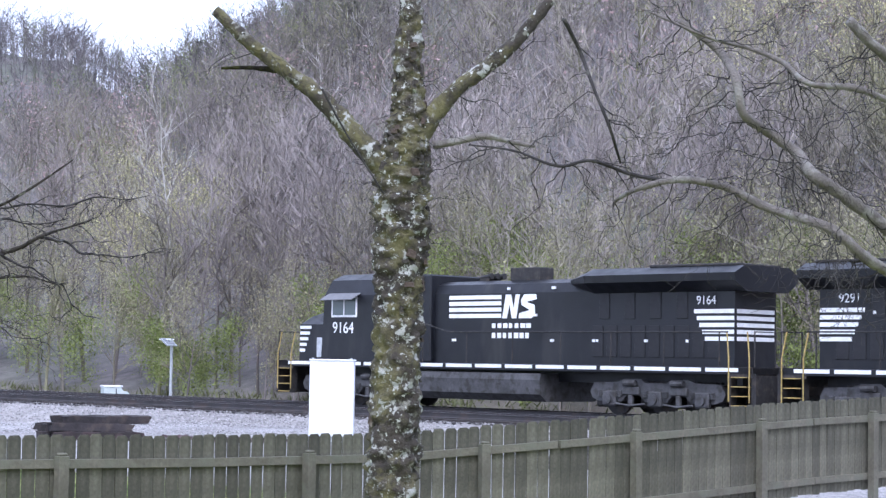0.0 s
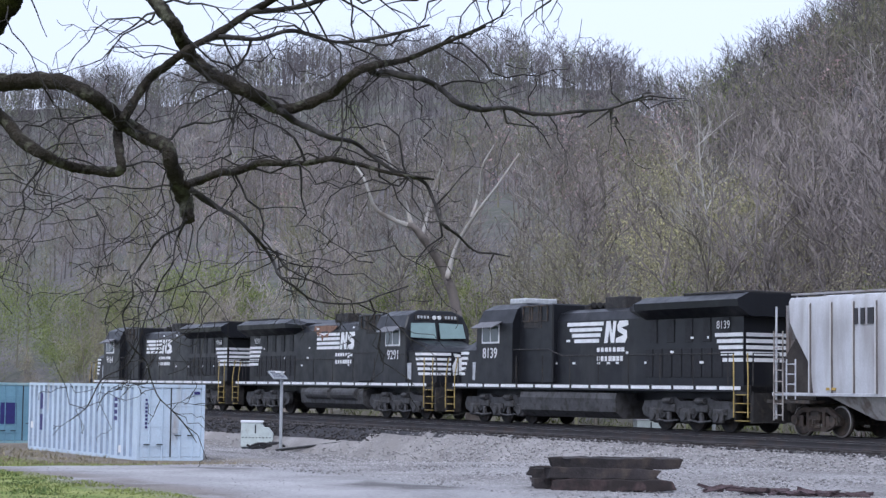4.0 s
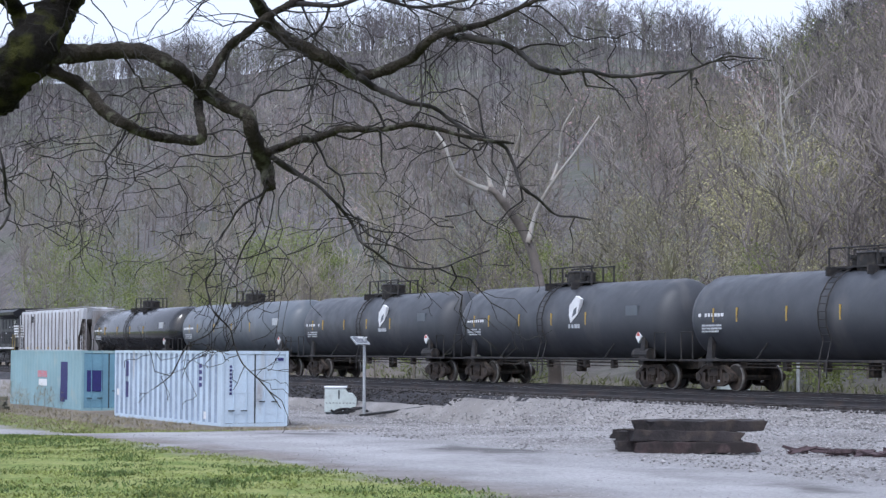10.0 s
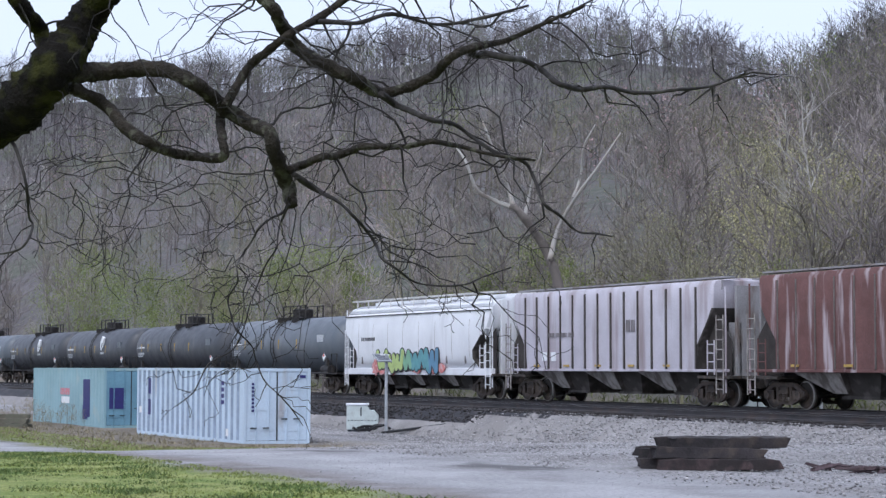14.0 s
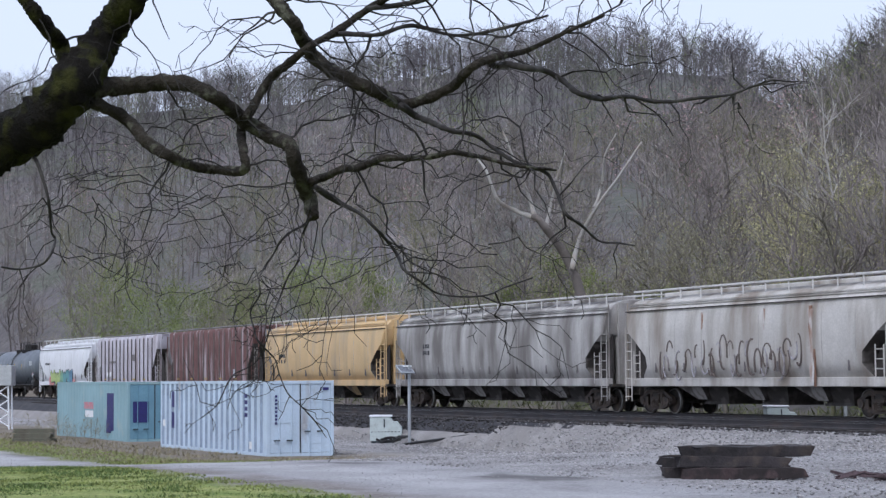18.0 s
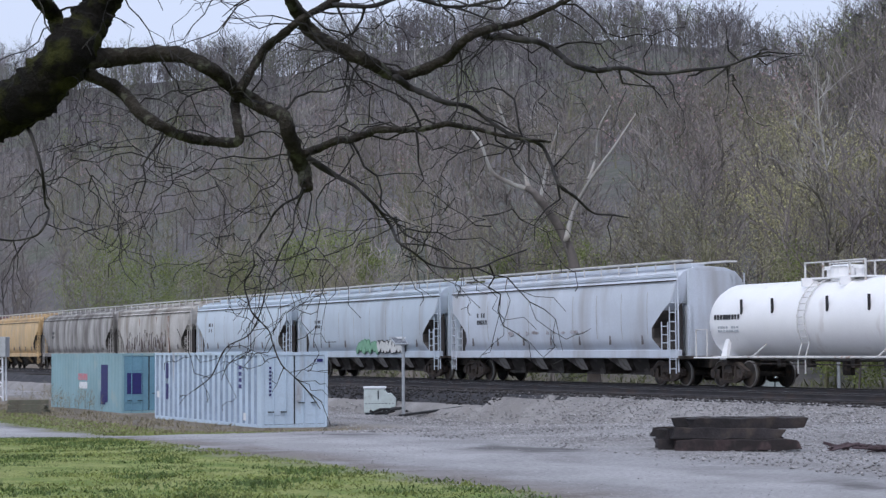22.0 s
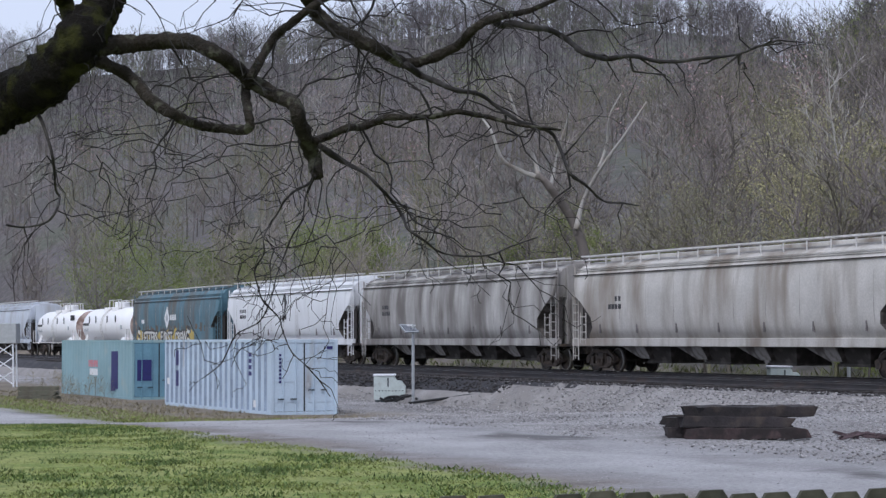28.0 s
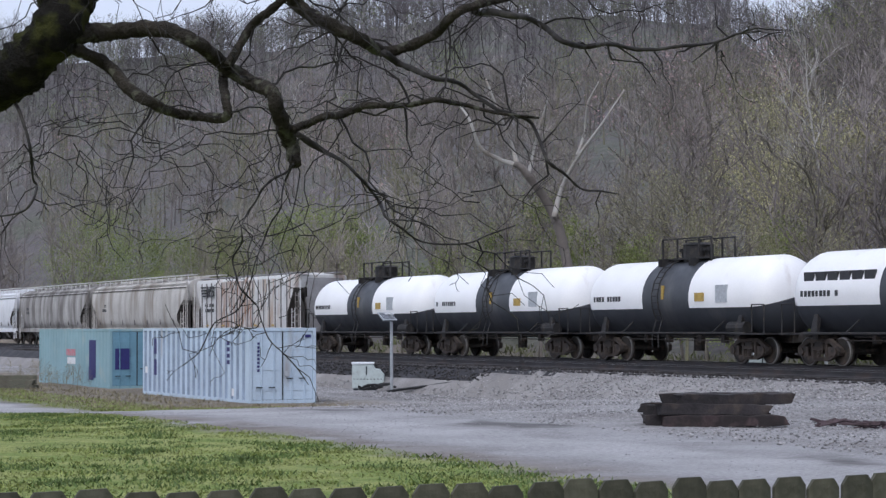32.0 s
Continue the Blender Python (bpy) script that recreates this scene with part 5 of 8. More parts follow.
# ---- ground materials ----
def ground_material():
    """Grass, a worn gravel drive, pale crushed stone and leaf litter by place, with ragged borders."""
    m = bpy.data.materials.new("ground_cover")
    m.use_nodes = True
    n, l = m.node_tree.nodes, m.node_tree.links
    b = n["Principled BSDF"]
    geo = n.new("ShaderNodeNewGeometry")

    def dot(vx, vy):
        d = n.new("ShaderNodeVectorMath")
        d.operation = "DOT_PRODUCT"
        l.new(geo.outputs["Position"], d.inputs[0])
        d.inputs[1].default_value = (vx, vy, 0)
        return d.outputs["Value"]

    def tex(scale, detail=6.0, rough=0.6):
        t = n.new("ShaderNodeTexNoise")
        t.inputs["Scale"].default_value, t.inputs["Detail"].default_value, t.inputs["Roughness"].default_value = scale, detail, rough
        l.new(geo.outputs["Position"], t.inputs["Vector"])
        return t.outputs["Fac"]

    def math_node(op, a, c):
        x = n.new("ShaderNodeMath")
        x.operation = op
        for i, v in enumerate((a, c)):
            if isinstance(v, (int, float)):
                x.inputs[i].default_value = v
            else:
                l.new(v, x.inputs[i])
        return x.outputs[0]

    def span(src, a, c, lo=0.0, hi=1.0):
        r = n.new("ShaderNodeMapRange")
        r.interpolation_type = "SMOOTHSTEP"
        for i, v in ((1, a), (2, c), (3, lo), (4, hi)):
            r.inputs[i].default_value = v
        l.new(src, r.inputs[0])
        return r.outputs[0]

    def mix(fac, a, c, kind="MIX"):
        x = n.new("ShaderNodeMix")
        x.data_type, x.blend_type = "RGBA", kind
        for sock, v in ((x.inputs[0], fac), (x.inputs[6], a), (x.inputs[7], c)):
            if isinstance(v, tuple):
                sock.default_value = (*v, 1)
            elif isinstance(v, (int, float)):
                sock.default_value = v
            else:
                l.new(v, sock)
        return x.outputs[2]

    def speck(col, scale, lo, hi):
        k = span(tex(scale, 5.0, 0.75), 0.33, 0.67, lo, hi)
        c = n.new("ShaderNodeCombineColor")
        for i in range(3):
            l.new(k, c.inputs[i])
        return mix(1.0, col, c.outputs[0], "MULTIPLY")

    s, w = dot(DX, DY), dot(NX, NY)
    wob = math_node("MULTIPLY", math_node("SUBTRACT", tex(0.35), 0.5), 3.2)
    wr = math_node("ADD", w, wob)
    grass = mix(span(tex(0.9, 7.0), 0.4, 0.62), (0.28, 0.305, 0.105), (0.175, 0.228, 0.06))
    grass = speck(grass, 9.0, 0.72, 1.3)
    drive = speck(mix(span(tex(0.45), 0.36, 0.68), (0.365, 0.358, 0.365), (0.272, 0.265, 0.266)), 14.0, 0.78, 1.22)
    # brown earth along the lawn, then a pale worn band between the wheel tracks
    soil = speck(mix(span(tex(0.7), 0.4, 0.62), (0.245, 0.222, 0.208), (0.19, 0.17, 0.155)), 12.0, 0.75, 1.25)
    pale = speck(mix(span(tex(0.5), 0.38, 0.62), (0.42, 0.412, 0.42), (0.345, 0.338, 0.343)), 14.0, 0.8, 1.2)
    wd = math_node("ADD", w, math_node("MULTIPLY", math_node("SUBTRACT", tex(0.25), 0.5), 2.4))
    drive = mix(math_node("MULTIPLY", span(wd, 13.0, 12.0), span(tex(0.4), 0.3, 0.55)), drive, soil)
    drive = mix(math_node("MULTIPLY", span(wd, 12.8, 13.6), span(wd, 15.6, 14.8)), drive, pale)
    stone = speck(mix(span(tex(0.3), 0.38, 0.66), (0.33, 0.32, 0.32), (0.225, 0.215, 0.212)), 11.0, 0.55, 1.45)
    verge = speck(mix(span(tex(0.6), 0.4, 0.6), (0.215, 0.205, 0.13), (0.165, 0.185, 0.085)), 8.0, 0.72, 1.28)
    earth = speck(mix(span(tex(0.5), 0.38, 0.62), (0.225, 0.196, 0.158), (0.165, 0.142, 0.112)), 8.0, 0.72, 1.28)
    verge = mix(span(wr, 18.2, 20.2), verge, earth)
    litter = speck(mix(span(tex(0.06), 0.38, 0.66), (0.138, 0.127, 0.13), (0.116, 0.121, 0.099)), 0.8, 0.75, 1.25)
    col = mix(span(wr, 10.7, 11.7), grass, drive)
    col = mix(span(wr, 16.6, 18.4), col, stone)
    # rutted wheel track in the stone
    rut = math_node("MULTIPLY", span(wr, 15.4, 15.9), span(wr, 17.2, 16.7))
    col = mix(math_node("MULTIPLY", rut, span(tex(0.22), 0.5, 0.62)), col, (0.15, 0.145, 0.145))
    left = math_node("MULTIPLY", span(math_node("ADD", s, wob), 50, 56), span(wr, 15.6, 16.6))
    col = mix(math_node("MULTIPLY", left, span(wr, 28, 25)), col, verge)
    col = mix(span(wr, 43, 46), col, verge)
    col = mix(span(w, 54, 60), col, litter)
    l.new(col, b.inputs["Base Color"])
    b.inputs["Roughness"].default_value = 0.95
    b.inputs["Specular IOR Level"].default_value = 0.2
    bp = n.new("ShaderNodeBump")
    bp.inputs["Strength"].default_value, bp.inputs["Distance"].default_value = 0.8, 0.05
    l.new(tex(13.0, 7.0, 0.7), bp.inputs["Height"])
    l.new(bp.outputs[0], b.inputs["Normal"])
    return m


M_GROUND = ground_material()
M_BALLAST = surf("dark_ballast", (0.036, 0.035, 0.040), 0.95, var=0.35, scale=0.6, fine=9, second=(0.075, 0.069, 0.067), amount=0.36, bump=0.9, bump_scale=14, width=0.1)
M_SHOULDER = surf("pale_shoulder_stone", (0.262, 0.249, 0.242), 0.95, var=0.3, scale=0.6, fine=9, second=(0.24, 0.225, 0.215), amount=0.42, bump=0.9, bump_scale=14, width=0.12)
M_STONE = surf("crushed_limestone", (0.305, 0.294, 0.294), 0.9, var=0.2, scale=2, bump=0.2, island=0.45)
M_STONE_DARK = surf("dark_crushed_stone", (0.05, 0.046, 0.047), 0.9, var=0.2, scale=2, bump=0.2, island=0.5)
M_BLADE = surf("grass_blade", (0.205, 0.24, 0.068), 0.8, var=0.3, scale=0.7, bump=0, island=0.4)
M_WEED = surf("trackside_weed", (0.125, 0.135, 0.06), 0.85, var=0.35, scale=0.4, bump=0, island=0.4)
M_TUFT = surf("dark_tuft_grass", (0.095, 0.14, 0.037), 0.8, var=0.3, scale=0.7, bump=0, island=0.35)
M_DEAD = surf("dry_weed_stem", (0.23, 0.20, 0.13), 0.9, var=0.3, scale=1, bump=0, island=0.4)


# ---- ground ----
def ground_sheet():
    radii = [0.6 * 1.068 ** i for i in range(130)]
    azs = [(-180 + 6 * i) for i in range(26)] + [-24 + 0.75 * i for i in range(96)] + [48 + 6 * i for i in range(22)]
    verts, faces = [(0, 0, 0)], []
    for r in radii:
        for a in azs:
            x, y = r * math.sin(radians(a)), r * math.cos(radians(a))
            z = ground_z(x, y)
            verts.append((x, y, z + 0.05 * noise.noise(Vector((x * 0.4, y * 0.4, 0))) * min(1, r / 15)))
    k = len(azs)
    for i in range(len(radii) - 1):
        for j in range(k):
            p, q = 1 + i * k + j, 1 + i * k + (j + 1) % k
            faces.append((p, p + k, q + k, q))
    for j in range(k):
        faces.append((0, 1 + j, 1 + (j + 1) % k))
    return tagged(mesh_of("ground", verts, faces, M_GROUND, smooth=True), "lawn, gravel drive and crushed stone yard before wooded hills", "ground", kind="structure")


ground_sheet()


def track_bed():
    """The bank of ballast under both tracks."""
    prof = [(29.6, None), (30.6, 0.35), (31.1, 0.54), (31.9, 0.85), (32.4, 1.0), (36.8, 1.0), (37.0, 0.97), (41.1, 1.0), (42.2, 0.6), (44.5, 0.0), (45.5, None)]
    verts, faces = [], []
    ss = [-420 + 8 * i for i in range(52)] + [-4 + 0.8 * i for i in range(240)] + [190 + 10 * i for i in range(52)]
    for s in ss:
        base = -0.82 * step01(36, 63, s)
        for w, k in prof:
            z = base - 0.15 if k is None else base + (0.2 - base) * k
            j = 0.0 if k is None else 0.035
            dw = (33.4 - w) / 3.8 * 2.0 * step01(50, 62, s) if w < 33 else 0.0
            verts.append(plan(s, w + dw + 0.2 * noise.noise(Vector((s * 0.25, w, 1))) * (0 if k == 1.0 else 1), z + j * noise.noise(Vector((s * 0.9, w * 1.3, 5)))))
    k = len(prof)
    for i in range(len(ss) - 1):
        for j in range(k - 1):
            p = i * k + j
            faces.append((p, p + 1, p + 1 + k, p + k))
    ob = mesh_of("track_bed", verts, faces, M_BALLAST, smooth=True)
    ob.data.materials.append(M_SHOULDER)
    for i, f in enumerate(ob.data.polygons):
        s, j = ss[i // (k - 1)], i % (k - 1)
        ragged = 3.5 * noise.noise(Vector((s * 0.5, 3.3, 1.0)))
        if j < 2 or j == 2 and s + ragged < 65 or j == 3 and s + ragged < 60:
            f.material_index = 1
    return tagged(ob, "dark ballast bank carrying two railway tracks", "track bed", kind="structure")


track_bed()


def rails():
    for i, wc in enumerate((NEAR_W, FAR_W)):
        tr = tagged(empty("railway_track", Matrix(), "worn steel rails on dark creosoted ties" if i else "empty nearer track with dull steel rails", "railway track", "parallel tracks"), kind="structure")
        for sg in (-1, 1):
            w = wc + sg * GAUGE / 2
            bm = bmesh.new()
            m = Matrix(((NX, DX, 0, 0), (NY, DY, 0, 0), (0, 0, 1, 0), (0, 0, 0, 1)))
            sec = [(-0.07, 0), (-0.07, 0.02), (-0.012, 0.035), (-0.012, 0.125), (-0.036, 0.135), (-0.036, 0.165), (0.036, 0.165), (0.036, 0.135), (0.012, 0.125), (0.012, 0.035), (0.07, 0.02), (0.07, 0)]
            loft(bm, [[m @ Vector((w + a, s, RAIL_Z - 0.165 + z)) for a, z in sec] for s in (-400, -50, 40, 130, 300, 720)])
            bmesh.ops.recalc_face_normals(bm, faces=bm.faces)
            ob = part("rail", bm, M_RAIL, tr)
            ob.data.materials.append(M_RAIL_TOP)
            for f in ob.data.polygons:
                if f.normal.z > 0.9 and f.center.z > RAIL_Z - 0.01:
                    f.material_index = 1

        def tie(b):
            slab(b, -1.3, 1.3, -0.115, 0.115, -0.19, 0, bevel=0.012)
        me = shared("railway_tie", tie, M_TIE)
        rng = random.Random(i)
        lo, hi = (-8, 142) if i == 0 else (0, 130)
        for k in range(int((hi - lo) / 0.53)):
            o = put("tie", me, tr)
            o.matrix_local = Matrix.Translation(plan(lo + k * 0.53 + rng.uniform(-0.03, 0.03), wc, RAIL_Z - 0.17 + rng.uniform(-0.012, 0.01))) @ pose(0, 0, 0, 0, 0, math.degrees(TH) + rng.uniform(-1, 1))


rails()


# ---- loose stone, grass: one sheet of small pieces each ----
def many(name, verts, faces, material, label, category):
    """A mesh from arrays of corners and triangles."""
    v, f = np.asarray(verts, dtype=np.float32), np.asarray(faces, dtype=np.int32)
    me = bpy.data.meshes.new(name)
    me.vertices.add(len(v))
    me.vertices.foreach_set("co", v.ravel())
    k = f.shape[1]
    me.loops.add(f.size)
    me.loops.foreach_set("vertex_index", f.ravel())
    me.polygons.add(len(f))
    me.polygons.foreach_set("loop_start", np.arange(0, f.size, k, dtype=np.int32))
    me.polygons.foreach_set("loop_total", np.full(len(f), k, dtype=np.int32))
    me.update(calc_edges=True)
    me.validate()
    me.materials.append(material)
    return tagged(new(name, me), label, category, kind="stuff")


RNG = np.random.default_rng(7)
OCT = np.array([(1, 0, 0), (-1, 0, 0), (0, 1, 0), (0, -1, 0), (0, 0, 1), (0, 0, -1)], dtype=float)
OCT_F = np.array([(0, 2, 4), (2, 1, 4), (1, 3, 4), (3, 0, 4), (2, 0, 5), (1, 2, 5), (3, 1, 5), (0, 3, 5)])


def stones(name, places, sizes, material, label, squash=0.6):
    n = len(places)
    v = OCT[None] * RNG.uniform(0.6, 1.25, (n, 6, 1)) + RNG.normal(0, 0.15, (n, 6, 3))
    a = RNG.uniform(0, 6.28, n)
    x, y = v[..., 0] * np.cos(a)[:, None] - v[..., 1] * np.sin(a)[:, None], v[..., 0] * np.sin(a)[:, None] + v[..., 1] * np.cos(a)[:, None]
    v = np.stack([x, y, v[..., 2] * squash], -1) * sizes[:, None, None] + places[:, None, :]
    f = (OCT_F[None] + 6 * np.arange(n)[:, None, None]).reshape(-1, 3)
    return many(name, v.reshape(-1, 3), f, material, label, "gravel")


def scatter(n, s0, s1, w0, w1, lift=0.0):
    s, w = RNG.uniform(s0, s1, n), RNG.uniform(w0, w1, n)
    x, y = s * DX + w * NX, s * DY + w * NY
    return np.array([(a, b, ground_z(a, b) + lift) for a, b in zip(x, y)])


def bed_top(s, w):
    base = -0.82 * step01(36, 63, s)
    w = (w - 33.4 * 0.526 * step01(50, 62, s)) / (1 - 0.526 * step01(50, 62, s))
    return base + (0.2 - base) * lerp_table(((29.6, 0.0), (30.6, 0.35), (31.9, 0.85), (32.4, 1.0)), w)


pl = scatter(30000, 2, 82, 17.0, 31.6, 0.006)
ls, lw = pl[:, 0] * DX + pl[:, 1] * DY, pl[:, 0] * NX + pl[:, 1] * NY
pl = pl[(ls < 52 + RNG.normal(0, 1.5, len(pl))) | (lw > 25 + RNG.normal(0, 0.8, len(pl)))]
stones("loose_gravel", pl, RNG.uniform(0.014, 0.042, len(pl)), M_STONE, "pale grey crushed limestone scattered over the yard")
pl = scatter(5000, 2, 75, 11.8, 17.4, 0.001)
stones("drive_gravel", pl, RNG.uniform(0.006, 0.017, len(pl)), M_STONE, "small loose stones on the worn gravel drive")
ps = RNG.uniform(0, 96, 19000)
pw = RNG.uniform(28.6, 33.2, 19000)
ok = (ps < 62 + RNG.normal(0, 3, 19000)) | (pw < 32.05 + RNG.normal(0, 0.15, 19000))
ps, pw = ps[ok], pw[ok]
pl = np.array([(*plan(a, b).xy, bed_top(a, b) + 0.02) for a, b in zip(ps, pw)])
stones("shoulder_stone", pl, RNG.uniform(0.02, 0.055, len(pl)), M_STONE, "pale angular stone on the shoulder of the track bed")
ps, pw = RNG.uniform(64, 104, 2600), RNG.uniform(32.3, 33.3, 2600)
pl = np.array([(*plan(a, b).xy, bed_top(a, b) + 0.02) for a, b in zip(ps, pw)])
stones("bank_stone", pl, RNG.uniform(0.04, 0.1, len(pl)), M_STONE_DARK, "dark stone on the track bank behind the solar mast")
ps, pw = RNG.uniform(0, 95, 3600), RNG.choice([32.7, 36.7], 3600) + RNG.normal(0, 0.35, 3600)
pl = np.array([(*plan(a, b).xy, 0.23) for a, b in zip(ps, pw)])
stones("track_ballast", pl, RNG.uniform(0.03, 0.08, len(pl)), M_STONE_DARK, "dusty brown ballast stones beside the rails")


def blades(name, places, height, material, label, category, spread=0.05, count=4):
    n = len(places)
    h = RNG.uniform(0.5, 1.0, (n, count)) * np.asarray(height)[:, None]
    base = places[:, None, :] + np.concatenate([RNG.normal(0, spread, (n, count, 2)), np.zeros((n, count, 1))], -1)
    a = RNG.uniform(0, 6.28, (n, count))
    wd = 0.011 + h * 0.11
    side = np.stack([np.cos(a) * wd, np.sin(a) * wd, a * 0], -1)
    tip = base + np.stack([RNG.normal(0, 0.7, (n, count)) * h, RNG.normal(0, 0.7, (n, count)) * h, h], -1)
    v = np.stack([base - side, base + side, tip], 2).reshape(-1, 3)
    return many(name, v, np.arange(len(v)).reshape(-1, 3), material, label, category)


pl = scatter(34000, 6, 60, 1.5, 11.5)
clump = np.array([0.5 + 0.5 * noise.noise(Vector((p[0] * 0.9, p[1] * 0.9, 9))) for p in pl])
keep = clump > RNG.uniform(0.25, 0.75, len(pl))
blades("lawn_grass", pl[keep], 0.025 + 0.045 * clump[keep] ** 2, M_BLADE, "patchy spring lawn grass with darker tufts", "grass", 0.07, 5)
pl = scatter(2100, 6, 60, 1.5, 11.3)
clump = np.array([0.5 + 0.5 * noise.noise(Vector((p[0] * 0.5, p[1] * 0.5, 4))) for p in pl])
pl = pl[clump > RNG.uniform(0.3, 0.7, len(pl))]
blades("dark_tufts", pl, RNG.uniform(0.04, 0.075, len(pl)), M_TUFT, "rounded tufts of darker grass in the lawn", "grass", 0.2, 40)
pl = scatter(1300, 52, 100, 17.0, 22.5)
blades("verge_grass", scatter(2400, 50, 100, 16.2, 19.5), np.full(2400, 0.08), M_BLADE, "thin grass along the edge of the drive", "grass", 0.1, 5)
blades("verge_weeds", pl, np.full(len(pl), 0.13), M_DEAD, "dry brown weeds round the containers", "weeds", 0.1, 4)
pl = scatter(5200, 20, 210, 46, 58)
blades("trackside_weeds", pl, np.full(len(pl), 0.5), M_WEED, "green spring growth beyond the tracks", "weeds", 0.3, 5)


# ---- woods ----
def grow(rng, height, spread, lean=0.06, levels=3, twig=0.02, base_r=None, limbs=11):
    """Segments (start, end, radii) of a leafless tree."""
    segs, tips = [], []
    r0 = base_r or height * 0.011
    p = Vector((0, 0, 0))
    d = Vector((rng.uniform(-lean, lean), rng.uniform(-lean, lean), 1)).normalized()
    steps = 5
    pts = [p.copy()]
    for i in range(steps):
        d = (d + Vector((rng.uniform(-0.09, 0.09), rng.uniform(-0.09, 0.09), 0.05))).normalized()
        q = p + d * height / steps
        segs.append((p.copy(), q.copy(), r0 * (1 - i / steps * 0.9), r0 * (1 - (i + 1) / steps * 0.9)))
        p = q
        pts.append(p.copy())

    def branch(p, d, length, r, level):
        n = 3 if level < levels else 2
        for i in range(n):
            d = (d + Vector((rng.uniform(-0.3, 0.3), rng.uniform(-0.3, 0.3), rng.uniform(-0.08, 0.28)))).normalized()
            q = p + d * length / n
            segs.append((p.copy(), q.copy(), r * (1 - i / n * 0.7), r * (1 - (i + 1) / n * 0.7)))
            if level < levels:
                for _ in range(2 if level > 1 else 1 + (rng.random() < 0.6)):
                    e = (d + Vector((rng.uniform(-0.9, 0.9), rng.uniform(-0.9, 0.9), rng.uniform(-0.2, 0.6)))).normalized()
                    branch(p.lerp(q, rng.random()), e, length * rng.uniform(0.4, 0.65), r * 0.5, level + 1)
            p = q
        tips.append(p.copy())

    for i in range(limbs):
        t = 0.3 + 0.68 * i / limbs
        k = min(steps - 1, int(t * steps))
        at = pts[k].lerp(pts[k + 1], t * steps - k)
        a = rng.uniform(0, 6.28)
        e = Vector((math.cos(a), math.sin(a), rng.uniform(0.35, 1.1))).normalized()
        branch(at, e, spread * (1.15 - 0.6 * t) * rng.uniform(0.7, 1.2), r0 * (1 - 0.75 * t) * 0.55, 1)
    return segs, tips


def sticks(segs, sides, floor=0.0):
    """Prisms round many segments at once; one side gives flat strips."""
    a = np.array([s[0] for s in segs])
    b = np.array([s[1] for s in segs])
    ra, rb = np.array([max(s[2], floor) for s in segs]), np.array([max(s[3], floor) for s in segs])
    d = b - a
    d /= np.linalg.norm(d, axis=1)[:, None] + 1e-9
    ref = np.where(np.abs(d[:, 2:3]) > 0.9, np.array([[1.0, 0, 0]]), np.array([[0, 0, 1.0]]))
    u = np.cross(d, ref)
    u /= np.linalg.norm(u, axis=1)[:, None]
    v = np.cross(d, u)
    if sides == 1:
        k = np.arange(len(segs)) * 2.4
        t = u * np.cos(k)[:, None] + v * np.sin(k)[:, None]
        verts = np.stack([a - t * ra[:, None], a + t * ra[:, None], b + t * rb[:, None], b - t * rb[:, None]], 1)
        return verts.reshape(-1, 3), np.arange(4 * len(segs)).reshape(-1, 4)
    ang = np.arange(sides) * 2 * np.pi / sides
    ring = u[:, None] * np.cos(ang)[None, :, None] + v[:, None] * np.sin(ang)[None, :, None]
    verts = np.concatenate([a[:, None] + ring * ra[:, None, None], b[:, None] + ring * rb[:, None, None]], 1)
    i = np.arange(sides)
    f = np.stack([i, (i + 1) % sides, (i + 1) % sides + sides, i + sides], 1)
    faces = (f[None] + (2 * sides) * np.arange(len(segs))[:, None, None]).reshape(-1, 4)
    return verts.reshape(-1, 3), faces


M_WOODS = surf("bare_hill_twigs", (0.225, 0.2, 0.196), 0.95, var=0.7, scale=0.035, fine=0.16, second=(0.215, 0.21, 0.135), amount=0.43, bump=0, width=0.08, spec=0.1, island=0.12)
M_UPPER = surf("upper_slope_twigs", (0.150, 0.137, 0.145), 0.95, var=0.6, scale=0.03, fine=0.11, second=(0.138, 0.148, 0.105), amount=0.42, bump=0, spec=0.1, island=0.12)
M_RIDGE = surf("ridge_twigs", (0.185, 0.17, 0.172), 0.95, var=0.3, scale=0.05, fine=0.14, bump=0, spec=0.1, island=0.2)
M_PALE_BARK = surf("pale_bark", (0.46, 0.44, 0.42), 0.9, var=0.3, scale=0.6, second=(0.2, 0.18, 0.165), amount=0.42, bump=0, spec=0.1)
M_BUD = surf("spring_buds", (0.33, 0.305, 0.205), 0.9, var=0.25, scale=0.03, fine=0.2, second=(0.29, 0.28, 0.165), amount=0.5, bump=0, spec=0.1, island=0.3)
M_CATKIN = surf("yellow_catkin", (0.40, 0.375, 0.215), 0.9, var=0.3, scale=0.05, fine=0.3, bump=0, spec=0.1, island=0.3)
M_GREENING = surf("young_green_leaf", (0.195, 0.232, 0.08), 0.9, var=0.3, scale=0.03, fine=0.2, bump=0, spec=0.1, island=0.35)
M_REDBUD = surf("reddish_buds", (0.33, 0.24, 0.24), 0.9, var=0.3, scale=0.05, bump=0, spec=0.1, island=0.3)
M_HAZE = surf("swelling_buds", (0.25, 0.215, 0.225), 0.95, var=0.5, scale=0.05, fine=0.25, second=(0.235, 0.24, 0.125), amount=0.46, bump=0, width=0.06, spec=0.1, island=0.2)
M_FIR = surf("dark_needles", (0.035, 0.05, 0.035), 0.95, var=0.3, scale=0.1, bump=0, spec=0.1, island=0.3)


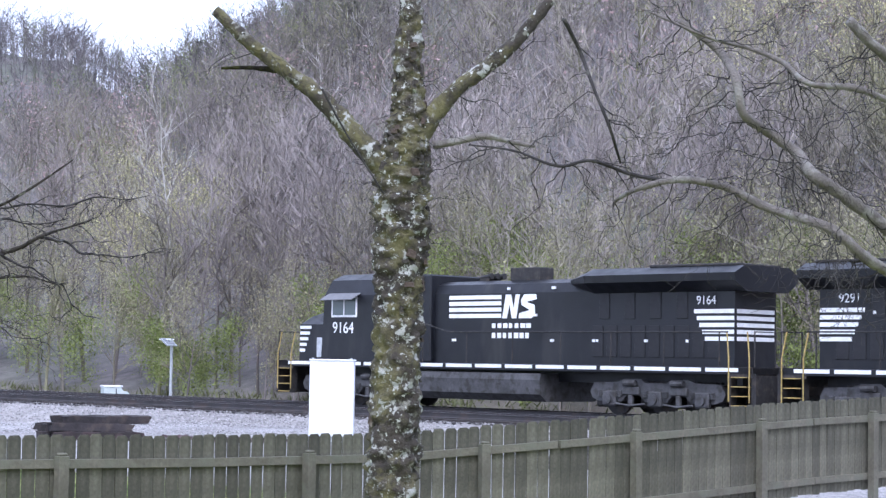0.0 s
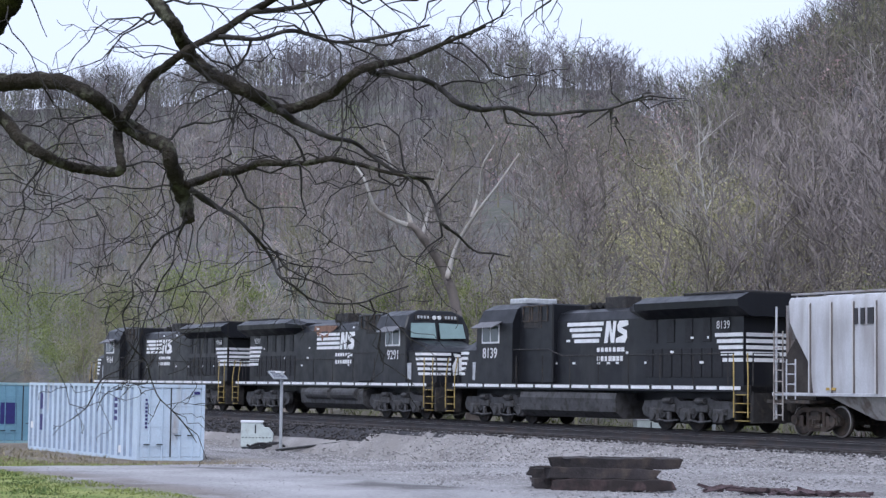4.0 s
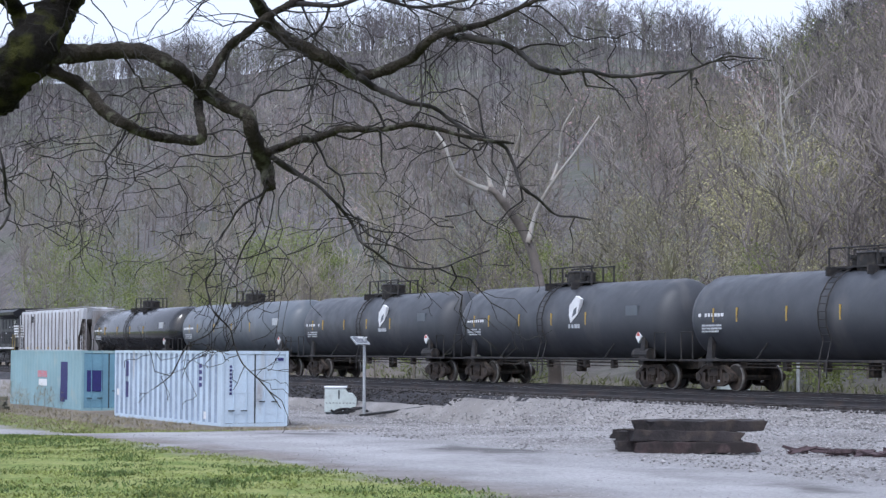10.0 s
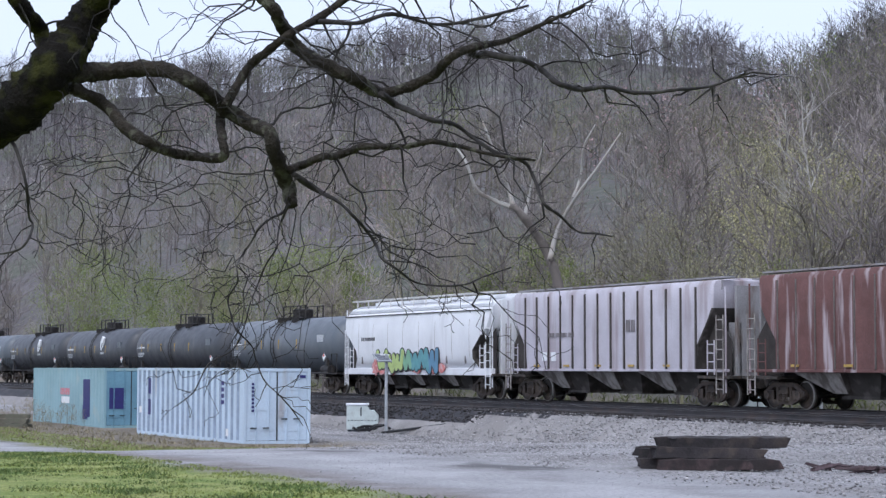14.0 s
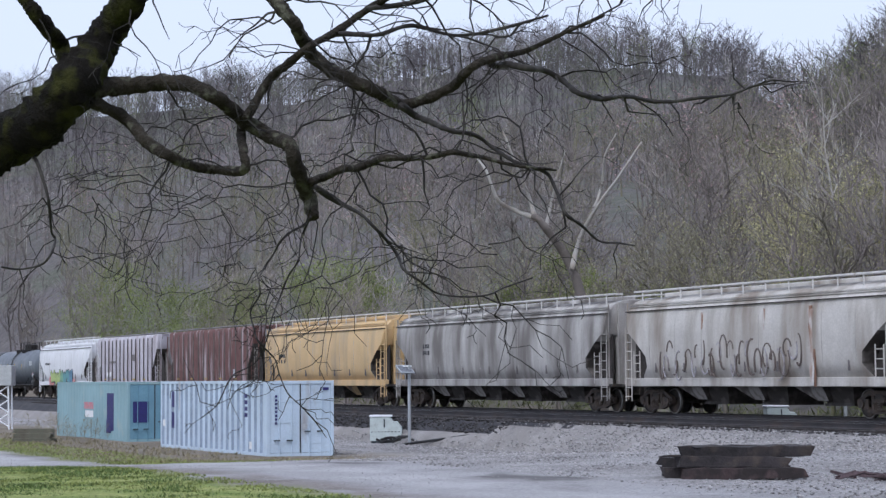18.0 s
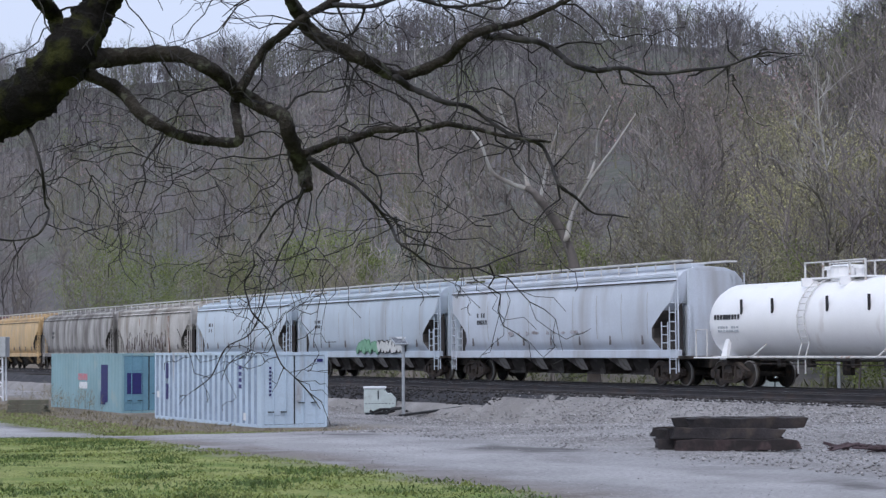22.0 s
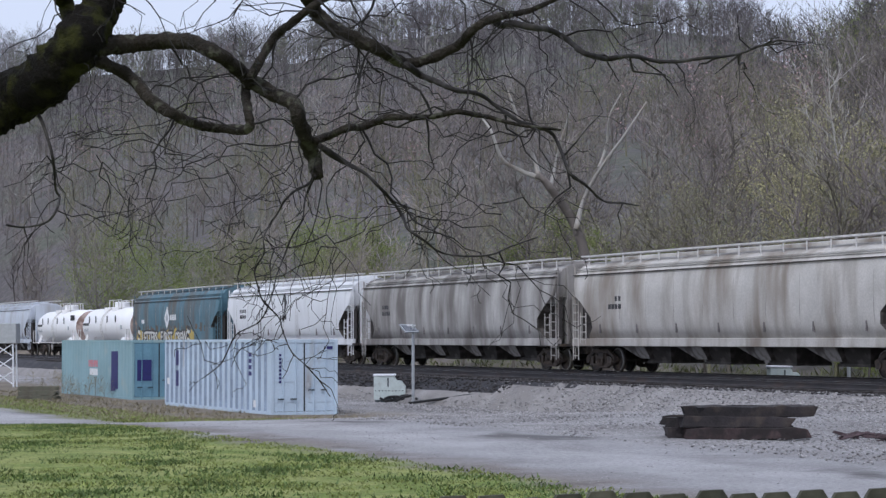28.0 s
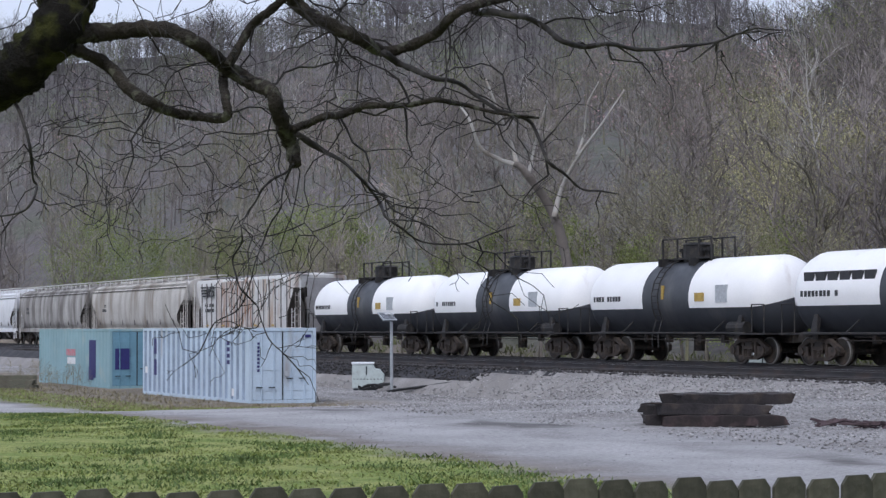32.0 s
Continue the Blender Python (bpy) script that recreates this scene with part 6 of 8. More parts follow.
def variants(seed, n, **kw):
    rng = random.Random(seed)
    out = []
    for _ in range(n):
        segs, tips = grow(rng, 1.0, kw["spread"], 0.06, kw["levels"], base_r=kw["r"], limbs=kw["limbs"])
        thick = [q for q in segs if q[2] > kw["r"] * kw["thin"]]
        fine = [q for q in segs if q[2] <= kw["r"] * kw["thin"]]
        v, f = sticks(thick, 3, kw["floor"])
        v2, f2 = sticks(fine, 1, kw["floor"] * 1.25)
        v, f = np.concatenate([v, v2]), np.concatenate([f, f2 + len(v)])
        out.append((v, f, np.array([tuple(t) for t in tips])))
    return out


def plant(name, spots, kinds, material, label, category="woodland"):
    """Set many trees (x, y, z, height, turn, kind) into one mesh."""
    vs, fs, off = [], [], 0
    for x, y, z, h, a, k in spots:
        v, f, _ = kinds[k]
        c, s = math.cos(a), math.sin(a)
        p = np.stack([(v[:, 0] * c - v[:, 1] * s) * h + x, (v[:, 0] * s + v[:, 1] * c) * h + y, v[:, 2] * h + z - 0.3], 1)
        vs.append(p)
        fs.append(f + off)
        off += len(v)
    return many(name, np.concatenate(vs), np.concatenate(fs), material, label, category)


def leaf_cloud(name, spots, kinds, material, label, per_tip, size, near=0.05):
    vs = []
    for x, y, z, h, a, k in spots:
        tips = kinds[k][2]
        c, s = math.cos(a), math.sin(a)
        p = np.stack([(tips[:, 0] * c - tips[:, 1] * s) * h + x, (tips[:, 0] * s + tips[:, 1] * c) * h + y, tips[:, 2] * h + z - 0.3], 1)
        p = np.repeat(p, per_tip, 0) + RNG.normal(0, near * h, (len(p) * per_tip, 3))
        q = size * RNG.uniform(0.5, 1.3, (len(p), 1, 1))
        tri = RNG.normal(0, 1, (len(p), 3, 3))
        vs.append((p[:, None] + tri * q).reshape(-1, 3))
    v = np.concatenate(vs)
    return many(name, v, np.arange(len(v)).reshape(-1, 3), material, label, "spring foliage")


def wood_spots(n, seed, near, far, low, high, kinds, az0=-16.0, az1=38.0):
    """Places on the hill, evenly by bearing; near and far run from the foot to the ridge."""
    rng = random.Random(seed)
    out = []
    for _ in range(n):
        az = rng.uniform(az0, az1)
        sn = math.sin(radians(az) + TH)
        rb = 54 / max(sn, 0.1)
        rr = max(lerp_table(REACH, az), rb + 120)
        k = near + (far - near) * rng.random() ** 0.8
        r = rb + (rr - rb) * k
        x, y = r * math.sin(radians(az)), r * math.cos(radians(az))
        out.append((x, y, ground_z(x, y), rng.uniform(low, high), rng.uniform(0, 6.28), rng.randrange(kinds)))
    return out


HILL = variants(3, 8, spread=0.36, levels=2, r=0.012, limbs=13, floor=0.0014, thin=0.3)
FOOT = variants(5, 6, spread=0.34, levels=3, r=0.011, limbs=11, floor=0.0011, thin=0.3)
UPPER = variants(23, 8, spread=0.36, levels=2, r=0.012, limbs=9, floor=0.0024, thin=0.3)
HILL_SPOTS = wood_spots(1150, 11, 0.10, 0.55, 7, 12, 8)
UPPER_SPOTS = wood_spots(1850, 19, 0.45, 1.02, 7, 12, 8)
plant("hill_woods", HILL_SPOTS, HILL, M_WOODS, "leafless grey-brown hardwood forest on the lower hills")
plant("upper_woods", UPPER_SPOTS, UPPER, M_UPPER, "darker purplish bare forest on the upper slopes")
plant("ridge_woods", wood_spots(950, 12, 0.9, 1.04, 7, 12, 8), UPPER, M_RIDGE, "thin bare trees along the ridge against the sky")
plant("crest_woods", wood_spots(1100, 43, 0.70, 0.97, 6, 10, 8), UPPER, M_UPPER, "close-set bare trees below the crest of the hill")
plant("ridge_brush", wood_spots(700, 29, 0.84, 1.0, 3, 6, 8), UPPER, M_RIDGE, "low bare brush under the ridge trees")
plant("pale_woods", wood_spots(110, 13, 0.3, 1.0, 7, 11, 8), UPPER, M_PALE_BARK, "pale-barked bare trees standing out on the hill")
FOOT_SPOTS = wood_spots(140, 14, 0.0, 0.12, 8, 14, 6)
plant("foot_woods", FOOT_SPOTS, FOOT, M_WOODS, "bare trees and brush at the foot of the hill")
bud_spots = wood_spots(84, 15, -0.02, 0.05, 5, 10, 6)
plant("budding_trees", bud_spots, FOOT, M_WOODS, "small trees in yellow-green bud beyond the tracks")
BRUSH = [(-17.0 + 2.3 * math.cos(2.4 * k) * (k / 30) ** 0.5, 87.0 + 2.6 * math.sin(2.4 * k) * (k / 30) ** 0.5, -0.7, 0.8 + 0.6 * (k * 7 % 10) / 10, k, k % 8) for k in range(30)]
plant("dry_brush", BRUSH, UPPER, M_DEAD, "brown dead brush beside the teal container", "brush")
# taller budding clumps that stand out of the woods
for az, r, h in ((9.2, 112, 10), (10.4, 118, 12), (11.6, 110, 11), (12.6, 105, 10), (13.5, 112, 9), (30.5, 92, 12), (32.2, 88, 13), (34.0, 86, 12), (35.5, 84, 11)):
    x, y = r * math.sin(radians(az)), r * math.cos(radians(az))
    bud_spots.append((x, y, ground_z(x, y), h, az, int(r) % 6))
leaf_cloud("bud_haze", bud_spots, FOOT, M_BUD, "yellow-green buds on the trackside trees", 13, 0.028, 0.05)
g = wood_spots(70, 16, -0.02, 0.05, 3, 7, 6)
for az, r, h in ((-10.8, 215, 11), (-10.0, 205, 13), (-9.2, 200, 12), (-8.2, 192, 10), (-7.0, 184, 9), (-5.6, 175, 8), (-4.2, 165, 9), (-3.3, 158, 10), (-2.4, 156, 8), (1.6, 130, 7), (2.8, 127, 8), (4.4, 122, 7)):
    x, y = r * math.sin(radians(az)), r * math.cos(radians(az))
    g.append((x, y, ground_z(x, y), h, az, int(r) % 6))
leaf_cloud("green_clumps", g[70:], FOOT, M_GREENING, "bright young green crowns at the hill foot", 14, 0.05, 0.06)
leaf_cloud("yellow_clumps", bud_spots[84:93], FOOT, M_CATKIN, "dense yellowish budding crowns behind the train", 22, 0.04, 0.06)
leaf_cloud("young_leaves", g, FOOT, M_GREENING, "fresh green leaves low at the hill foot", 10, 0.042, 0.06)
leaf_cloud("hill_leaves", wood_spots(120, 17, 0.25, 1.02, 8, 13, 7), HILL, M_GREENING, "scattered greening trees on the hillside", 10, 0.06, 0.05)
leaf_cloud("red_buds", wood_spots(60, 18, 0.1, 0.7, 9, 14, 7), HILL, M_REDBUD, "reddish budding tree crowns on the hillside", 6, 0.08, 0.05)

leaf_cloud("hill_buds", HILL_SPOTS, HILL, M_HAZE, "brownish swelling buds over the lower forest", 3, 0.045, 0.06)
leaf_cloud("slope_buds", UPPER_SPOTS, UPPER, M_HAZE, "dull purplish and olive buds over the upper forest", 1, 0.055, 0.05)


def slope_tree(az, into, top, spread, seed, material, label):
    """One bare tree that stands out at the foot of the slope: stem and limbs, and fine twigs."""
    r = 54 / math.sin(radians(az) + TH) + into
    x, y = r * math.sin(radians(az)), r * math.cos(radians(az))
    z = ground_z(x, y) - 0.3
    h = top - z
    t = empty("slope_tree", pose(x, y, z), label, "tree")
    segs, _ = grow(random.Random(seed), h, spread * h, 0.05, 3, base_r=0.15, limbs=12)
    for name, kept, sides, floor in (("stem", [q for q in segs if q[2] > 0.03], 5, 0.02), ("twig_spray", [q for q in segs if q[2] <= 0.03], 3, 0.011)):
        ob = twig_part(name, kept, material, t, floor)
        if name == "stem":
            del ob["kind"]


SLOPE_TREES = ((11.5, 14, 17.0, 0.26, 3, "pale", "tall forked tree with pale grey bark"), (8.7, 10, 14.5, 0.3, 8, "dark", "dark bare tree with slanting limbs behind budding brush"), (6.9, 12, 10.5, 0.34, 12, "dark", "low dark bare tree with spreading limbs"), (13.4, 9, 13.5, 0.3, 21, "dark", "bare brown tree at the foot of the slope"))


def firs():
    rng = random.Random(4)
    vs = []
    for az, k, n in ((12.3, 1.0, 3), (13.0, 1.0, 4), (13.8, 0.98, 3), (11.8, 1.0, 2)):
        for _ in range(n):
            a = az + rng.uniform(-0.3, 0.3)
            r = lerp_table(REACH, a) * k
            x, y = r * math.sin(radians(a)), r * math.cos(radians(a))
            z, h = ground_z(x, y), rng.uniform(4, 7)
            for _ in range(260):
                t = rng.random() ** 0.7
                rad = (1 - t) * 1.7 + 0.2
                b = rng.uniform(0, 6.28)
                c = np.array([x + math.cos(b) * rad * rng.random(), y + math.sin(b) * rad * rng.random(), z + 1 + t * h])
                vs.append(c + RNG.normal(0, 0.35, (3, 3)))
    v = np.concatenate(vs)
    many("ridge_firs", v, np.arange(len(v)).reshape(-1, 3), M_FIR, "dark evergreens on the ridge above the gap", "evergreens")


firs()


# ---- shipping containers ----
M_NAVY = surf("navy_paint_patch", (0.02, 0.02, 0.13), 0.6, var=0.15, scale=4, bump=0)
M_PINK = surf("pink_paint_spot", (0.55, 0.2, 0.24), 0.7, var=0.2, scale=6, second=(0.25, 0.4, 0.43), amount=0.42, bump=0)
M_SEAL = surf("dark_door_seal", (0.03, 0.04, 0.05), 0.8, var=0.2, bump=0)
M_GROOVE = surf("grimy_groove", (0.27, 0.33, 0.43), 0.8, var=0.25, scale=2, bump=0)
M_CONT_DARK = surf("container_blue_door", (0.15, 0.29, 0.38), 0.6, var=0.15, scale=1, bump=0.05)


def container(x, y, z, paint, label, door_paint, waves=24, plain=False):
    """A forty-foot box; its door end looks along -y, its long side along -x."""
    c = empty("shipping_container", pose(x, y, z, 0, 0, math.degrees(TH)), label, "container", "containers by the track")
    W, L, H = 2.44, 12.19, 2.59
    # frame: posts, rails
    for px in (0.0, W - 0.12):
        for py in (0.0, L - 0.14):
            bm = bmesh.new()
            slab(bm, px, px + 0.12, py, py + 0.14, 0, H, bevel=0.01)
            part("corner_post", bm, paint, c)
        for z0, z1 in ((0.0, 0.14), (H - 0.1, H)):
            bm = bmesh.new()
            slab(bm, px + 0.01, px + 0.11, 0.14, L - 0.14, z0, z1)
            part("side_rail", bm, paint, c)
    for py in (0.0, L - 0.1):
        for z0, z1 in ((0.0, 0.14), (H - 0.11, H)):
            bm = bmesh.new()
            slab(bm, 0.12, W - 0.12, py + 0.01, py + 0.09, z0, z1)
            part("end_rail", bm, paint, c)

    def wall(px, sgn):
        """Corrugated sheet along y, in trapezoid waves."""
        bm = bmesh.new()
        deep = 0.012 if plain else 0.075
        step = (L - 0.28) / waves
        pts = []
        for i in range(waves):
            y0 = 0.14 + i * step
            pts += [(0, y0), (0, y0 + step * 0.42), (deep, y0 + step * 0.54), (deep, y0 + step * 0.88)]
        pts.append((0, L - 0.14))
        loft(bm, [[(px + sgn * d, yy, zz) for d, yy in pts] for zz in (0.13, H - 0.09)], close=False)
        # one flank of each wave is darker: groove shade put into the colour
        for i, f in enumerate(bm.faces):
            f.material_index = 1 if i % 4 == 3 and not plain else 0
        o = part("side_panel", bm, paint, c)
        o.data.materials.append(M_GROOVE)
        return o
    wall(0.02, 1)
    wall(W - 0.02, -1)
    bm = bmesh.new()
    slab(bm, 0.02, W - 0.02, 0.05, L - 0.05, H - 0.06, H - 0.02)
    part("roof_panel", bm, paint, c)
    bm = bmesh.new()
    slab(bm, 0.1, W - 0.1, L - 0.08, L - 0.04, 0.1, H - 0.1)
    part("end_panel", bm, paint, c)
    bm = bmesh.new()
    slab(bm, 0.05, W - 0.05, 0.1, L - 0.05, 0.1, 0.14)
    part("floor", bm, M_SEAL, c)
    # two doors with lock rods, hinges and handles
    for k, (x0, x1) in enumerate(((0.13, W / 2 - 0.012), (W / 2 + 0.012, W - 0.13))):
        bm = bmesh.new()
        slab(bm, x0, x1, 0.035, 0.085, 0.15, H - 0.12, bevel=0.008)
        d = part("door", bm, door_paint, c)
        for zz in (0.55, 1.25, 1.95):
            bm = bmesh.new()
            slab(bm, x0 + 0.12, x1 - 0.12, 0.022, 0.034, zz - 0.1, zz + 0.1, bevel=0.004)
            part("pressed_panel", bm, door_paint, d)
        for q in (0.3, 0.72):
            xr = x0 + (x1 - x0) * q
            bm = bmesh.new()
            rod(bm, (xr, 0.0, 0.06), (xr, 0.0, H - 0.05), 0.02, n=6)
            part("lock_rod", bm, door_paint, d)
            bm = bmesh.new()
            slab(bm, xr - 0.2, xr + 0.02, -0.03, -0.005, 0.55 + 0.3 * k, 0.59 + 0.3 * k)
            part("lock_handle", bm, M_SEAL, d)
        bm = bmesh.new()
        slab(bm, (x1 if k == 0 else x0) - 0.012, (x1 if k == 0 else x0) + 0.012, 0.02, 0.03, 0.15, H - 0.12)
        part("door_seal", bm, M_SEAL, d)
    return c


def end_patch(c, x0, x1, z0, z1, m, name="paint_patch", y=0.02):
    bm = bmesh.new()
    slab(bm, x0, x1, y - 0.008, y, z0, z1)
    return part(name, bm, m, c)


def flank_patch(c, y0, y1, z0, z1, m, name="paint_patch", x=0.018):
    bm = bmesh.new()
    slab(bm, x - 0.006, x, y0, y1, z0, z1)
    return part(name, bm, m, c)


box1 = container(-6.2, 66.0, -0.84, M_CONT, "pale blue corrugated shipping container with closed doors", M_CONT, 20)
for i in range(8):
    end_patch(box1, 0.30, 0.38, 2.02 - i * 0.13, 2.10 - i * 0.13, M_NAVY, "lettering", 0.012)
end_patch(box1, 1.95, 2.25, 2.26, 2.36, M_NAVY, "lettering", 0.012)
end_patch(box1, 1.28, 1.46, 0.95, 1.12, M_PLACARD, "sticker", 0.012)
for i, (a, h) in enumerate(((10.6, 2.1), (10.6, 1.3))):
    flank_patch(box1, a - 0.16, a + 0.16, h - 0.5, h + 0.1, M_NAVY, "lettering")
for i in range(4):
    flank_patch(box1, 2.0, 2.3, 2.0 - i * 0.22, 2.14 - i * 0.22, M_NAVY, "lettering")
flank_patch(box1, 1.55, 1.8, 0.25, 0.5, M_STRIPE, "sticker")
flank_patch(box1, 11.6, 11.9, 0.85, 1.1, M_STRIPE, "sticker")
box2 = container(-13.8, 83.5, -0.86, M_TEAL, "flat-sided teal shipping container with navy paint patches", M_CONT_DARK, 24, True)
flank_patch(box2, 2.2, 3.3, 0.45, 2.1, M_NAVY)
flank_patch(box2, 2.6, 3.35, 0.35, 0.95, M_NAVY, x=0.011)
flank_patch(box2, 5.6, 7.0, 1.0, 1.3, M_STRIPE, "sticker")
flank_patch(box2, 5.6, 7.2, 1.38, 1.68, M_PINK)
end_patch(box2, 0.25, 0.95, 0.85, 1.75, M_NAVY)
end_patch(box2, 1.5, 2.0, 1.4, 1.75, M_CONT, "paint_patch")


# ---- trackside signal things ----
M_GALV = surf("galvanised_steel", (0.42, 0.44, 0.46), 0.5, metal=0.4, var=0.15, scale=4, bump=0.05)
M_CABINET = surf("pale_green_cabinet", (0.50, 0.56, 0.55), 0.5, var=0.1, scale=3, second=(0.35, 0.37, 0.36), amount=0.33, bump=0.03)
M_PANEL = surf("solar_glass", (0.13, 0.14, 0.16), 0.3, var=0.1, scale=6, bump=0)
M_HOSE = surf("black_rubber", (0.015, 0.015, 0.016), 0.7, var=0.2, bump=0.1)


def solar_mast(s, w, z, h, label, flip=1):
    t = empty("solar_mast", Matrix.Translation(plan(s, w, z)) @ pose(0, 0, 0, 0, 0, 0), label, "solar mast", "solar masts by the tracks")
    bm = bmesh.new()
    rod(bm, (0, 0, -0.1), (0, 0, h), 0.065, n=10)
    part("pole", bm, M_GALV, t)
    tilt = pose(-0.28 * flip, 0, h - 0.02) @ pose(0, 0, 0, 0, 0, 38 * flip) @ pose(0, 0, 0, 36)
    bm = bmesh.new()
    slab(bm, -0.30, 0.30, -0.46, 0.0, -0.015, 0.015, m=tilt)
    p = part("solar_panel", bm, M_PANEL, t)
    for x0, x1, y0, y1 in ((-0.33, 0.33, -0.03, 0.02), (-0.33, 0.33, -0.49, -0.44), (-0.33, -0.29, -0.44, -0.03), (0.29, 0.33, -0.44, -0.03)):
        bm = bmesh.new()
        slab(bm, x0, x1, y0, y1, -0.025, 0.03, m=tilt)
        part("frame_bar", bm, M_GALV, p)
    bm = bmesh.new()
    slab(bm, -0.55, 0.1, -0.04, 0.04, h - 0.06, h)
    part("bracket", bm, M_STRIPE, t)
    return t


solar_mast(70.3, 31.5, -0.82, 3.14, "steel mast with tilted solar panel beside the bank")
solar_mast(59.6, 44.5, -0.7, 3.5, "thin solar mast beyond the tracks")


def cabinet(s, w, z, label, k=1.0, turn=0.0):
    t = empty("lubricator_cabinet", Matrix.Translation(plan(s, w, z)) @ pose(0, 0, 0, 0, 0, turn) @ Matrix.Scale(k, 4), label, "cabinet", "cabinets by the tracks")
    bm = bmesh.new()
    prof = [(-0.55, 0.1), (0.68, 0.1), (0.68, 0.62), (0.5, 0.84), (0.34, 0.84), (0.22, 1.02), (-0.55, 1.02)]
    loft(bm, [[(x, -0.42, zz) for x, zz in prof], [(x, 0.42, zz) for x, zz in prof]])
    bmesh.ops.recalc_face_normals(bm, faces=bm.faces)
    bmesh.ops.bevel(bm, geom=list(bm.edges), offset=0.02, segments=1, affect="EDGES")
    part("housing", bm, M_CABINET, t)
    bm = bmesh.new()
    slab(bm, -0.58, 0.30, -0.45, 0.45, 1.02, 1.10, bevel=0.02)
    part("lid", bm, M_WHITE, t)
    bm = bmesh.new()
    for i in range(9):
        slab(bm, -0.5 + i * 0.13, -0.44 + i * 0.13, -0.432, -0.415, 0.44, 0.47)
    part("vent", bm, M_SEAL, t)
    bm = bmesh.new()
    slab(bm, -0.5, 0.62, -0.38, 0.38, 0.0, 0.1)
    part("skid", bm, M_SEAL, t)
    bm = bmesh.new()
    slab(bm, -0.02, 0.03, -0.44, -0.42, 0.62, 0.95)
    part("latch", bm, M_SEAL, t)
    return t


cabinet(73.0, 31.6, -0.82, "pale green lubricator cabinet with white lid", 1.05)
cabinet(62.4, 43.5, -0.4, "white cabinet beyond the far track", 1.0)


def hose_heap(s, w, z):
    rng = random.Random(3)
    heap = empty("hose_heap", Matrix.Translation(plan(s, w, z)), "tangled black rubber hoses lying by the mast", "hose")
    for i in range(9):
        a = Vector((rng.uniform(-1.4, 1.6), rng.uniform(-0.4, 0.3), 0.1))
        bm = bmesh.new()
        run(bm, [a + Vector((0.24 * k, rng.uniform(-0.12, 0.12), rng.uniform(0, 0.22))) for k in range(5)], 0.05, 6)
        part("hose", bm, M_HOSE, heap)


hose_heap(71.2, 31.2, -0.82)
bm = bmesh.new()
run(bm, [plan(70.5, 31.4, -0.78), plan(66, 32.4, -0.3), plan(60, 33.3, 0.24)], 0.05, 6)
tagged(part("cable_conduit", bm, M_HOSE), "black conduit running up the track bank", "conduit")


# ---- stacked ties, broken ties, white box, stone pile ----
M_OLD_TIE = surf("weathered_stack_tie", (0.024, 0.0205, 0.022), 0.9, var=0.5, scale=2.0, fine=30, second=(0.058, 0.046, 0.04), amount=0.38, streak=1.0, bump=0.9, bump_scale=14, tint_obj=0.3)
M_POST = surf("weathered_post", (0.12, 0.112, 0.085), 0.9, var=0.3, scale=2, fine=24, second=(0.12, 0.12, 0.09), amount=0.45, bump=0.6, bump_scale=18)
M_SPLINTER = surf("splintered_red_wood", (0.08, 0.056, 0.062), 0.95, var=0.45, scale=3.0, second=(0.045, 0.032, 0.032), amount=0.42, bump=0.8, bump_scale=12, tint_obj=0.3)
M_RED_TIE = surf("rotten_tie_wood", (0.062, 0.042, 0.043), 0.95, var=0.45, scale=2.5, second=(0.026, 0.021, 0.021), amount=0.52, bump=0.8, bump_scale=10)


def tie_log(length, seed, material, m, label, slim=1.0):
    rng = random.Random(seed)
    bm = bmesh.new()
    rings = []
    n = 12
    rag = 1.0 if slim < 1 else 0.6
    for i in range(n):
        x = -length / 2 + length * i / (n - 1)
        a, b = slim * (0.122 + rag * rng.uniform(-0.022, 0.02)), slim * (0.1 + rag * rng.uniform(-0.022, 0.018))
        dz = slim * rag * rng.uniform(-0.016, 0.016)
        if i in (0, n - 1):
            a, b = a * rng.uniform(0.8, 0.97), b * rng.uniform(0.75, 0.97)
        rings.append([(x + (rng.uniform(-0.09, 0.09) if i in (0, n - 1) else 0), sy * a * q, sz * b + dz) for sy, sz, q in ((-1, -1, 0.95), (1, -1, 0.95), (1.0, -0.86, 1), (1.0, 0.86, 1), (1, 1, 0.93), (-1, 1, 0.93), (-1, 0.86, 1), (-1, -0.86, 1))])
    loft(bm, rings)
    bmesh.ops.recalc_face_normals(bm, faces=bm.faces)
    ob = part("railway_tie", bm, material)
    ob.matrix_world = m
    return tagged(ob, label, "railway tie", "stack of old ties")


rng = random.Random(21)
for row, (z, ys, xs) in enumerate(((0.105, (0.0, 0.3, 0.6, 0.9), 0.2), (0.295, (0.04, 0.34, 0.64), 0.0), (0.485, (0.12, 0.42), 0.4))):
    for j, yy in enumerate(ys):
        dx = xs + rng.uniform(-0.12, 0.12) - (0.3 if j else 0)
        tie_log(2.12 if row == 0 else 2.0, row * 10 + j, M_RED_TIE if row == 0 and j < 1 else M_OLD_TIE, pose(4.98 + dx * 0.95, 34.2 + yy, z, rng.uniform(-5, 5), rng.uniform(-0.8, 0.8), rng.uniform(-3, 3)), "rotten reddish railway tie at the bottom of the stack" if row == 0 and j < 1 else "old creosoted railway tie in a stack on the gravel")
rng = random.Random(22)
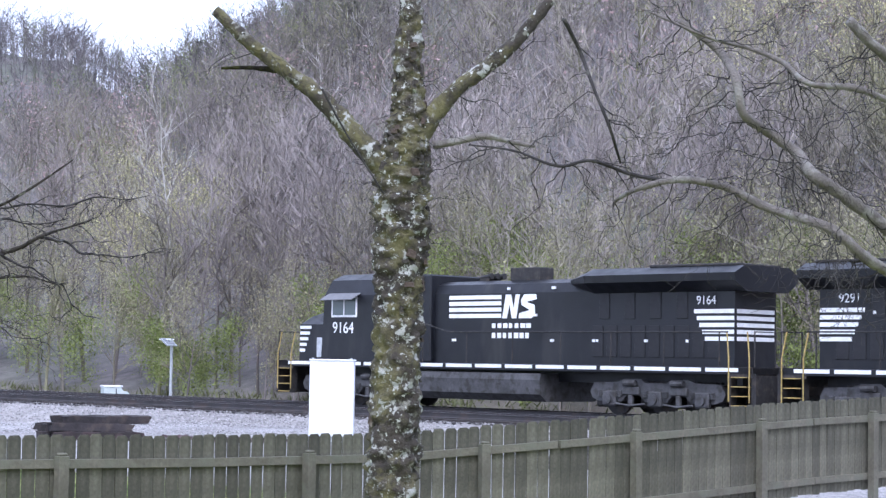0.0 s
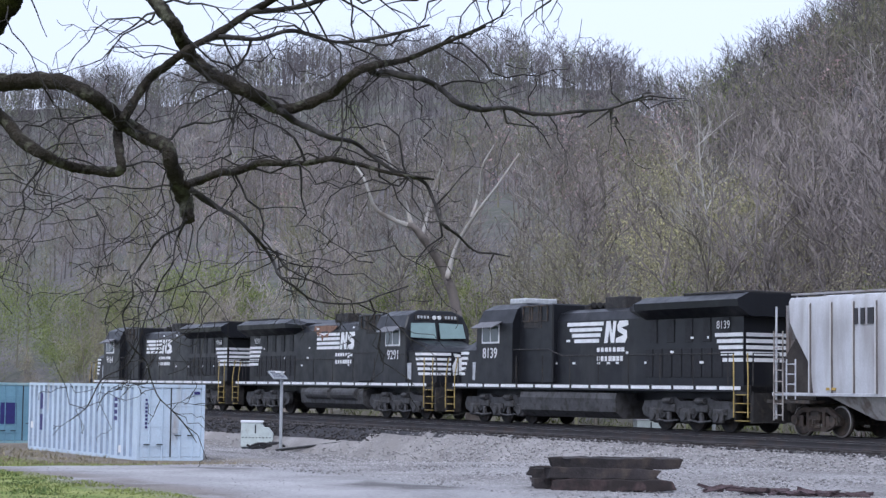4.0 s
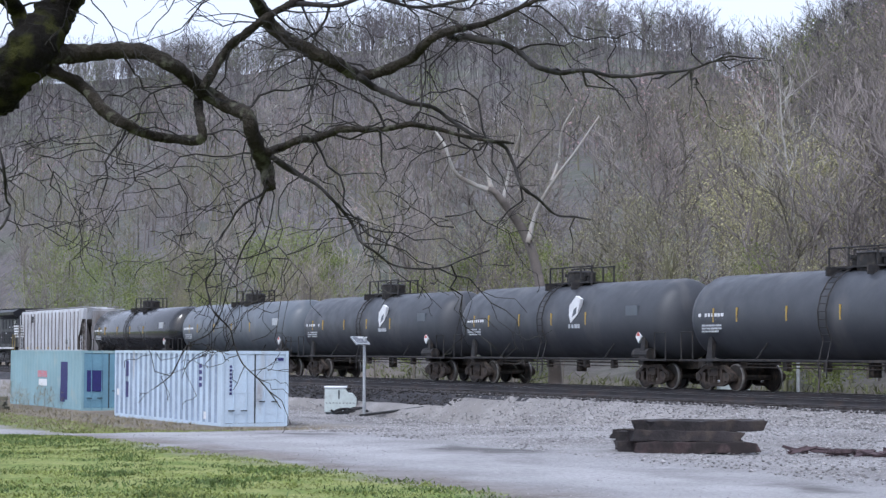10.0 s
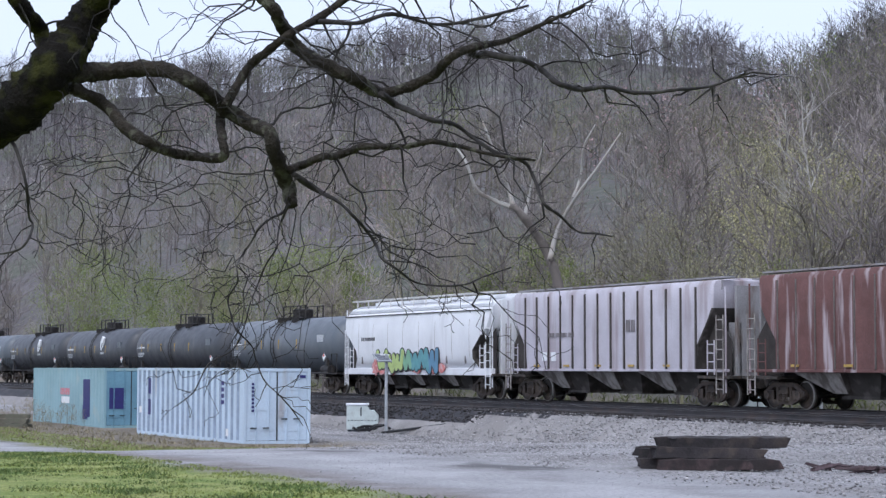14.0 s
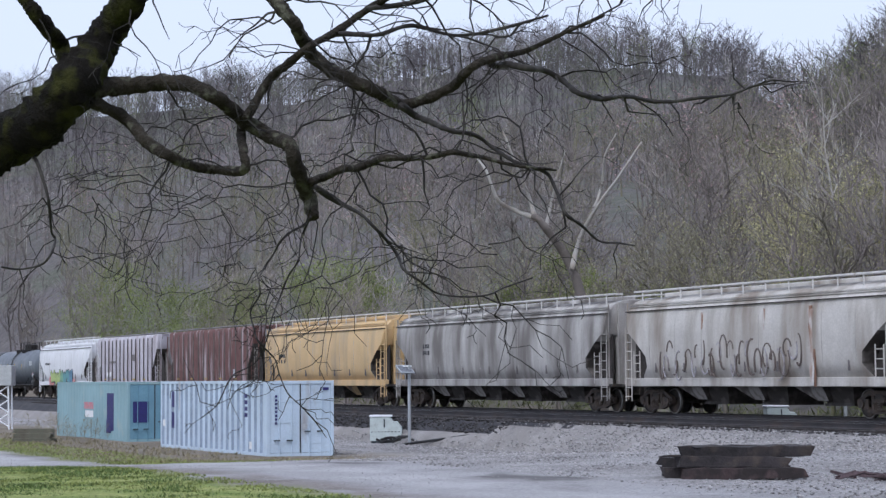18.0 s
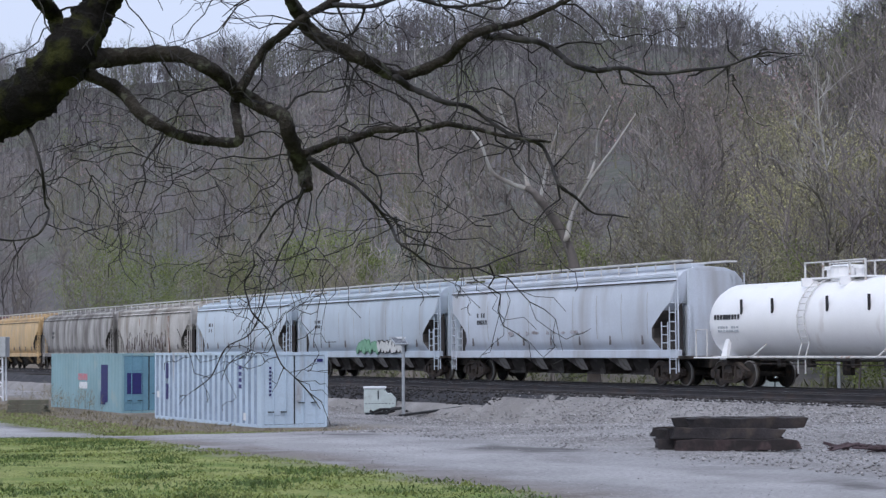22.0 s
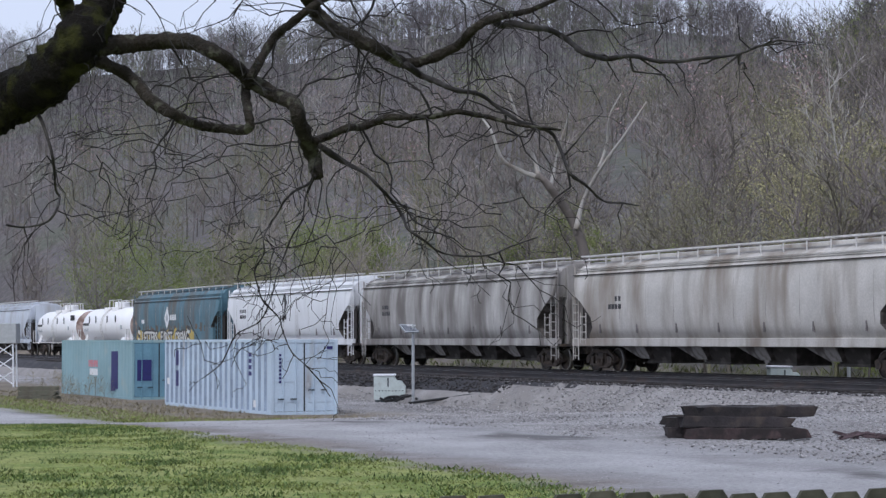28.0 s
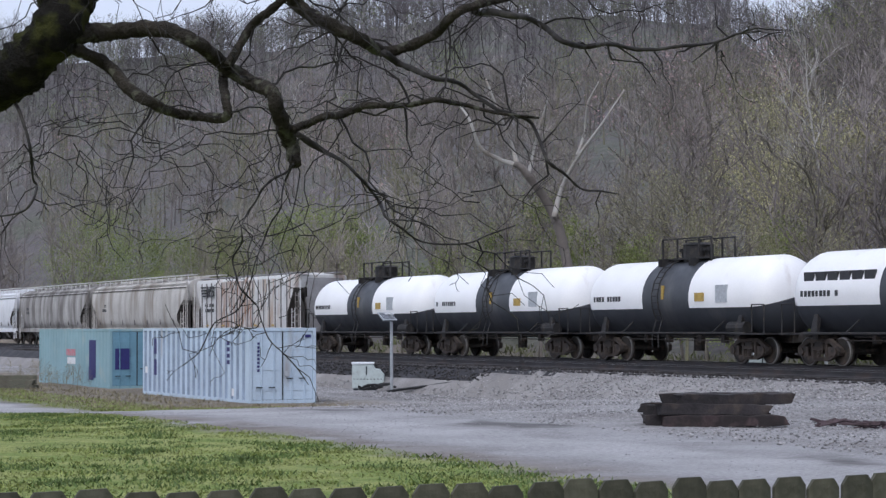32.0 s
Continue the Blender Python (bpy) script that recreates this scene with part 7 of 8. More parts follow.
for i in range(42):
    k = (i / 41) ** 0.9
    tie_log(rng.uniform(0.12, 0.5), 100 + i, M_SPLINTER, pose(6.95 + 2.3 * k + rng.uniform(-0.22, 0.22), 33.9 - 1.1 * k + rng.uniform(-0.55, 0.55) * (1.15 - 0.8 * k), 0.03 + rng.uniform(0, 0.07) * (1.1 - k), rng.uniform(-40, 40), rng.uniform(-16, 16), rng.uniform(-60, 50)), "splintered reddish piece of rotten tie on gravel", rng.uniform(0.12, 0.34))


def white_box():
    t = empty("equipment_box", pose(10.55, 33.3, 0.0, 0, 0, -18.7), "tall white enamelled equipment box standing on blocks", "equipment box")
    bm = bmesh.new()
    slab(bm, -0.53, 0.53, -0.45, 0.45, 0.16, 1.96, bevel=0.02)
    part("housing", bm, M_WHITE, t)
    bm = bmesh.new()
    slab(bm, -0.55, 0.55, -0.47, 0.47, 1.962, 2.0, bevel=0.01)
    part("lid", bm, M_WHITE, t)
    bm = bmesh.new()
    slab(bm, -0.47, 0.47, -0.462, -0.452, 0.24, 1.88)
    part("door", bm, M_WHITE, t)
    for x in (-0.46, 0.46):
        bm = bmesh.new()
        rod(bm, (x, -0.44, 1.97), (x, -0.44, 2.03), 0.03, n=8)
        part("lifting_eye", bm, M_GALV, t)
    for x in (-0.36, 0.05, 0.38):
        bm = bmesh.new()
        slab(bm, x - 0.12, x + 0.12, -0.4, 0.4, 0.0, 0.16, bevel=0.015)
        part("foot_block", bm, M_PLACARD, t)
    bm = bmesh.new()
    slab(bm, -0.75, -0.5, -0.4, -0.2, 0.0, 0.1, bevel=0.02)
    part("loose_block", bm, M_PLACARD, t)


white_box()


def stone_pile(x, y, r, h):
    n = 2600
    a, q = RNG.uniform(0, 6.28, n), np.sqrt(RNG.uniform(0, 1, n))
    z = h * (1 - q) ** 0.85
    p = np.stack([x + r * q * np.cos(a), y + 0.8 * r * q * np.sin(a), z], 1)
    ob = stones("stone_pile", p, RNG.uniform(0.04, 0.1, n), M_STONE_DARK, "low heap of dark crushed stone behind the fence", 0.8)
    verts, faces = [], []
    for i in range(8):
        for j in range(18):
            t, b = i / 7, j * 2 * math.pi / 18
            verts.append((x + r * t * math.cos(b), y + 0.8 * r * t * math.sin(b), h * (1 - t) ** 0.85 - 0.03))
    for i in range(7):
        for j in range(18):
            faces.append((i * 18 + j, (i + 1) * 18 + j, (i + 1) * 18 + (j + 1) % 18, i * 18 + (j + 1) % 18))
    tagged(mesh_of("stone_heap", verts, faces, M_BALLAST, smooth=True), "core of the dark crushed stone heap", "stone heap")


stone_pile(13.0, 22.5, 1.5, 0.55)

# pale lattice stand and dark timbers beyond the containers
def lattice_stand(x, y, z):
    t = empty("lattice_stand", pose(x, y, z), "white steel lattice stand with a grey panel", "steel stand")
    for px in (-0.5, 0.5):
        for py in (-0.4, 0.4):
            bm = bmesh.new()
            rod(bm, (px * 1.1, py, 0), (px, py, 2.4), 0.05, n=6)
            part("leg", bm, M_WHITE, t)
    for k in range(3):
        bm = bmesh.new()
        rod(bm, (-0.53, -0.4, 0.2 + 0.75 * k), (0.53, -0.4, 0.9 + 0.75 * k), 0.035, n=5)
        part("brace", bm, M_WHITE, t)
        bm = bmesh.new()
        rod(bm, (0.53, -0.4, 0.2 + 0.75 * k), (-0.53, -0.4, 0.9 + 0.75 * k), 0.035, n=5)
        part("brace", bm, M_WHITE, t)
    bm = bmesh.new()
    slab(bm, -0.7, 0.7, -0.5, 0.5, 2.4, 3.5, bevel=0.03)
    part("panel", bm, M_GALV, t)


lattice_stand(-24.4, 106.0, -0.85)
for i, (dy, dz, a) in enumerate(((0, 0.1, 3), (0.3, 0.1, -4), (0.6, 0.1, 2), (0.15, 0.3, -3), (0.45, 0.3, 5), (0.3, 0.5, 1))):
    tie_log(1.5 + 0.1 * (i % 3), 300 + i, M_POST, pose(-17.9, 83.6 + dy, -0.84 + dz, 0, 0, 6 + a), "short grey weathered timber stacked beside the teal container")


# ---- board fence ----


def fence():
    f = empty("board_fence", Matrix(), "weathered grey-green dog-eared board fence round the yard", "fence")
    line = ((-6.2, 4.3, 0.0), (-1.45, 6.28, 0.0), (1.7, 7.6, -0.05), (4.1, 8.62, -0.06), (6.2, 8.9, 0.08), (10.5, 10.6, 0.3), (17.0, 13.2, 0.5))
    top = 1.25

    def board(b):
        pts = [(-0.068, 0), (0.068, 0), (0.069, 1.192), (0.046, 1.225), (-0.044, 1.223), (-0.069, 1.188)]
        loft(b, [[(x, -0.009, z) for x, z in pts], [(x, 0.009, z) for x, z in pts]])
        bmesh.ops.recalc_face_normals(b, faces=b.faces)
    me = shared("fence_board", board, M_WOOD)
    rng = random.Random(31)
    along = 0.0
    for (x0, y0, z0), (x1, y1, z1) in zip(line, line[1:]):
        d = Vector((x1 - x0, y1 - y0, 0))
        L = d.length
        a = math.degrees(math.atan2(d.y, d.x))
        n = int(L / 0.146)
        for i in range(n):
            t = (i + 0.5) / n
            o = put("board", me, f)
            o.matrix_local = pose(x0 + d.x * t, y0 + d.y * t, top - 1.225 + (z1 - z0) * t + z0 + rng.uniform(-0.014, 0.01), rng.uniform(-0.5, 0.5), rng.uniform(-0.5, 0.5), a + rng.uniform(-1.2, 1.2))
        nx, ny = d.y / L, -d.x / L
        for h in (0.97, 0.2):
            bm = bmesh.new()
            slab(bm, 0, L, -0.055, -0.012, h - 0.045, h + 0.045, bevel=0.004)
            r = part("rail", bm, M_POST, f)
            r.matrix_local = pose(x0, y0, z0, 0, -math.degrees(math.atan2(z1 - z0, L)), a)
        for k in range(max(1, int(L / 2.1))):
            t = (k + 0.5) / max(1, int(L / 2.1))
            bm = bmesh.new()
            slab(bm, -0.055, 0.055, -0.16, -0.056, -0.1, 1.05, bevel=0.006)
            slab(bm, -0.045, 0.045, -0.15, -0.07, 1.05, 1.08, bevel=0.01)
            r = part("post", bm, M_POST, f)
            r.matrix_local = pose(x0 + d.x * t, y0 + d.y * t, z0 + (z1 - z0) * t, 0, 0, a)


fence()


# ---- near trees ----
LIMB_MAIN = ((-2.20, 8.96, 2.81, 0.120), (-2.07, 9.07, 2.90, 0.120), (-1.86, 8.92, 2.99, 0.115), (-1.71, 8.83, 3.14, 0.104), (-1.66, 8.99, 3.28, 0.094), (-1.57, 9.02, 3.44, 0.078), (-1.42, 8.83, 3.59, 0.068), (-1.33, 8.82, 3.85, 0.057), (-1.28, 8.98, 4.24, 0.047), (-1.19, 8.90, 4.64, 0.031))
LIMB_LEFT = ((-1.75, 8.94, 3.19, 0.044), (-1.81, 9.05, 3.34, 0.039), (-1.86, 8.89, 3.42, 0.037), (-1.93, 8.81, 3.52, 0.031), (-2.14, 8.96, 3.78, 0.026), (-2.22, 8.98, 4.08, 0.018))
LIMB_ARCH = ((-1.65, 8.94, 3.13, 0.052), (-1.48, 9.06, 3.16, 0.042), (-1.25, 8.91, 3.15, 0.037), (-1.08, 8.83, 3.08, 0.034), (-0.98, 9.00, 3.01, 0.034), (-0.86, 9.05, 2.93, 0.034), (-0.73, 8.87, 2.85, 0.034), (-0.70, 8.89, 2.75, 0.037), (-0.66, 9.07, 2.64, 0.037), (-0.63, 9.02, 2.53, 0.029))
LIMB_LOOP = ((-1.65, 8.94, 3.07, 0.034), (-1.52, 9.06, 3.01, 0.029), (-1.39, 8.92, 2.88, 0.029), (-1.27, 8.85, 2.80, 0.026), (-1.17, 9.02, 2.77, 0.023), (-1.07, 9.06, 2.76, 0.023), (-0.94, 8.88, 2.74, 0.023), (-0.94, 8.88, 2.81, 0.021), (-0.97, 9.05, 2.93, 0.021), (-0.95, 8.99, 2.99, 0.018))
LIMB_TOP = ((-1.28, 8.88, 4.18, 0.039), (-1.04, 9.02, 3.86, 0.037), (-0.84, 8.88, 3.58, 0.034), (-0.71, 8.81, 3.41, 0.031), (-0.66, 8.99, 3.33, 0.031), (-0.59, 9.03, 3.25, 0.031), (-0.45, 8.85, 3.15, 0.031), (-0.32, 8.87, 3.09, 0.029), (-0.20, 9.05, 3.06, 0.026), (0.01, 8.99, 3.13, 0.023), (0.11, 8.82, 3.20, 0.021), (0.23, 8.91, 3.26, 0.018), (0.36, 9.05, 3.31, 0.013), (0.54, 8.91, 3.37, 0.010), (0.71, 8.81, 3.43, 0.008))
LIMB_FAR = ((0.20, 8.93, 3.23, 0.016), (0.23, 9.05, 3.24, 0.016), (0.28, 8.90, 3.22, 0.016), (0.37, 8.82, 3.19, 0.015), (0.44, 8.99, 3.21, 0.014), (0.53, 9.03, 3.17, 0.014), (0.58, 8.86, 3.09, 0.013), (0.63, 8.87, 3.07, 0.013), (0.71, 9.04, 3.08, 0.013), (0.77, 8.99, 3.08, 0.012), (0.78, 8.83, 3.06, 0.010), (0.85, 8.92, 3.07, 0.010), (0.95, 9.06, 3.07, 0.010), (1.04, 8.93, 3.05, 0.009), (1.13, 8.83, 3.05, 0.008), (1.26, 8.98, 3.08, 0.007), (1.36, 9.05, 3.11, 0.005), (1.40, 8.87, 3.11, 0.005), (1.50, 8.85, 3.12, 0.004))
LIMB_CROSS = ((-0.94, 8.95, 2.98, 0.021), (-0.84, 9.06, 3.18, 0.021), (-0.74, 8.90, 3.23, 0.021), (-0.63, 8.82, 3.30, 0.018), (-0.51, 8.98, 3.40, 0.018), (-0.38, 9.01, 3.50, 0.016), (-0.17, 8.83, 3.59, 0.016), (0.17, 8.83, 3.82, 0.013), (0.52, 8.99, 4.08, 0.008))
LIMB_MID = ((-0.64, 8.96, 2.69, 0.021), (-0.60, 9.08, 2.72, 0.020), (-0.55, 8.93, 2.72, 0.018), (-0.48, 8.85, 2.74, 0.018), (-0.43, 9.02, 2.76, 0.018), (-0.36, 9.05, 2.79, 0.017), (-0.30, 8.87, 2.79, 0.016), (-0.22, 8.88, 2.79, 0.014), (-0.14, 9.06, 2.81, 0.013), (-0.07, 9.00, 2.81, 0.013), (0.01, 8.84, 2.81, 0.013), (0.09, 8.94, 2.81, 0.012), (0.17, 9.08, 2.81, 0.010), (0.26, 8.95, 2.77, 0.009), (0.35, 8.84, 2.74, 0.008), (0.44, 9.00, 2.75, 0.007), (0.50, 9.07, 2.75, 0.005))
LIMB_DROP = ((-0.62, 8.96, 2.67, 0.016), (-0.52, 9.09, 2.61, 0.014), (-0.41, 8.94, 2.54, 0.0081), (-0.34, 8.86, 2.47, 0.0081), (-0.28, 9.04, 2.41, 0.0081), (-0.24, 9.08, 2.35, 0.0074), (-0.21, 8.9, 2.28, 0.0062), (-0.14, 8.91, 2.23, 0.0056), (-0.06, 9.09, 2.18, 0.005), (0.05, 9.04, 2.16, 0.0043), (0.17, 8.88, 2.16, 0.0043), (0.26, 8.97, 2.2, 0.0037), (0.39, 9.11, 2.25, 0.0031))
LIMB_HANG = ((-1.95, 8.95, 2.93, 0.0108), (-1.96, 9.07, 2.86, 0.0096), (-1.89, 8.93, 2.77, 0.0084), (-1.83, 8.86, 2.61, 0.0072), (-1.85, 9.03, 2.48, 0.006), (-1.84, 9.07, 2.44, 0.006), (-1.82, 8.9, 2.37, 0.006), (-1.86, 8.91, 2.32, 0.0054), (-1.96, 9.09, 2.31, 0.0048), (-2.01, 9.03, 2.3, 0.0048), (-2.04, 8.87, 2.3, 0.0048))
LIMB_SKY = ((-0.38, 8.92, 3.49, 0.013), (-0.17, 9.04, 3.54, 0.013), (0.09, 8.88, 3.58, 0.010), (0.43, 8.80, 3.57, 0.010), (0.78, 8.97, 3.69, 0.008), (1.10, 9.00, 3.68, 0.005), (1.33, 8.82, 3.72, 0.004))
LIMB_EDGE = ((-0.57, 8.93, 3.36, 0.016), (-0.53, 9.04, 3.39, 0.014), (-0.47, 8.90, 3.37, 0.013), (-0.32, 8.82, 3.35, 0.010), (-0.17, 8.98, 3.42, 0.010), (0.04, 9.02, 3.38, 0.008), (0.25, 8.84, 3.38, 0.008), (0.46, 8.85, 3.44, 0.005))
LIMB_TRAIL = ((-0.64, 8.97, 2.57, 0.007), (-0.67, 9.09, 2.51, 0.006), (-0.73, 8.95, 2.46, 0.006), (-0.77, 8.87, 2.41, 0.005), (-0.82, 9.04, 2.36, 0.005), (-0.86, 9.08, 2.31, 0.005), (-0.87, 8.90, 2.24, 0.004), (-0.87, 8.92, 2.17, 0.004), (-0.93, 9.10, 2.10, 0.004), (-0.91, 9.05, 2.02, 0.004), (-0.87, 8.89, 1.95, 0.004), (-0.81, 8.99, 1.88, 0.003), (-0.80, 9.13, 1.81, 0.003), (-0.75, 9.00, 1.72, 0.003), (-0.68, 8.90, 1.66, 0.003), (-0.63, 9.07, 1.59, 0.003), (-0.58, 9.13, 1.51, 0.002))
LIMB_FALL = ((-0.64, 8.97, 2.53, 0.006), (-0.69, 9.10, 2.45, 0.005), (-0.69, 8.95, 2.38, 0.004), (-0.69, 8.87, 2.32, 0.004), (-0.75, 9.05, 2.26, 0.004), (-0.79, 9.09, 2.17, 0.004), (-0.81, 8.91, 2.07, 0.003), (-0.84, 8.93, 1.96, 0.003), (-0.91, 9.11, 1.86, 0.003), (-1.01, 9.06, 1.80, 0.003), (-1.04, 8.90, 1.71, 0.003), (-1.08, 9.00, 1.66, 0.003), (-1.17, 9.14, 1.60, 0.002))
LIMB_SIDE = ((-0.22, 8.94, 3.04, 0.018), (-0.15, 9.07, 3.01, 0.016), (-0.06, 8.92, 2.95, 0.013), (0.01, 8.84, 2.91, 0.012), (0.12, 9.01, 2.91, 0.010), (0.20, 9.05, 2.86, 0.010), (0.30, 8.88, 2.77, 0.010), (0.37, 8.89, 2.75, 0.009), (0.46, 9.06, 2.73, 0.008), (0.50, 9.01, 2.64, 0.008), (0.53, 8.86, 2.53, 0.008), (0.61, 8.96, 2.48, 0.007), (0.70, 9.10, 2.42, 0.005), (0.78, 8.97, 2.40, 0.005), (0.84, 8.86, 2.38, 0.004))
BIRCH_TRUNK = ((3.06, 5.62, -0.30, 0.255), (3.03, 5.50, -0.37, 0.239), (3.02, 5.42, 0.66, 0.226), (3.02, 5.37, 1.52, 0.222), (3.02, 5.31, 2.45, 0.222), (3.01, 5.26, 3.16, 0.248), (3.01, 5.23, 3.72, 0.239), (3.04, 5.18, 4.10, 0.189), (3.04, 5.16, 4.42, 0.140), (3.01, 5.14, 4.80, 0.123), (3.03, 5.11, 5.17, 0.107), (2.95, 5.09, 5.74, 0.083))
BIRCH_LEFT = ((2.89, 5.25, 3.80, 0.140), (2.66, 5.33, 3.98, 0.116), (2.46, 5.39, 4.22, 0.095), (2.22, 5.45, 4.46, 0.083), (1.92, 5.54, 4.69, 0.070), (1.64, 5.63, 4.91, 0.062), (1.31, 5.73, 5.22, 0.050))
BIRCH_RIGHT = ((3.11, 5.16, 4.03, 0.107), (3.31, 5.07, 4.35, 0.086), (3.50, 4.98, 4.56, 0.074), (3.72, 4.89, 4.74, 0.070), (3.97, 4.80, 4.98, 0.062), (4.25, 4.66, 5.36, 0.050))
BIRCH_STUB = ((3.26, 5.10, 4.00, 0.041), (3.49, 5.03, 4.04, 0.037), (3.73, 4.94, 4.09, 0.033), (3.93, 4.86, 4.04, 0.024), (4.16, 4.78, 4.00, 0.017))
BIRCH_SPUR = ((1.87, 5.57, 4.67, 0.029), (1.63, 5.64, 4.69, 0.020), (1.38, 5.73, 4.68, 0.013))
REACH_LOW = ((6.83, 1.69, 2.44, 0.065), (6.35, 2.06, 2.74, 0.052), (5.93, 1.94, 2.90, 0.047), (5.59, 1.92, 3.12, 0.042), (5.24, 2.32, 3.30, 0.038), (4.96, 2.47, 3.46, 0.033), (4.47, 2.34, 3.50, 0.029), (4.17, 2.46, 3.43, 0.023), (4.08, 2.81, 3.33, 0.014), (4.06, 2.73, 3.17, 0.009))
REACH_HIGH = ((6.83, 1.69, 2.53, 0.074), (6.36, 2.04, 3.05, 0.061), (5.75, 1.97, 3.40, 0.056), (5.45, 1.94, 3.55, 0.052), (5.48, 2.21, 3.74, 0.047), (5.25, 2.34, 3.94, 0.042), (4.92, 2.15, 4.05, 0.038), (4.86, 2.17, 4.34, 0.038), (4.85, 2.46, 4.61, 0.033), (4.50, 2.47, 4.83, 0.029))
REACH_TOP = ((6.90, 1.60, 3.67, 0.056), (6.33, 1.96, 4.46, 0.052), (5.98, 1.82, 4.60, 0.047), (5.69, 1.78, 4.81, 0.042))
REACH_MID = ((6.55, 1.70, 4.03, 0.038), (6.33, 1.98, 4.17, 0.029), (5.81, 1.90, 4.28, 0.029), (5.40, 1.91, 4.29, 0.023), (5.31, 2.22, 4.51, 0.023), (5.07, 2.36, 4.63, 0.018), (4.62, 2.22, 4.67, 0.014), (4.11, 2.40, 4.90, 0.009))
REACH_TWIG = ((3.57, 2.73, 4.82, 0.018), (3.78, 2.87, 4.58, 0.017), (3.79, 2.62, 4.26, 0.014), (3.88, 2.48, 3.91, 0.014), (4.09, 2.72, 3.65, 0.009))
REACH_FAR = ((4.40, 2.51, 3.50, 0.018), (4.21, 2.78, 3.57, 0.017), (3.80, 2.66, 3.65, 0.014), (3.49, 2.64, 3.59, 0.014), (3.25, 3.01, 3.74, 0.009), (2.92, 3.20, 3.79, 0.007))
PLANE_TRUNK = ((7.49, 95.33, -1.46, 0.397), (7.36, 95.73, 0.18, 0.337), (7.18, 95.03, 1.56, 0.317), (6.74, 94.57, 3.75, 0.277), (6.29, 95.15, 6.25, 0.238), (5.56, 95.21, 7.91, 0.218), (4.42, 94.37, 9.37, 0.179), (4.01, 94.40, 9.65, 0.139))
PLANE_LEFT = ((4.43, 94.72, 9.48, 0.164), (3.21, 95.19, 9.99, 0.117), (2.36, 94.54, 10.48, 0.094), (1.81, 94.13, 11.82, 0.070), (1.21, 94.79, 12.72, 0.047))
PLANE_MID = ((4.16, 94.71, 9.67, 0.140), (3.90, 95.15, 10.68, 0.094), (3.33, 94.45, 11.99, 0.070), (2.63, 94.02, 13.74, 0.047))
PLANE_RIGHT = ((5.95, 94.85, 7.06, 0.140), (6.39, 95.26, 8.61, 0.105), (7.18, 94.56, 10.07, 0.082), (8.25, 94.14, 11.55, 0.058), (9.41, 94.76, 13.28, 0.035))
PLANE_RISE = ((4.71, 94.74, 9.12, 0.094), (5.01, 95.16, 10.40, 0.070), (5.25, 94.48, 11.45, 0.047), (5.64, 94.07, 12.78, 0.035))
PLANE_FORK = ((7.05, 94.69, 9.95, 0.094), (7.50, 95.12, 11.23, 0.070), (7.59, 94.42, 12.54, 0.047), (8.11, 94.03, 13.60, 0.023))

M_BARK_SCALE = surf("curling_brown_bark", (0.07, 0.05, 0.038), 0.95, var=0.4, scale=8, fine=60, second=(0.16, 0.14, 0.115), amount=0.4, bump=0.8, bump_scale=50)
M_BARK_DARK = surf("dark_mossy_bark", (0.010, 0.0088, 0.007), 0.95, var=0.5, scale=5, fine=55, second=(0.038, 0.040, 0.010), amount=0.45, bump=1.0, bump_scale=60, width=0.09, spec=0.15)
M_BARK_LIMB = surf("lichen_flecked_limb", (0.034, 0.029, 0.023), 0.95, var=0.5, scale=7, fine=60, second=(0.105, 0.105, 0.078), amount=0.41, bump=1.0, bump_scale=60, width=0.05, spec=0.2)
M_BARK_TWIG = surf("dark_twig_bark", (0.022, 0.019, 0.018), 0.9, var=0.3, scale=4, second=(0.065, 0.06, 0.052), amount=0.4, bump=0.2)
M_BARK_GREY = surf("grey_limb_bark", (0.13, 0.115, 0.105), 0.95, var=0.3, scale=4, fine=40, second=(0.20, 0.19, 0.17), amount=0.42, bump=0.8, bump_scale=50, width=0.05)


def lichen_bark():
    """Dark bark overgrown with crusts of pale lichen and mossy stains."""
    m = surf("lichen_bark", (0.042, 0.035, 0.028), 0.95, var=0.45, scale=6, fine=50, bump=1.0, bump_scale=38)
    n, l = m.node_tree.nodes, m.node_tree.links
    b = n["Principled BSDF"]
    tc = n.new("ShaderNodeTexCoord")
    src = b.inputs["Base Color"].links[0].from_socket
    for scale, lo, hi, col, det in ((2.6, 0.46, 0.60, (0.115, 0.105, 0.046), 6.0), (11.0, 0.56, 0.62, (0.185, 0.18, 0.155), 8.0), (6.5, 0.58, 0.61, (0.34, 0.345, 0.325), 5.0), (14.0, 0.62, 0.65, (0.46, 0.47, 0.45), 4.0)):
        t = n.new("ShaderNodeTexNoise")
        t.inputs["Scale"].default_value, t.inputs["Detail"].default_value, t.inputs["Roughness"].default_value = scale, det, 0.68
        l.new(tc.outputs["Object"], t.inputs["Vector"])
        r = n.new("ShaderNodeMapRange")
        r.inputs[1].default_value, r.inputs[2].default_value = lo, hi
        l.new(t.outputs["Fac"], r.inputs[0])
        x = n.new("ShaderNodeMix")
        x.data_type = "RGBA"
        l.new(r.outputs[0], x.inputs[0])
        l.new(src, x.inputs[6])
        x.inputs[7].default_value = (*col, 1)
        src = x.outputs[2]
    l.new(src, b.inputs["Base Color"])
    return m


M_LICHEN = lichen_bark()


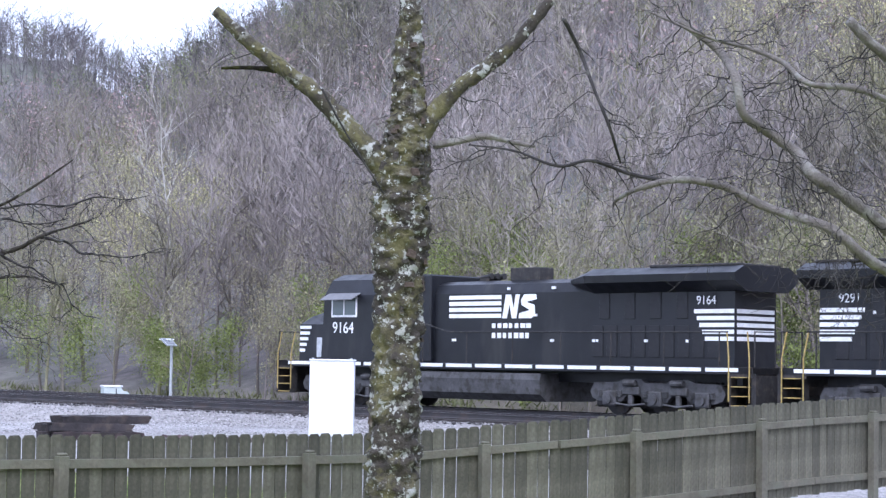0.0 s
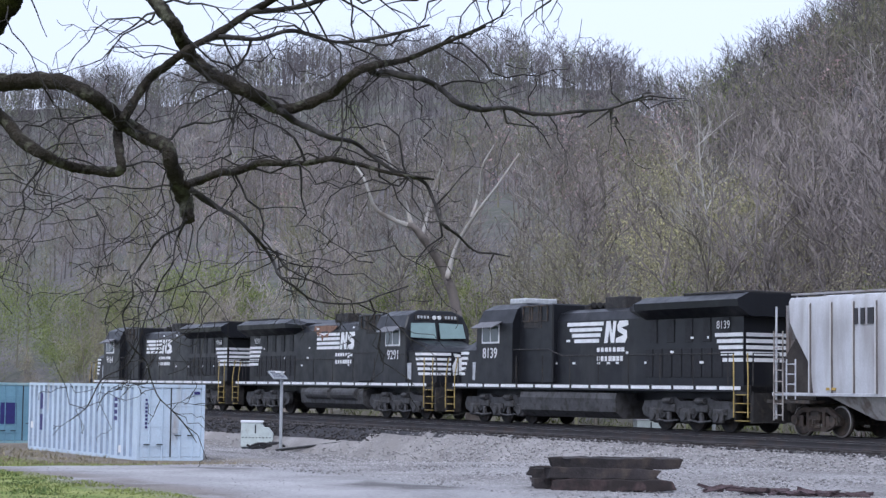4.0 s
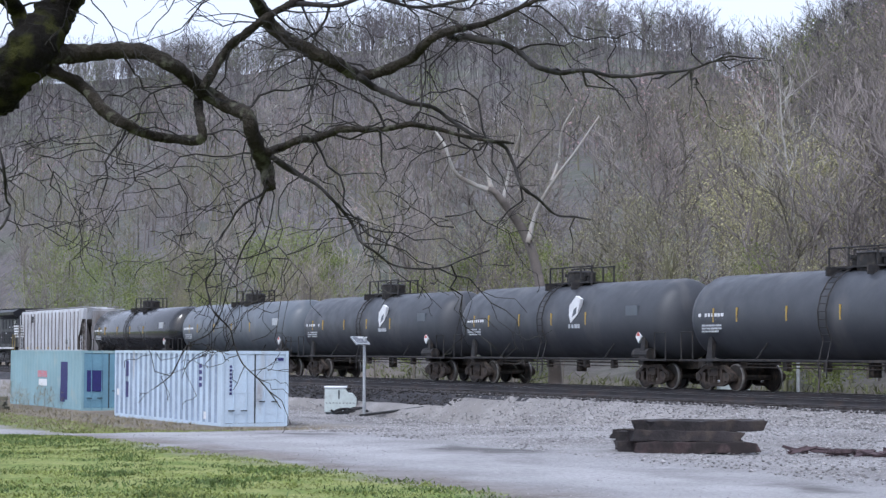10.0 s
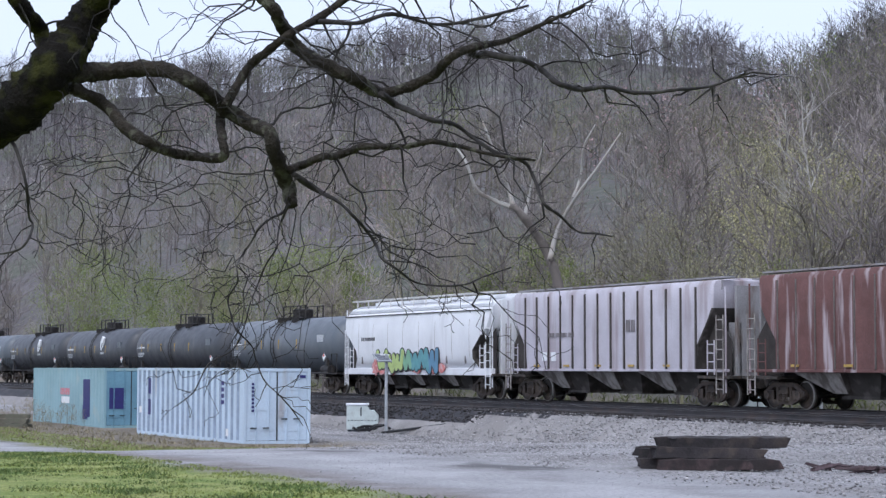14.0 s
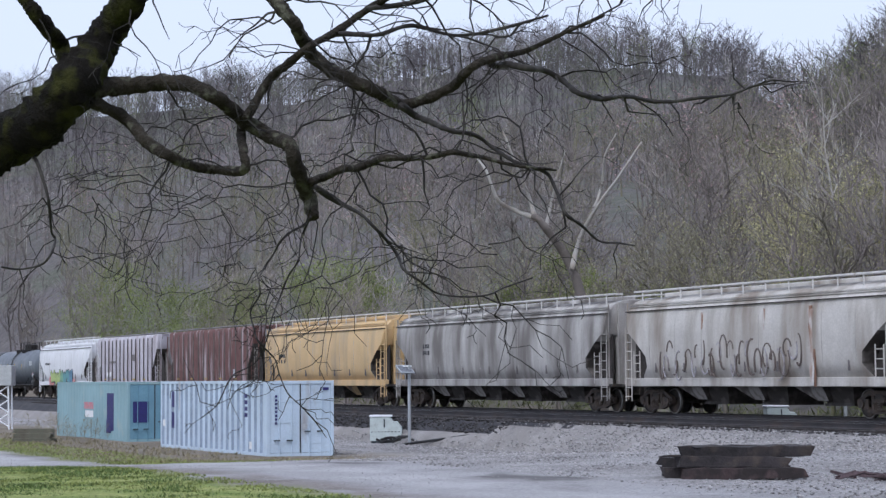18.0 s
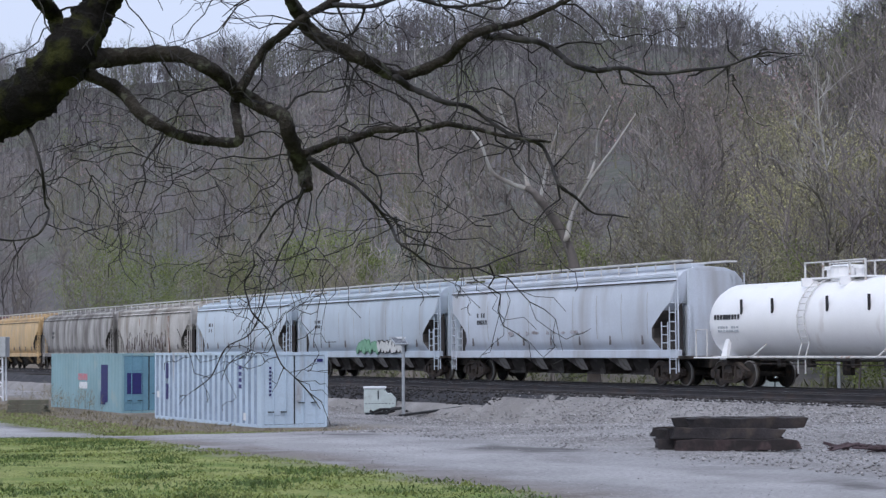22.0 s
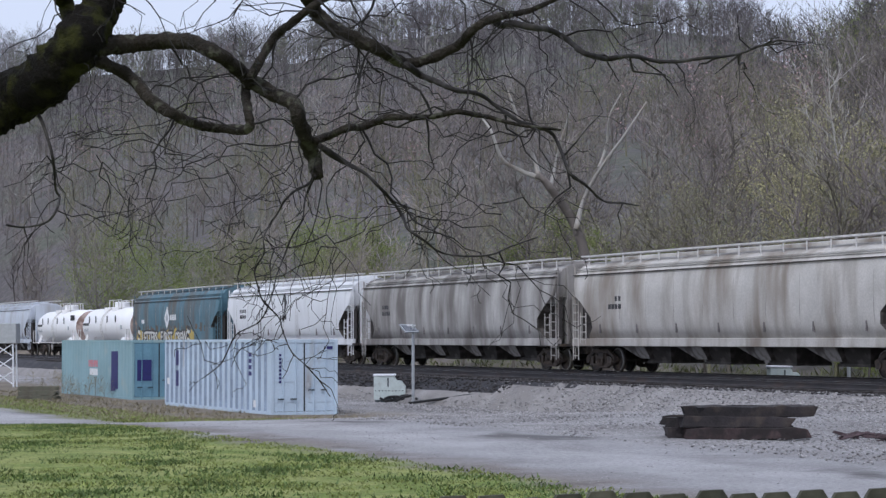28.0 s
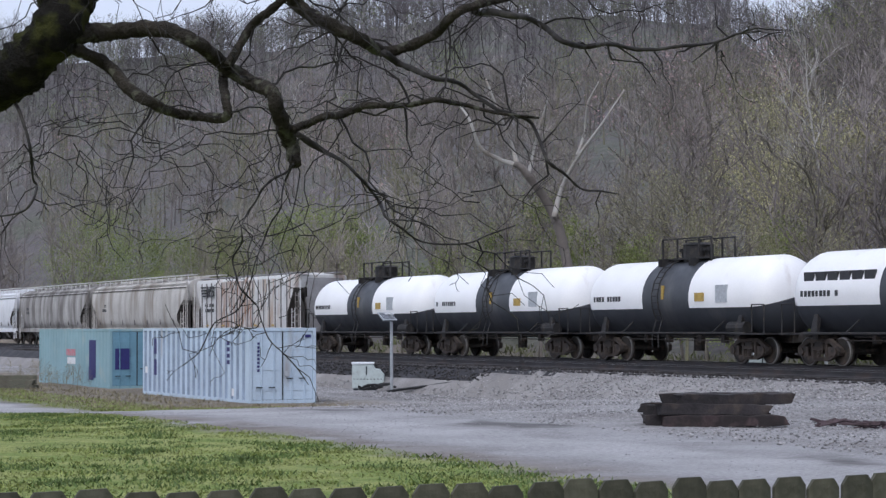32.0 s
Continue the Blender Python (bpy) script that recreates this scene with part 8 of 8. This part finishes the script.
def curve_points(ctrl, per=6):
    """Smooth run through the control points (x, y, z, radius)."""
    p = [np.array(q) for q in ctrl]
    p = [2 * p[0] - p[1]] + p + [2 * p[-1] - p[-2]]
    out = []
    for i in range(1, len(p) - 2):
        for k in range(per):
            t = k / per
            out.append(0.5 * ((2 * p[i]) + (-p[i - 1] + p[i + 1]) * t + (2 * p[i - 1] - 5 * p[i] + 4 * p[i + 1] - p[i + 2]) * t * t + (-p[i - 1] + 3 * p[i] - 3 * p[i + 1] + p[i + 2]) * t ** 3))
    out.append(p[-2])
    return out


def limb(name, ctrl, material, parent, sides=12, rough=0.08, per=6, freq=9.0):
    """A bark-skinned limb: rings along the curve, knotted by noise."""
    pts = curve_points(ctrl, per)
    rings = []
    u = None
    for i, q in enumerate(pts):
        a, b = pts[max(0, i - 1)], pts[min(len(pts) - 1, i + 1)]
        d = Vector(b[:3] - a[:3]).normalized()
        if u is None:
            u = d.orthogonal().normalized()
        u = (u - d * u.dot(d)).normalized()
        v = d.cross(u)
        r = max(0.002, float(q[3]))
        ring = []
        for k in range(sides):
            c = u * math.cos(k * 2 * math.pi / sides) + v * math.sin(k * 2 * math.pi / sides)
            p = Vector(q[:3]) + c * r
            ring.append(p + c * r * (rough * 2.2 * noise.noise(p * freq) + rough * 1.6 * noise.noise(p * freq * 3.1)))
        rings.append(ring)
    bm = bmesh.new()
    loft(bm, rings)
    smooth(bm)
    bmesh.ops.recalc_face_normals(bm, faces=bm.faces)
    return part(name, bm, material, parent)


def twigs(rng, ctrl, n, length, r, droop=0.25, t0=0.15, spread=1.0, view=None, depth=2):
    """Fine crooked branchlets off a limb, as segments."""
    pts = curve_points(ctrl, 5)
    segs = []

    def shoot(p, h, L, rad, level):
        k = max(3, int(L / 0.07))
        for i in range(k):
            h = (h + Vector((rng.uniform(-1, 1), rng.uniform(-0.4, 0.4), rng.uniform(-1, 1) - droop * (0.5 + i / k))) * 0.2).normalized()
            d = (h + Vector((rng.uniform(-1, 1), rng.uniform(-0.5, 0.5), rng.uniform(-1, 1))) * 0.6).normalized()
            q = p + d * L / k
            a, b = rad * (1 - 0.72 * i / k), rad * (1 - 0.72 * (i + 1) / k)
            segs.append((p.copy(), q.copy(), a, b))
            if level < depth and i and rng.random() < 0.42:
                side = rng.choice((-1, 1)) * rng.uniform(0.6, 1.2)
                e = (h + Vector((h.z * side, rng.uniform(-0.5, 0.5), -h.x * side))).normalized()
                shoot(q, e, L * rng.uniform(0.2, 0.5), max(b * 0.6, 0.0016), level + 1)
            p = q

    for _ in range(n):
        i = int((t0 + (1 - t0) * rng.random()) * (len(pts) - 2))
        p = Vector(pts[i][:3])
        d = Vector((rng.uniform(-1, 1), rng.uniform(-0.5, 0.5), rng.uniform(-1, 0.45))).normalized()
        shoot(p, d, length * rng.uniform(0.45, 1.25), r * rng.uniform(0.6, 1.2), 0)
    return segs


def twig_part(name, segs, material, parent, floor=0.0014):
    v, f = sticks(segs, 3, floor)
    me = bpy.data.meshes.new(name)
    me.from_pydata(v.tolist(), [], f.tolist())
    me.materials.append(material)
    ob = new(name, me)
    ob.parent = parent
    ob["kind"] = "stuff"
    return ob


def lawn_tree():
    t = empty("lawn_tree", Matrix(), "old leafless tree with crooked mossy limbs over the lawn", "tree")
    limb("trunk", ((-3.3, 9.0, -0.2, 0.33), (-3.2, 9.0, 0.9, 0.24), (-2.9, 8.98, 2.0, 0.18), (-2.5, 8.95, 2.6, 0.14), (-2.20, 8.96, 2.81, 0.12)), M_BARK_DARK, t, 16, 0.1)
    rng = random.Random(5)
    segs = []
    for name, ctrl, mat, n, ln in (("limb", LIMB_MAIN, M_BARK_DARK, 14, 0.8), ("limb", LIMB_LEFT, M_BARK_DARK, 8, 0.6), ("limb", LIMB_ARCH, M_BARK_LIMB, 20, 0.75), ("limb", LIMB_LOOP, M_BARK_LIMB, 14, 0.55), ("limb", LIMB_TOP, M_BARK_LIMB, 48, 0.5), ("limb", LIMB_FAR, M_BARK_TWIG, 46, 0.28), ("limb", LIMB_CROSS, M_BARK_LIMB, 14, 0.45), ("limb", LIMB_MID, M_BARK_LIMB, 38, 0.55), ("limb", LIMB_DROP, M_BARK_TWIG, 20, 0.5), ("limb", LIMB_SKY, M_BARK_TWIG, 56, 0.3), ("limb", LIMB_EDGE, M_BARK_TWIG, 20, 0.35), ("limb", LIMB_TRAIL, M_BARK_TWIG, 44, 0.2), ("limb", LIMB_FALL, M_BARK_TWIG, 36, 0.2), ("limb", LIMB_HANG, M_BARK_TWIG, 12, 0.45), ("limb", LIMB_SIDE, M_BARK_TWIG, 20, 0.28)):
        limb(name, ctrl, mat, t, 18 if ctrl[0][3] > 0.03 else 9, 0.11, 18, 20.0)
        segs += twigs(rng, ctrl, int(n * 0.42), ln * 1.25, min(0.0064, 0.75 * ctrl[len(ctrl) // 2][3]), 0.4)
    twig_part("twig_spray", segs, M_BARK_TWIG, t, 0.0016)
    # hanging sprays that droop before the containers
    segs = []
    for x, z, n in ((-1.9, 2.65, 14), (-1.75, 2.75, 14), (-1.4, 2.72, 14), (-1.15, 2.68, 10), (-1.55, 2.5, 8), (-0.95, 2.35, 8), (-0.62, 2.3, 12), (-0.3, 2.5, 9), (0.1, 2.5, 8)):
        c = ((x, 9.0, z, 0.01), (x + 0.08, 9.0, z - 0.1, 0.01), (x + 0.15, 9.0, z - 0.18, 0.01))
        segs += twigs(rng, c, int(n * 0.5), 0.5, 0.0034, 0.6)
    twig_part("hanging_spray", segs, M_BARK_TWIG, t, 0.0019)


lawn_tree()


def lichen_tree():
    t = empty("lichen_tree", Matrix(), "rough tree trunk crusted with pale lichen by the fence", "tree")
    limb("trunk", BIRCH_TRUNK, M_LICHEN, t, 36, 0.13, 26, 11.0)
    limb("limb", BIRCH_LEFT, M_LICHEN, t, 16, 0.09, 10, 10.0)
    limb("limb", BIRCH_RIGHT, M_LICHEN, t, 16, 0.09, 10, 10.0)
    limb("broken_stub", BIRCH_STUB, M_BARK_GREY, t, 10, 0.12, 8, 14.0)
    limb("broken_stub", BIRCH_SPUR, M_BARK_DARK, t, 8, 0.12, 8, 14.0)
    rng = random.Random(9)
    # bark plates that stand off the trunk
    pts = curve_points(BIRCH_TRUNK, 10)
    for i in range(90):
        q = pts[rng.randrange(12, len(pts) - 14)]
        a = rng.uniform(0, 6.28)
        r = float(q[3]) * 1.02
        bm = bmesh.new()
        w, h = rng.uniform(0.018, 0.055), rng.uniform(0.02, 0.07)
        loft(bm, [[(-w, 0, -h), (w, 0, -h * 0.8), (w * 0.9, 0, h), (-w * 0.8, 0, h * 0.9)], [(-w * 0.8, 0.022, -h * 0.7), (w * 0.7, 0.03, -h * 0.6), (w * 0.6, 0.018, h * 0.8), (-w * 0.6, 0.018, h * 0.7)]])
        bmesh.ops.recalc_face_normals(bm, faces=bm.faces)
        o = part("bark_plate", bm, M_LICHEN if i % 3 else M_BARK_SCALE, t)
        o.matrix_local = Matrix.Translation(Vector(q[:3]) + Vector((math.cos(a), math.sin(a), 0)) * r) @ pose(0, 0, 0, 0, rng.uniform(-20, 20), math.degrees(a) - 90)
    segs = []
    for c, n, ln in ((BIRCH_TRUNK[5:10], 20, 0.45), (BIRCH_LEFT, 16, 0.45), (BIRCH_RIGHT, 16, 0.4)):
        segs += twigs(rng, c, n, ln * 1.4, 0.006, 0.0, 0.0)
    twig_part("twig_spray", segs, M_BARK_TWIG, t, 0.0018)
    top = Vector(BIRCH_LEFT[3][:3])
    foot = Vector(BIRCH_TRUNK[5][:3])
    vine = tuple((top.x + (foot.x - top.x) * k, top.y + (foot.y - top.y) * k - 0.2 + 0.02 * math.sin(9 * k), top.z + (foot.z - top.z) * k + 0.02 * math.cos(7 * k), 0.011 - 0.004 * k) for k in (0.0, 0.2, 0.4, 0.6, 0.8, 1.0))
    limb("vine", vine, M_BARK_TWIG, t, 8, 0.1)


lichen_tree()


def yard_tree():
    t = empty("yard_tree", Matrix(), "leafless grey tree reaching long limbs over the fence", "tree")
    a, b = Vector(REACH_LOW[0][:3]), Vector(REACH_HIGH[0][:3])
    foot = Vector((a.x + 0.75, a.y - 0.35, -0.1))
    limb("trunk", ((foot.x, foot.y, -0.2, 0.22), (foot.x, foot.y, 0.9, 0.17), (foot.x - 0.1, foot.y + 0.05, 1.9, 0.14), (foot.x - 0.05, foot.y, 3.2, 0.11), (foot.x - 0.1, foot.y, 4.4, 0.07)), M_BARK_GREY, t, 14, 0.08)
    rng = random.Random(13)
    segs = []
    for ctrl, n, ln in ((REACH_LOW, 34, 0.7), (REACH_HIGH, 34, 0.8), (REACH_TOP, 16, 0.8), (REACH_MID, 30, 0.7), (REACH_TWIG, 6, 0.4), (REACH_FAR, 18, 0.5)):
        limb("limb", ctrl, M_BARK_GREY if ctrl[0][3] > 0.02 else M_BARK_TWIG, t, 10, 0.08)
        segs += twigs(rng, ctrl, n, ln * 1.3, 0.007, 0.1)
    for c in (REACH_LOW, REACH_HIGH, REACH_TOP, REACH_MID):
        p = Vector(c[0][:3])
        limb("limb", ((foot.x - 0.05, foot.y, p.z - 0.25, c[0][3] * 1.3), ((foot.x + p.x) / 2, (foot.y + p.y) / 2, p.z - 0.08, c[0][3] * 1.15), tuple(c[0])), M_BARK_GREY, t, 10, 0.08)
    twig_part("twig_spray", segs, M_BARK_TWIG, t, 0.0019)


yard_tree()


def plane_tree():
    t = empty("plane_tree", Matrix(), "leaning bare sycamore with whitish upper limbs", "tree")
    rng = random.Random(17)
    segs = []
    limb("trunk", PLANE_TRUNK, M_BARK_PLANE, t, 12, 0.06, 6, 1.2)
    for c in (PLANE_LEFT, PLANE_MID, PLANE_RIGHT, PLANE_RISE, PLANE_FORK):
        limb("limb", c, M_SYCAMORE, t, 8, 0.06, 6, 1.5)
    for c in (PLANE_LEFT, PLANE_MID, PLANE_RIGHT, PLANE_RISE, PLANE_TRUNK[4:]):
        for s in twigs(rng, c, 4, 2.4, 0.03, -0.2):
            segs.append(s)
    twig_part("twig_spray", segs, M_BARK_PLANE, t, 0.009)


M_BARK_PLANE = surf("brown_sycamore_trunk", (0.135, 0.118, 0.108), 0.9, var=0.2, scale=0.7, second=(0.26, 0.23, 0.21), amount=0.38, bump=0.1)
M_SYCAMORE = surf("whitish_sycamore_bark", (0.37, 0.355, 0.335), 0.9, var=0.25, scale=0.7, second=(0.34, 0.30, 0.26), amount=0.4, bump=0)
plane_tree()


for az, into, top, spread, seed, bark, label in SLOPE_TREES:
    slope_tree(az, into, top, spread, seed, M_SYCAMORE if bark == "pale" else M_BARK_PLANE, label)


# ---- what moves ----
def turn_about(e):
    """Swap front and back of a thing, keeping its yard side."""
    for o in e.children_recursive:
        if o.name.startswith("road_number"):
            o.location.x = -o.location.x
        elif o.name.startswith(("emblem", "lettering")):
            o.location.x = -2 * EMBLEM[e.name]
        elif o.data.users > 1 or o.parent != e and o.parent.name.startswith("truck"):
            o.location.x = -o.location.x
        else:
            co = np.empty(len(o.data.vertices) * 3, dtype=np.float32)
            o.data.vertices.foreach_get("co", co)
            co[0::3] *= -1
            o.data.vertices.foreach_set("co", co)
            o.data.flip_normals()


# metres by which the train runs behind an even pace, by time
LAG = ((0, 0.5), (8, 1.3), (13, 1.6), (17, 1.55), (21, 1.1), (25, 0.6), (32, 0.9))


def motions():
    for e, s0, L, back in TRAIN:
        if back:
            turn_about(e)
        walk(e, [(t, Matrix.Translation(plan(s0 + SPEED * t - lag, FAR_W, RAIL_Z)) @ pose(0, 0, 0, 0, 0, 90 + math.degrees(TH))) for t, lag in LAG])


motions()
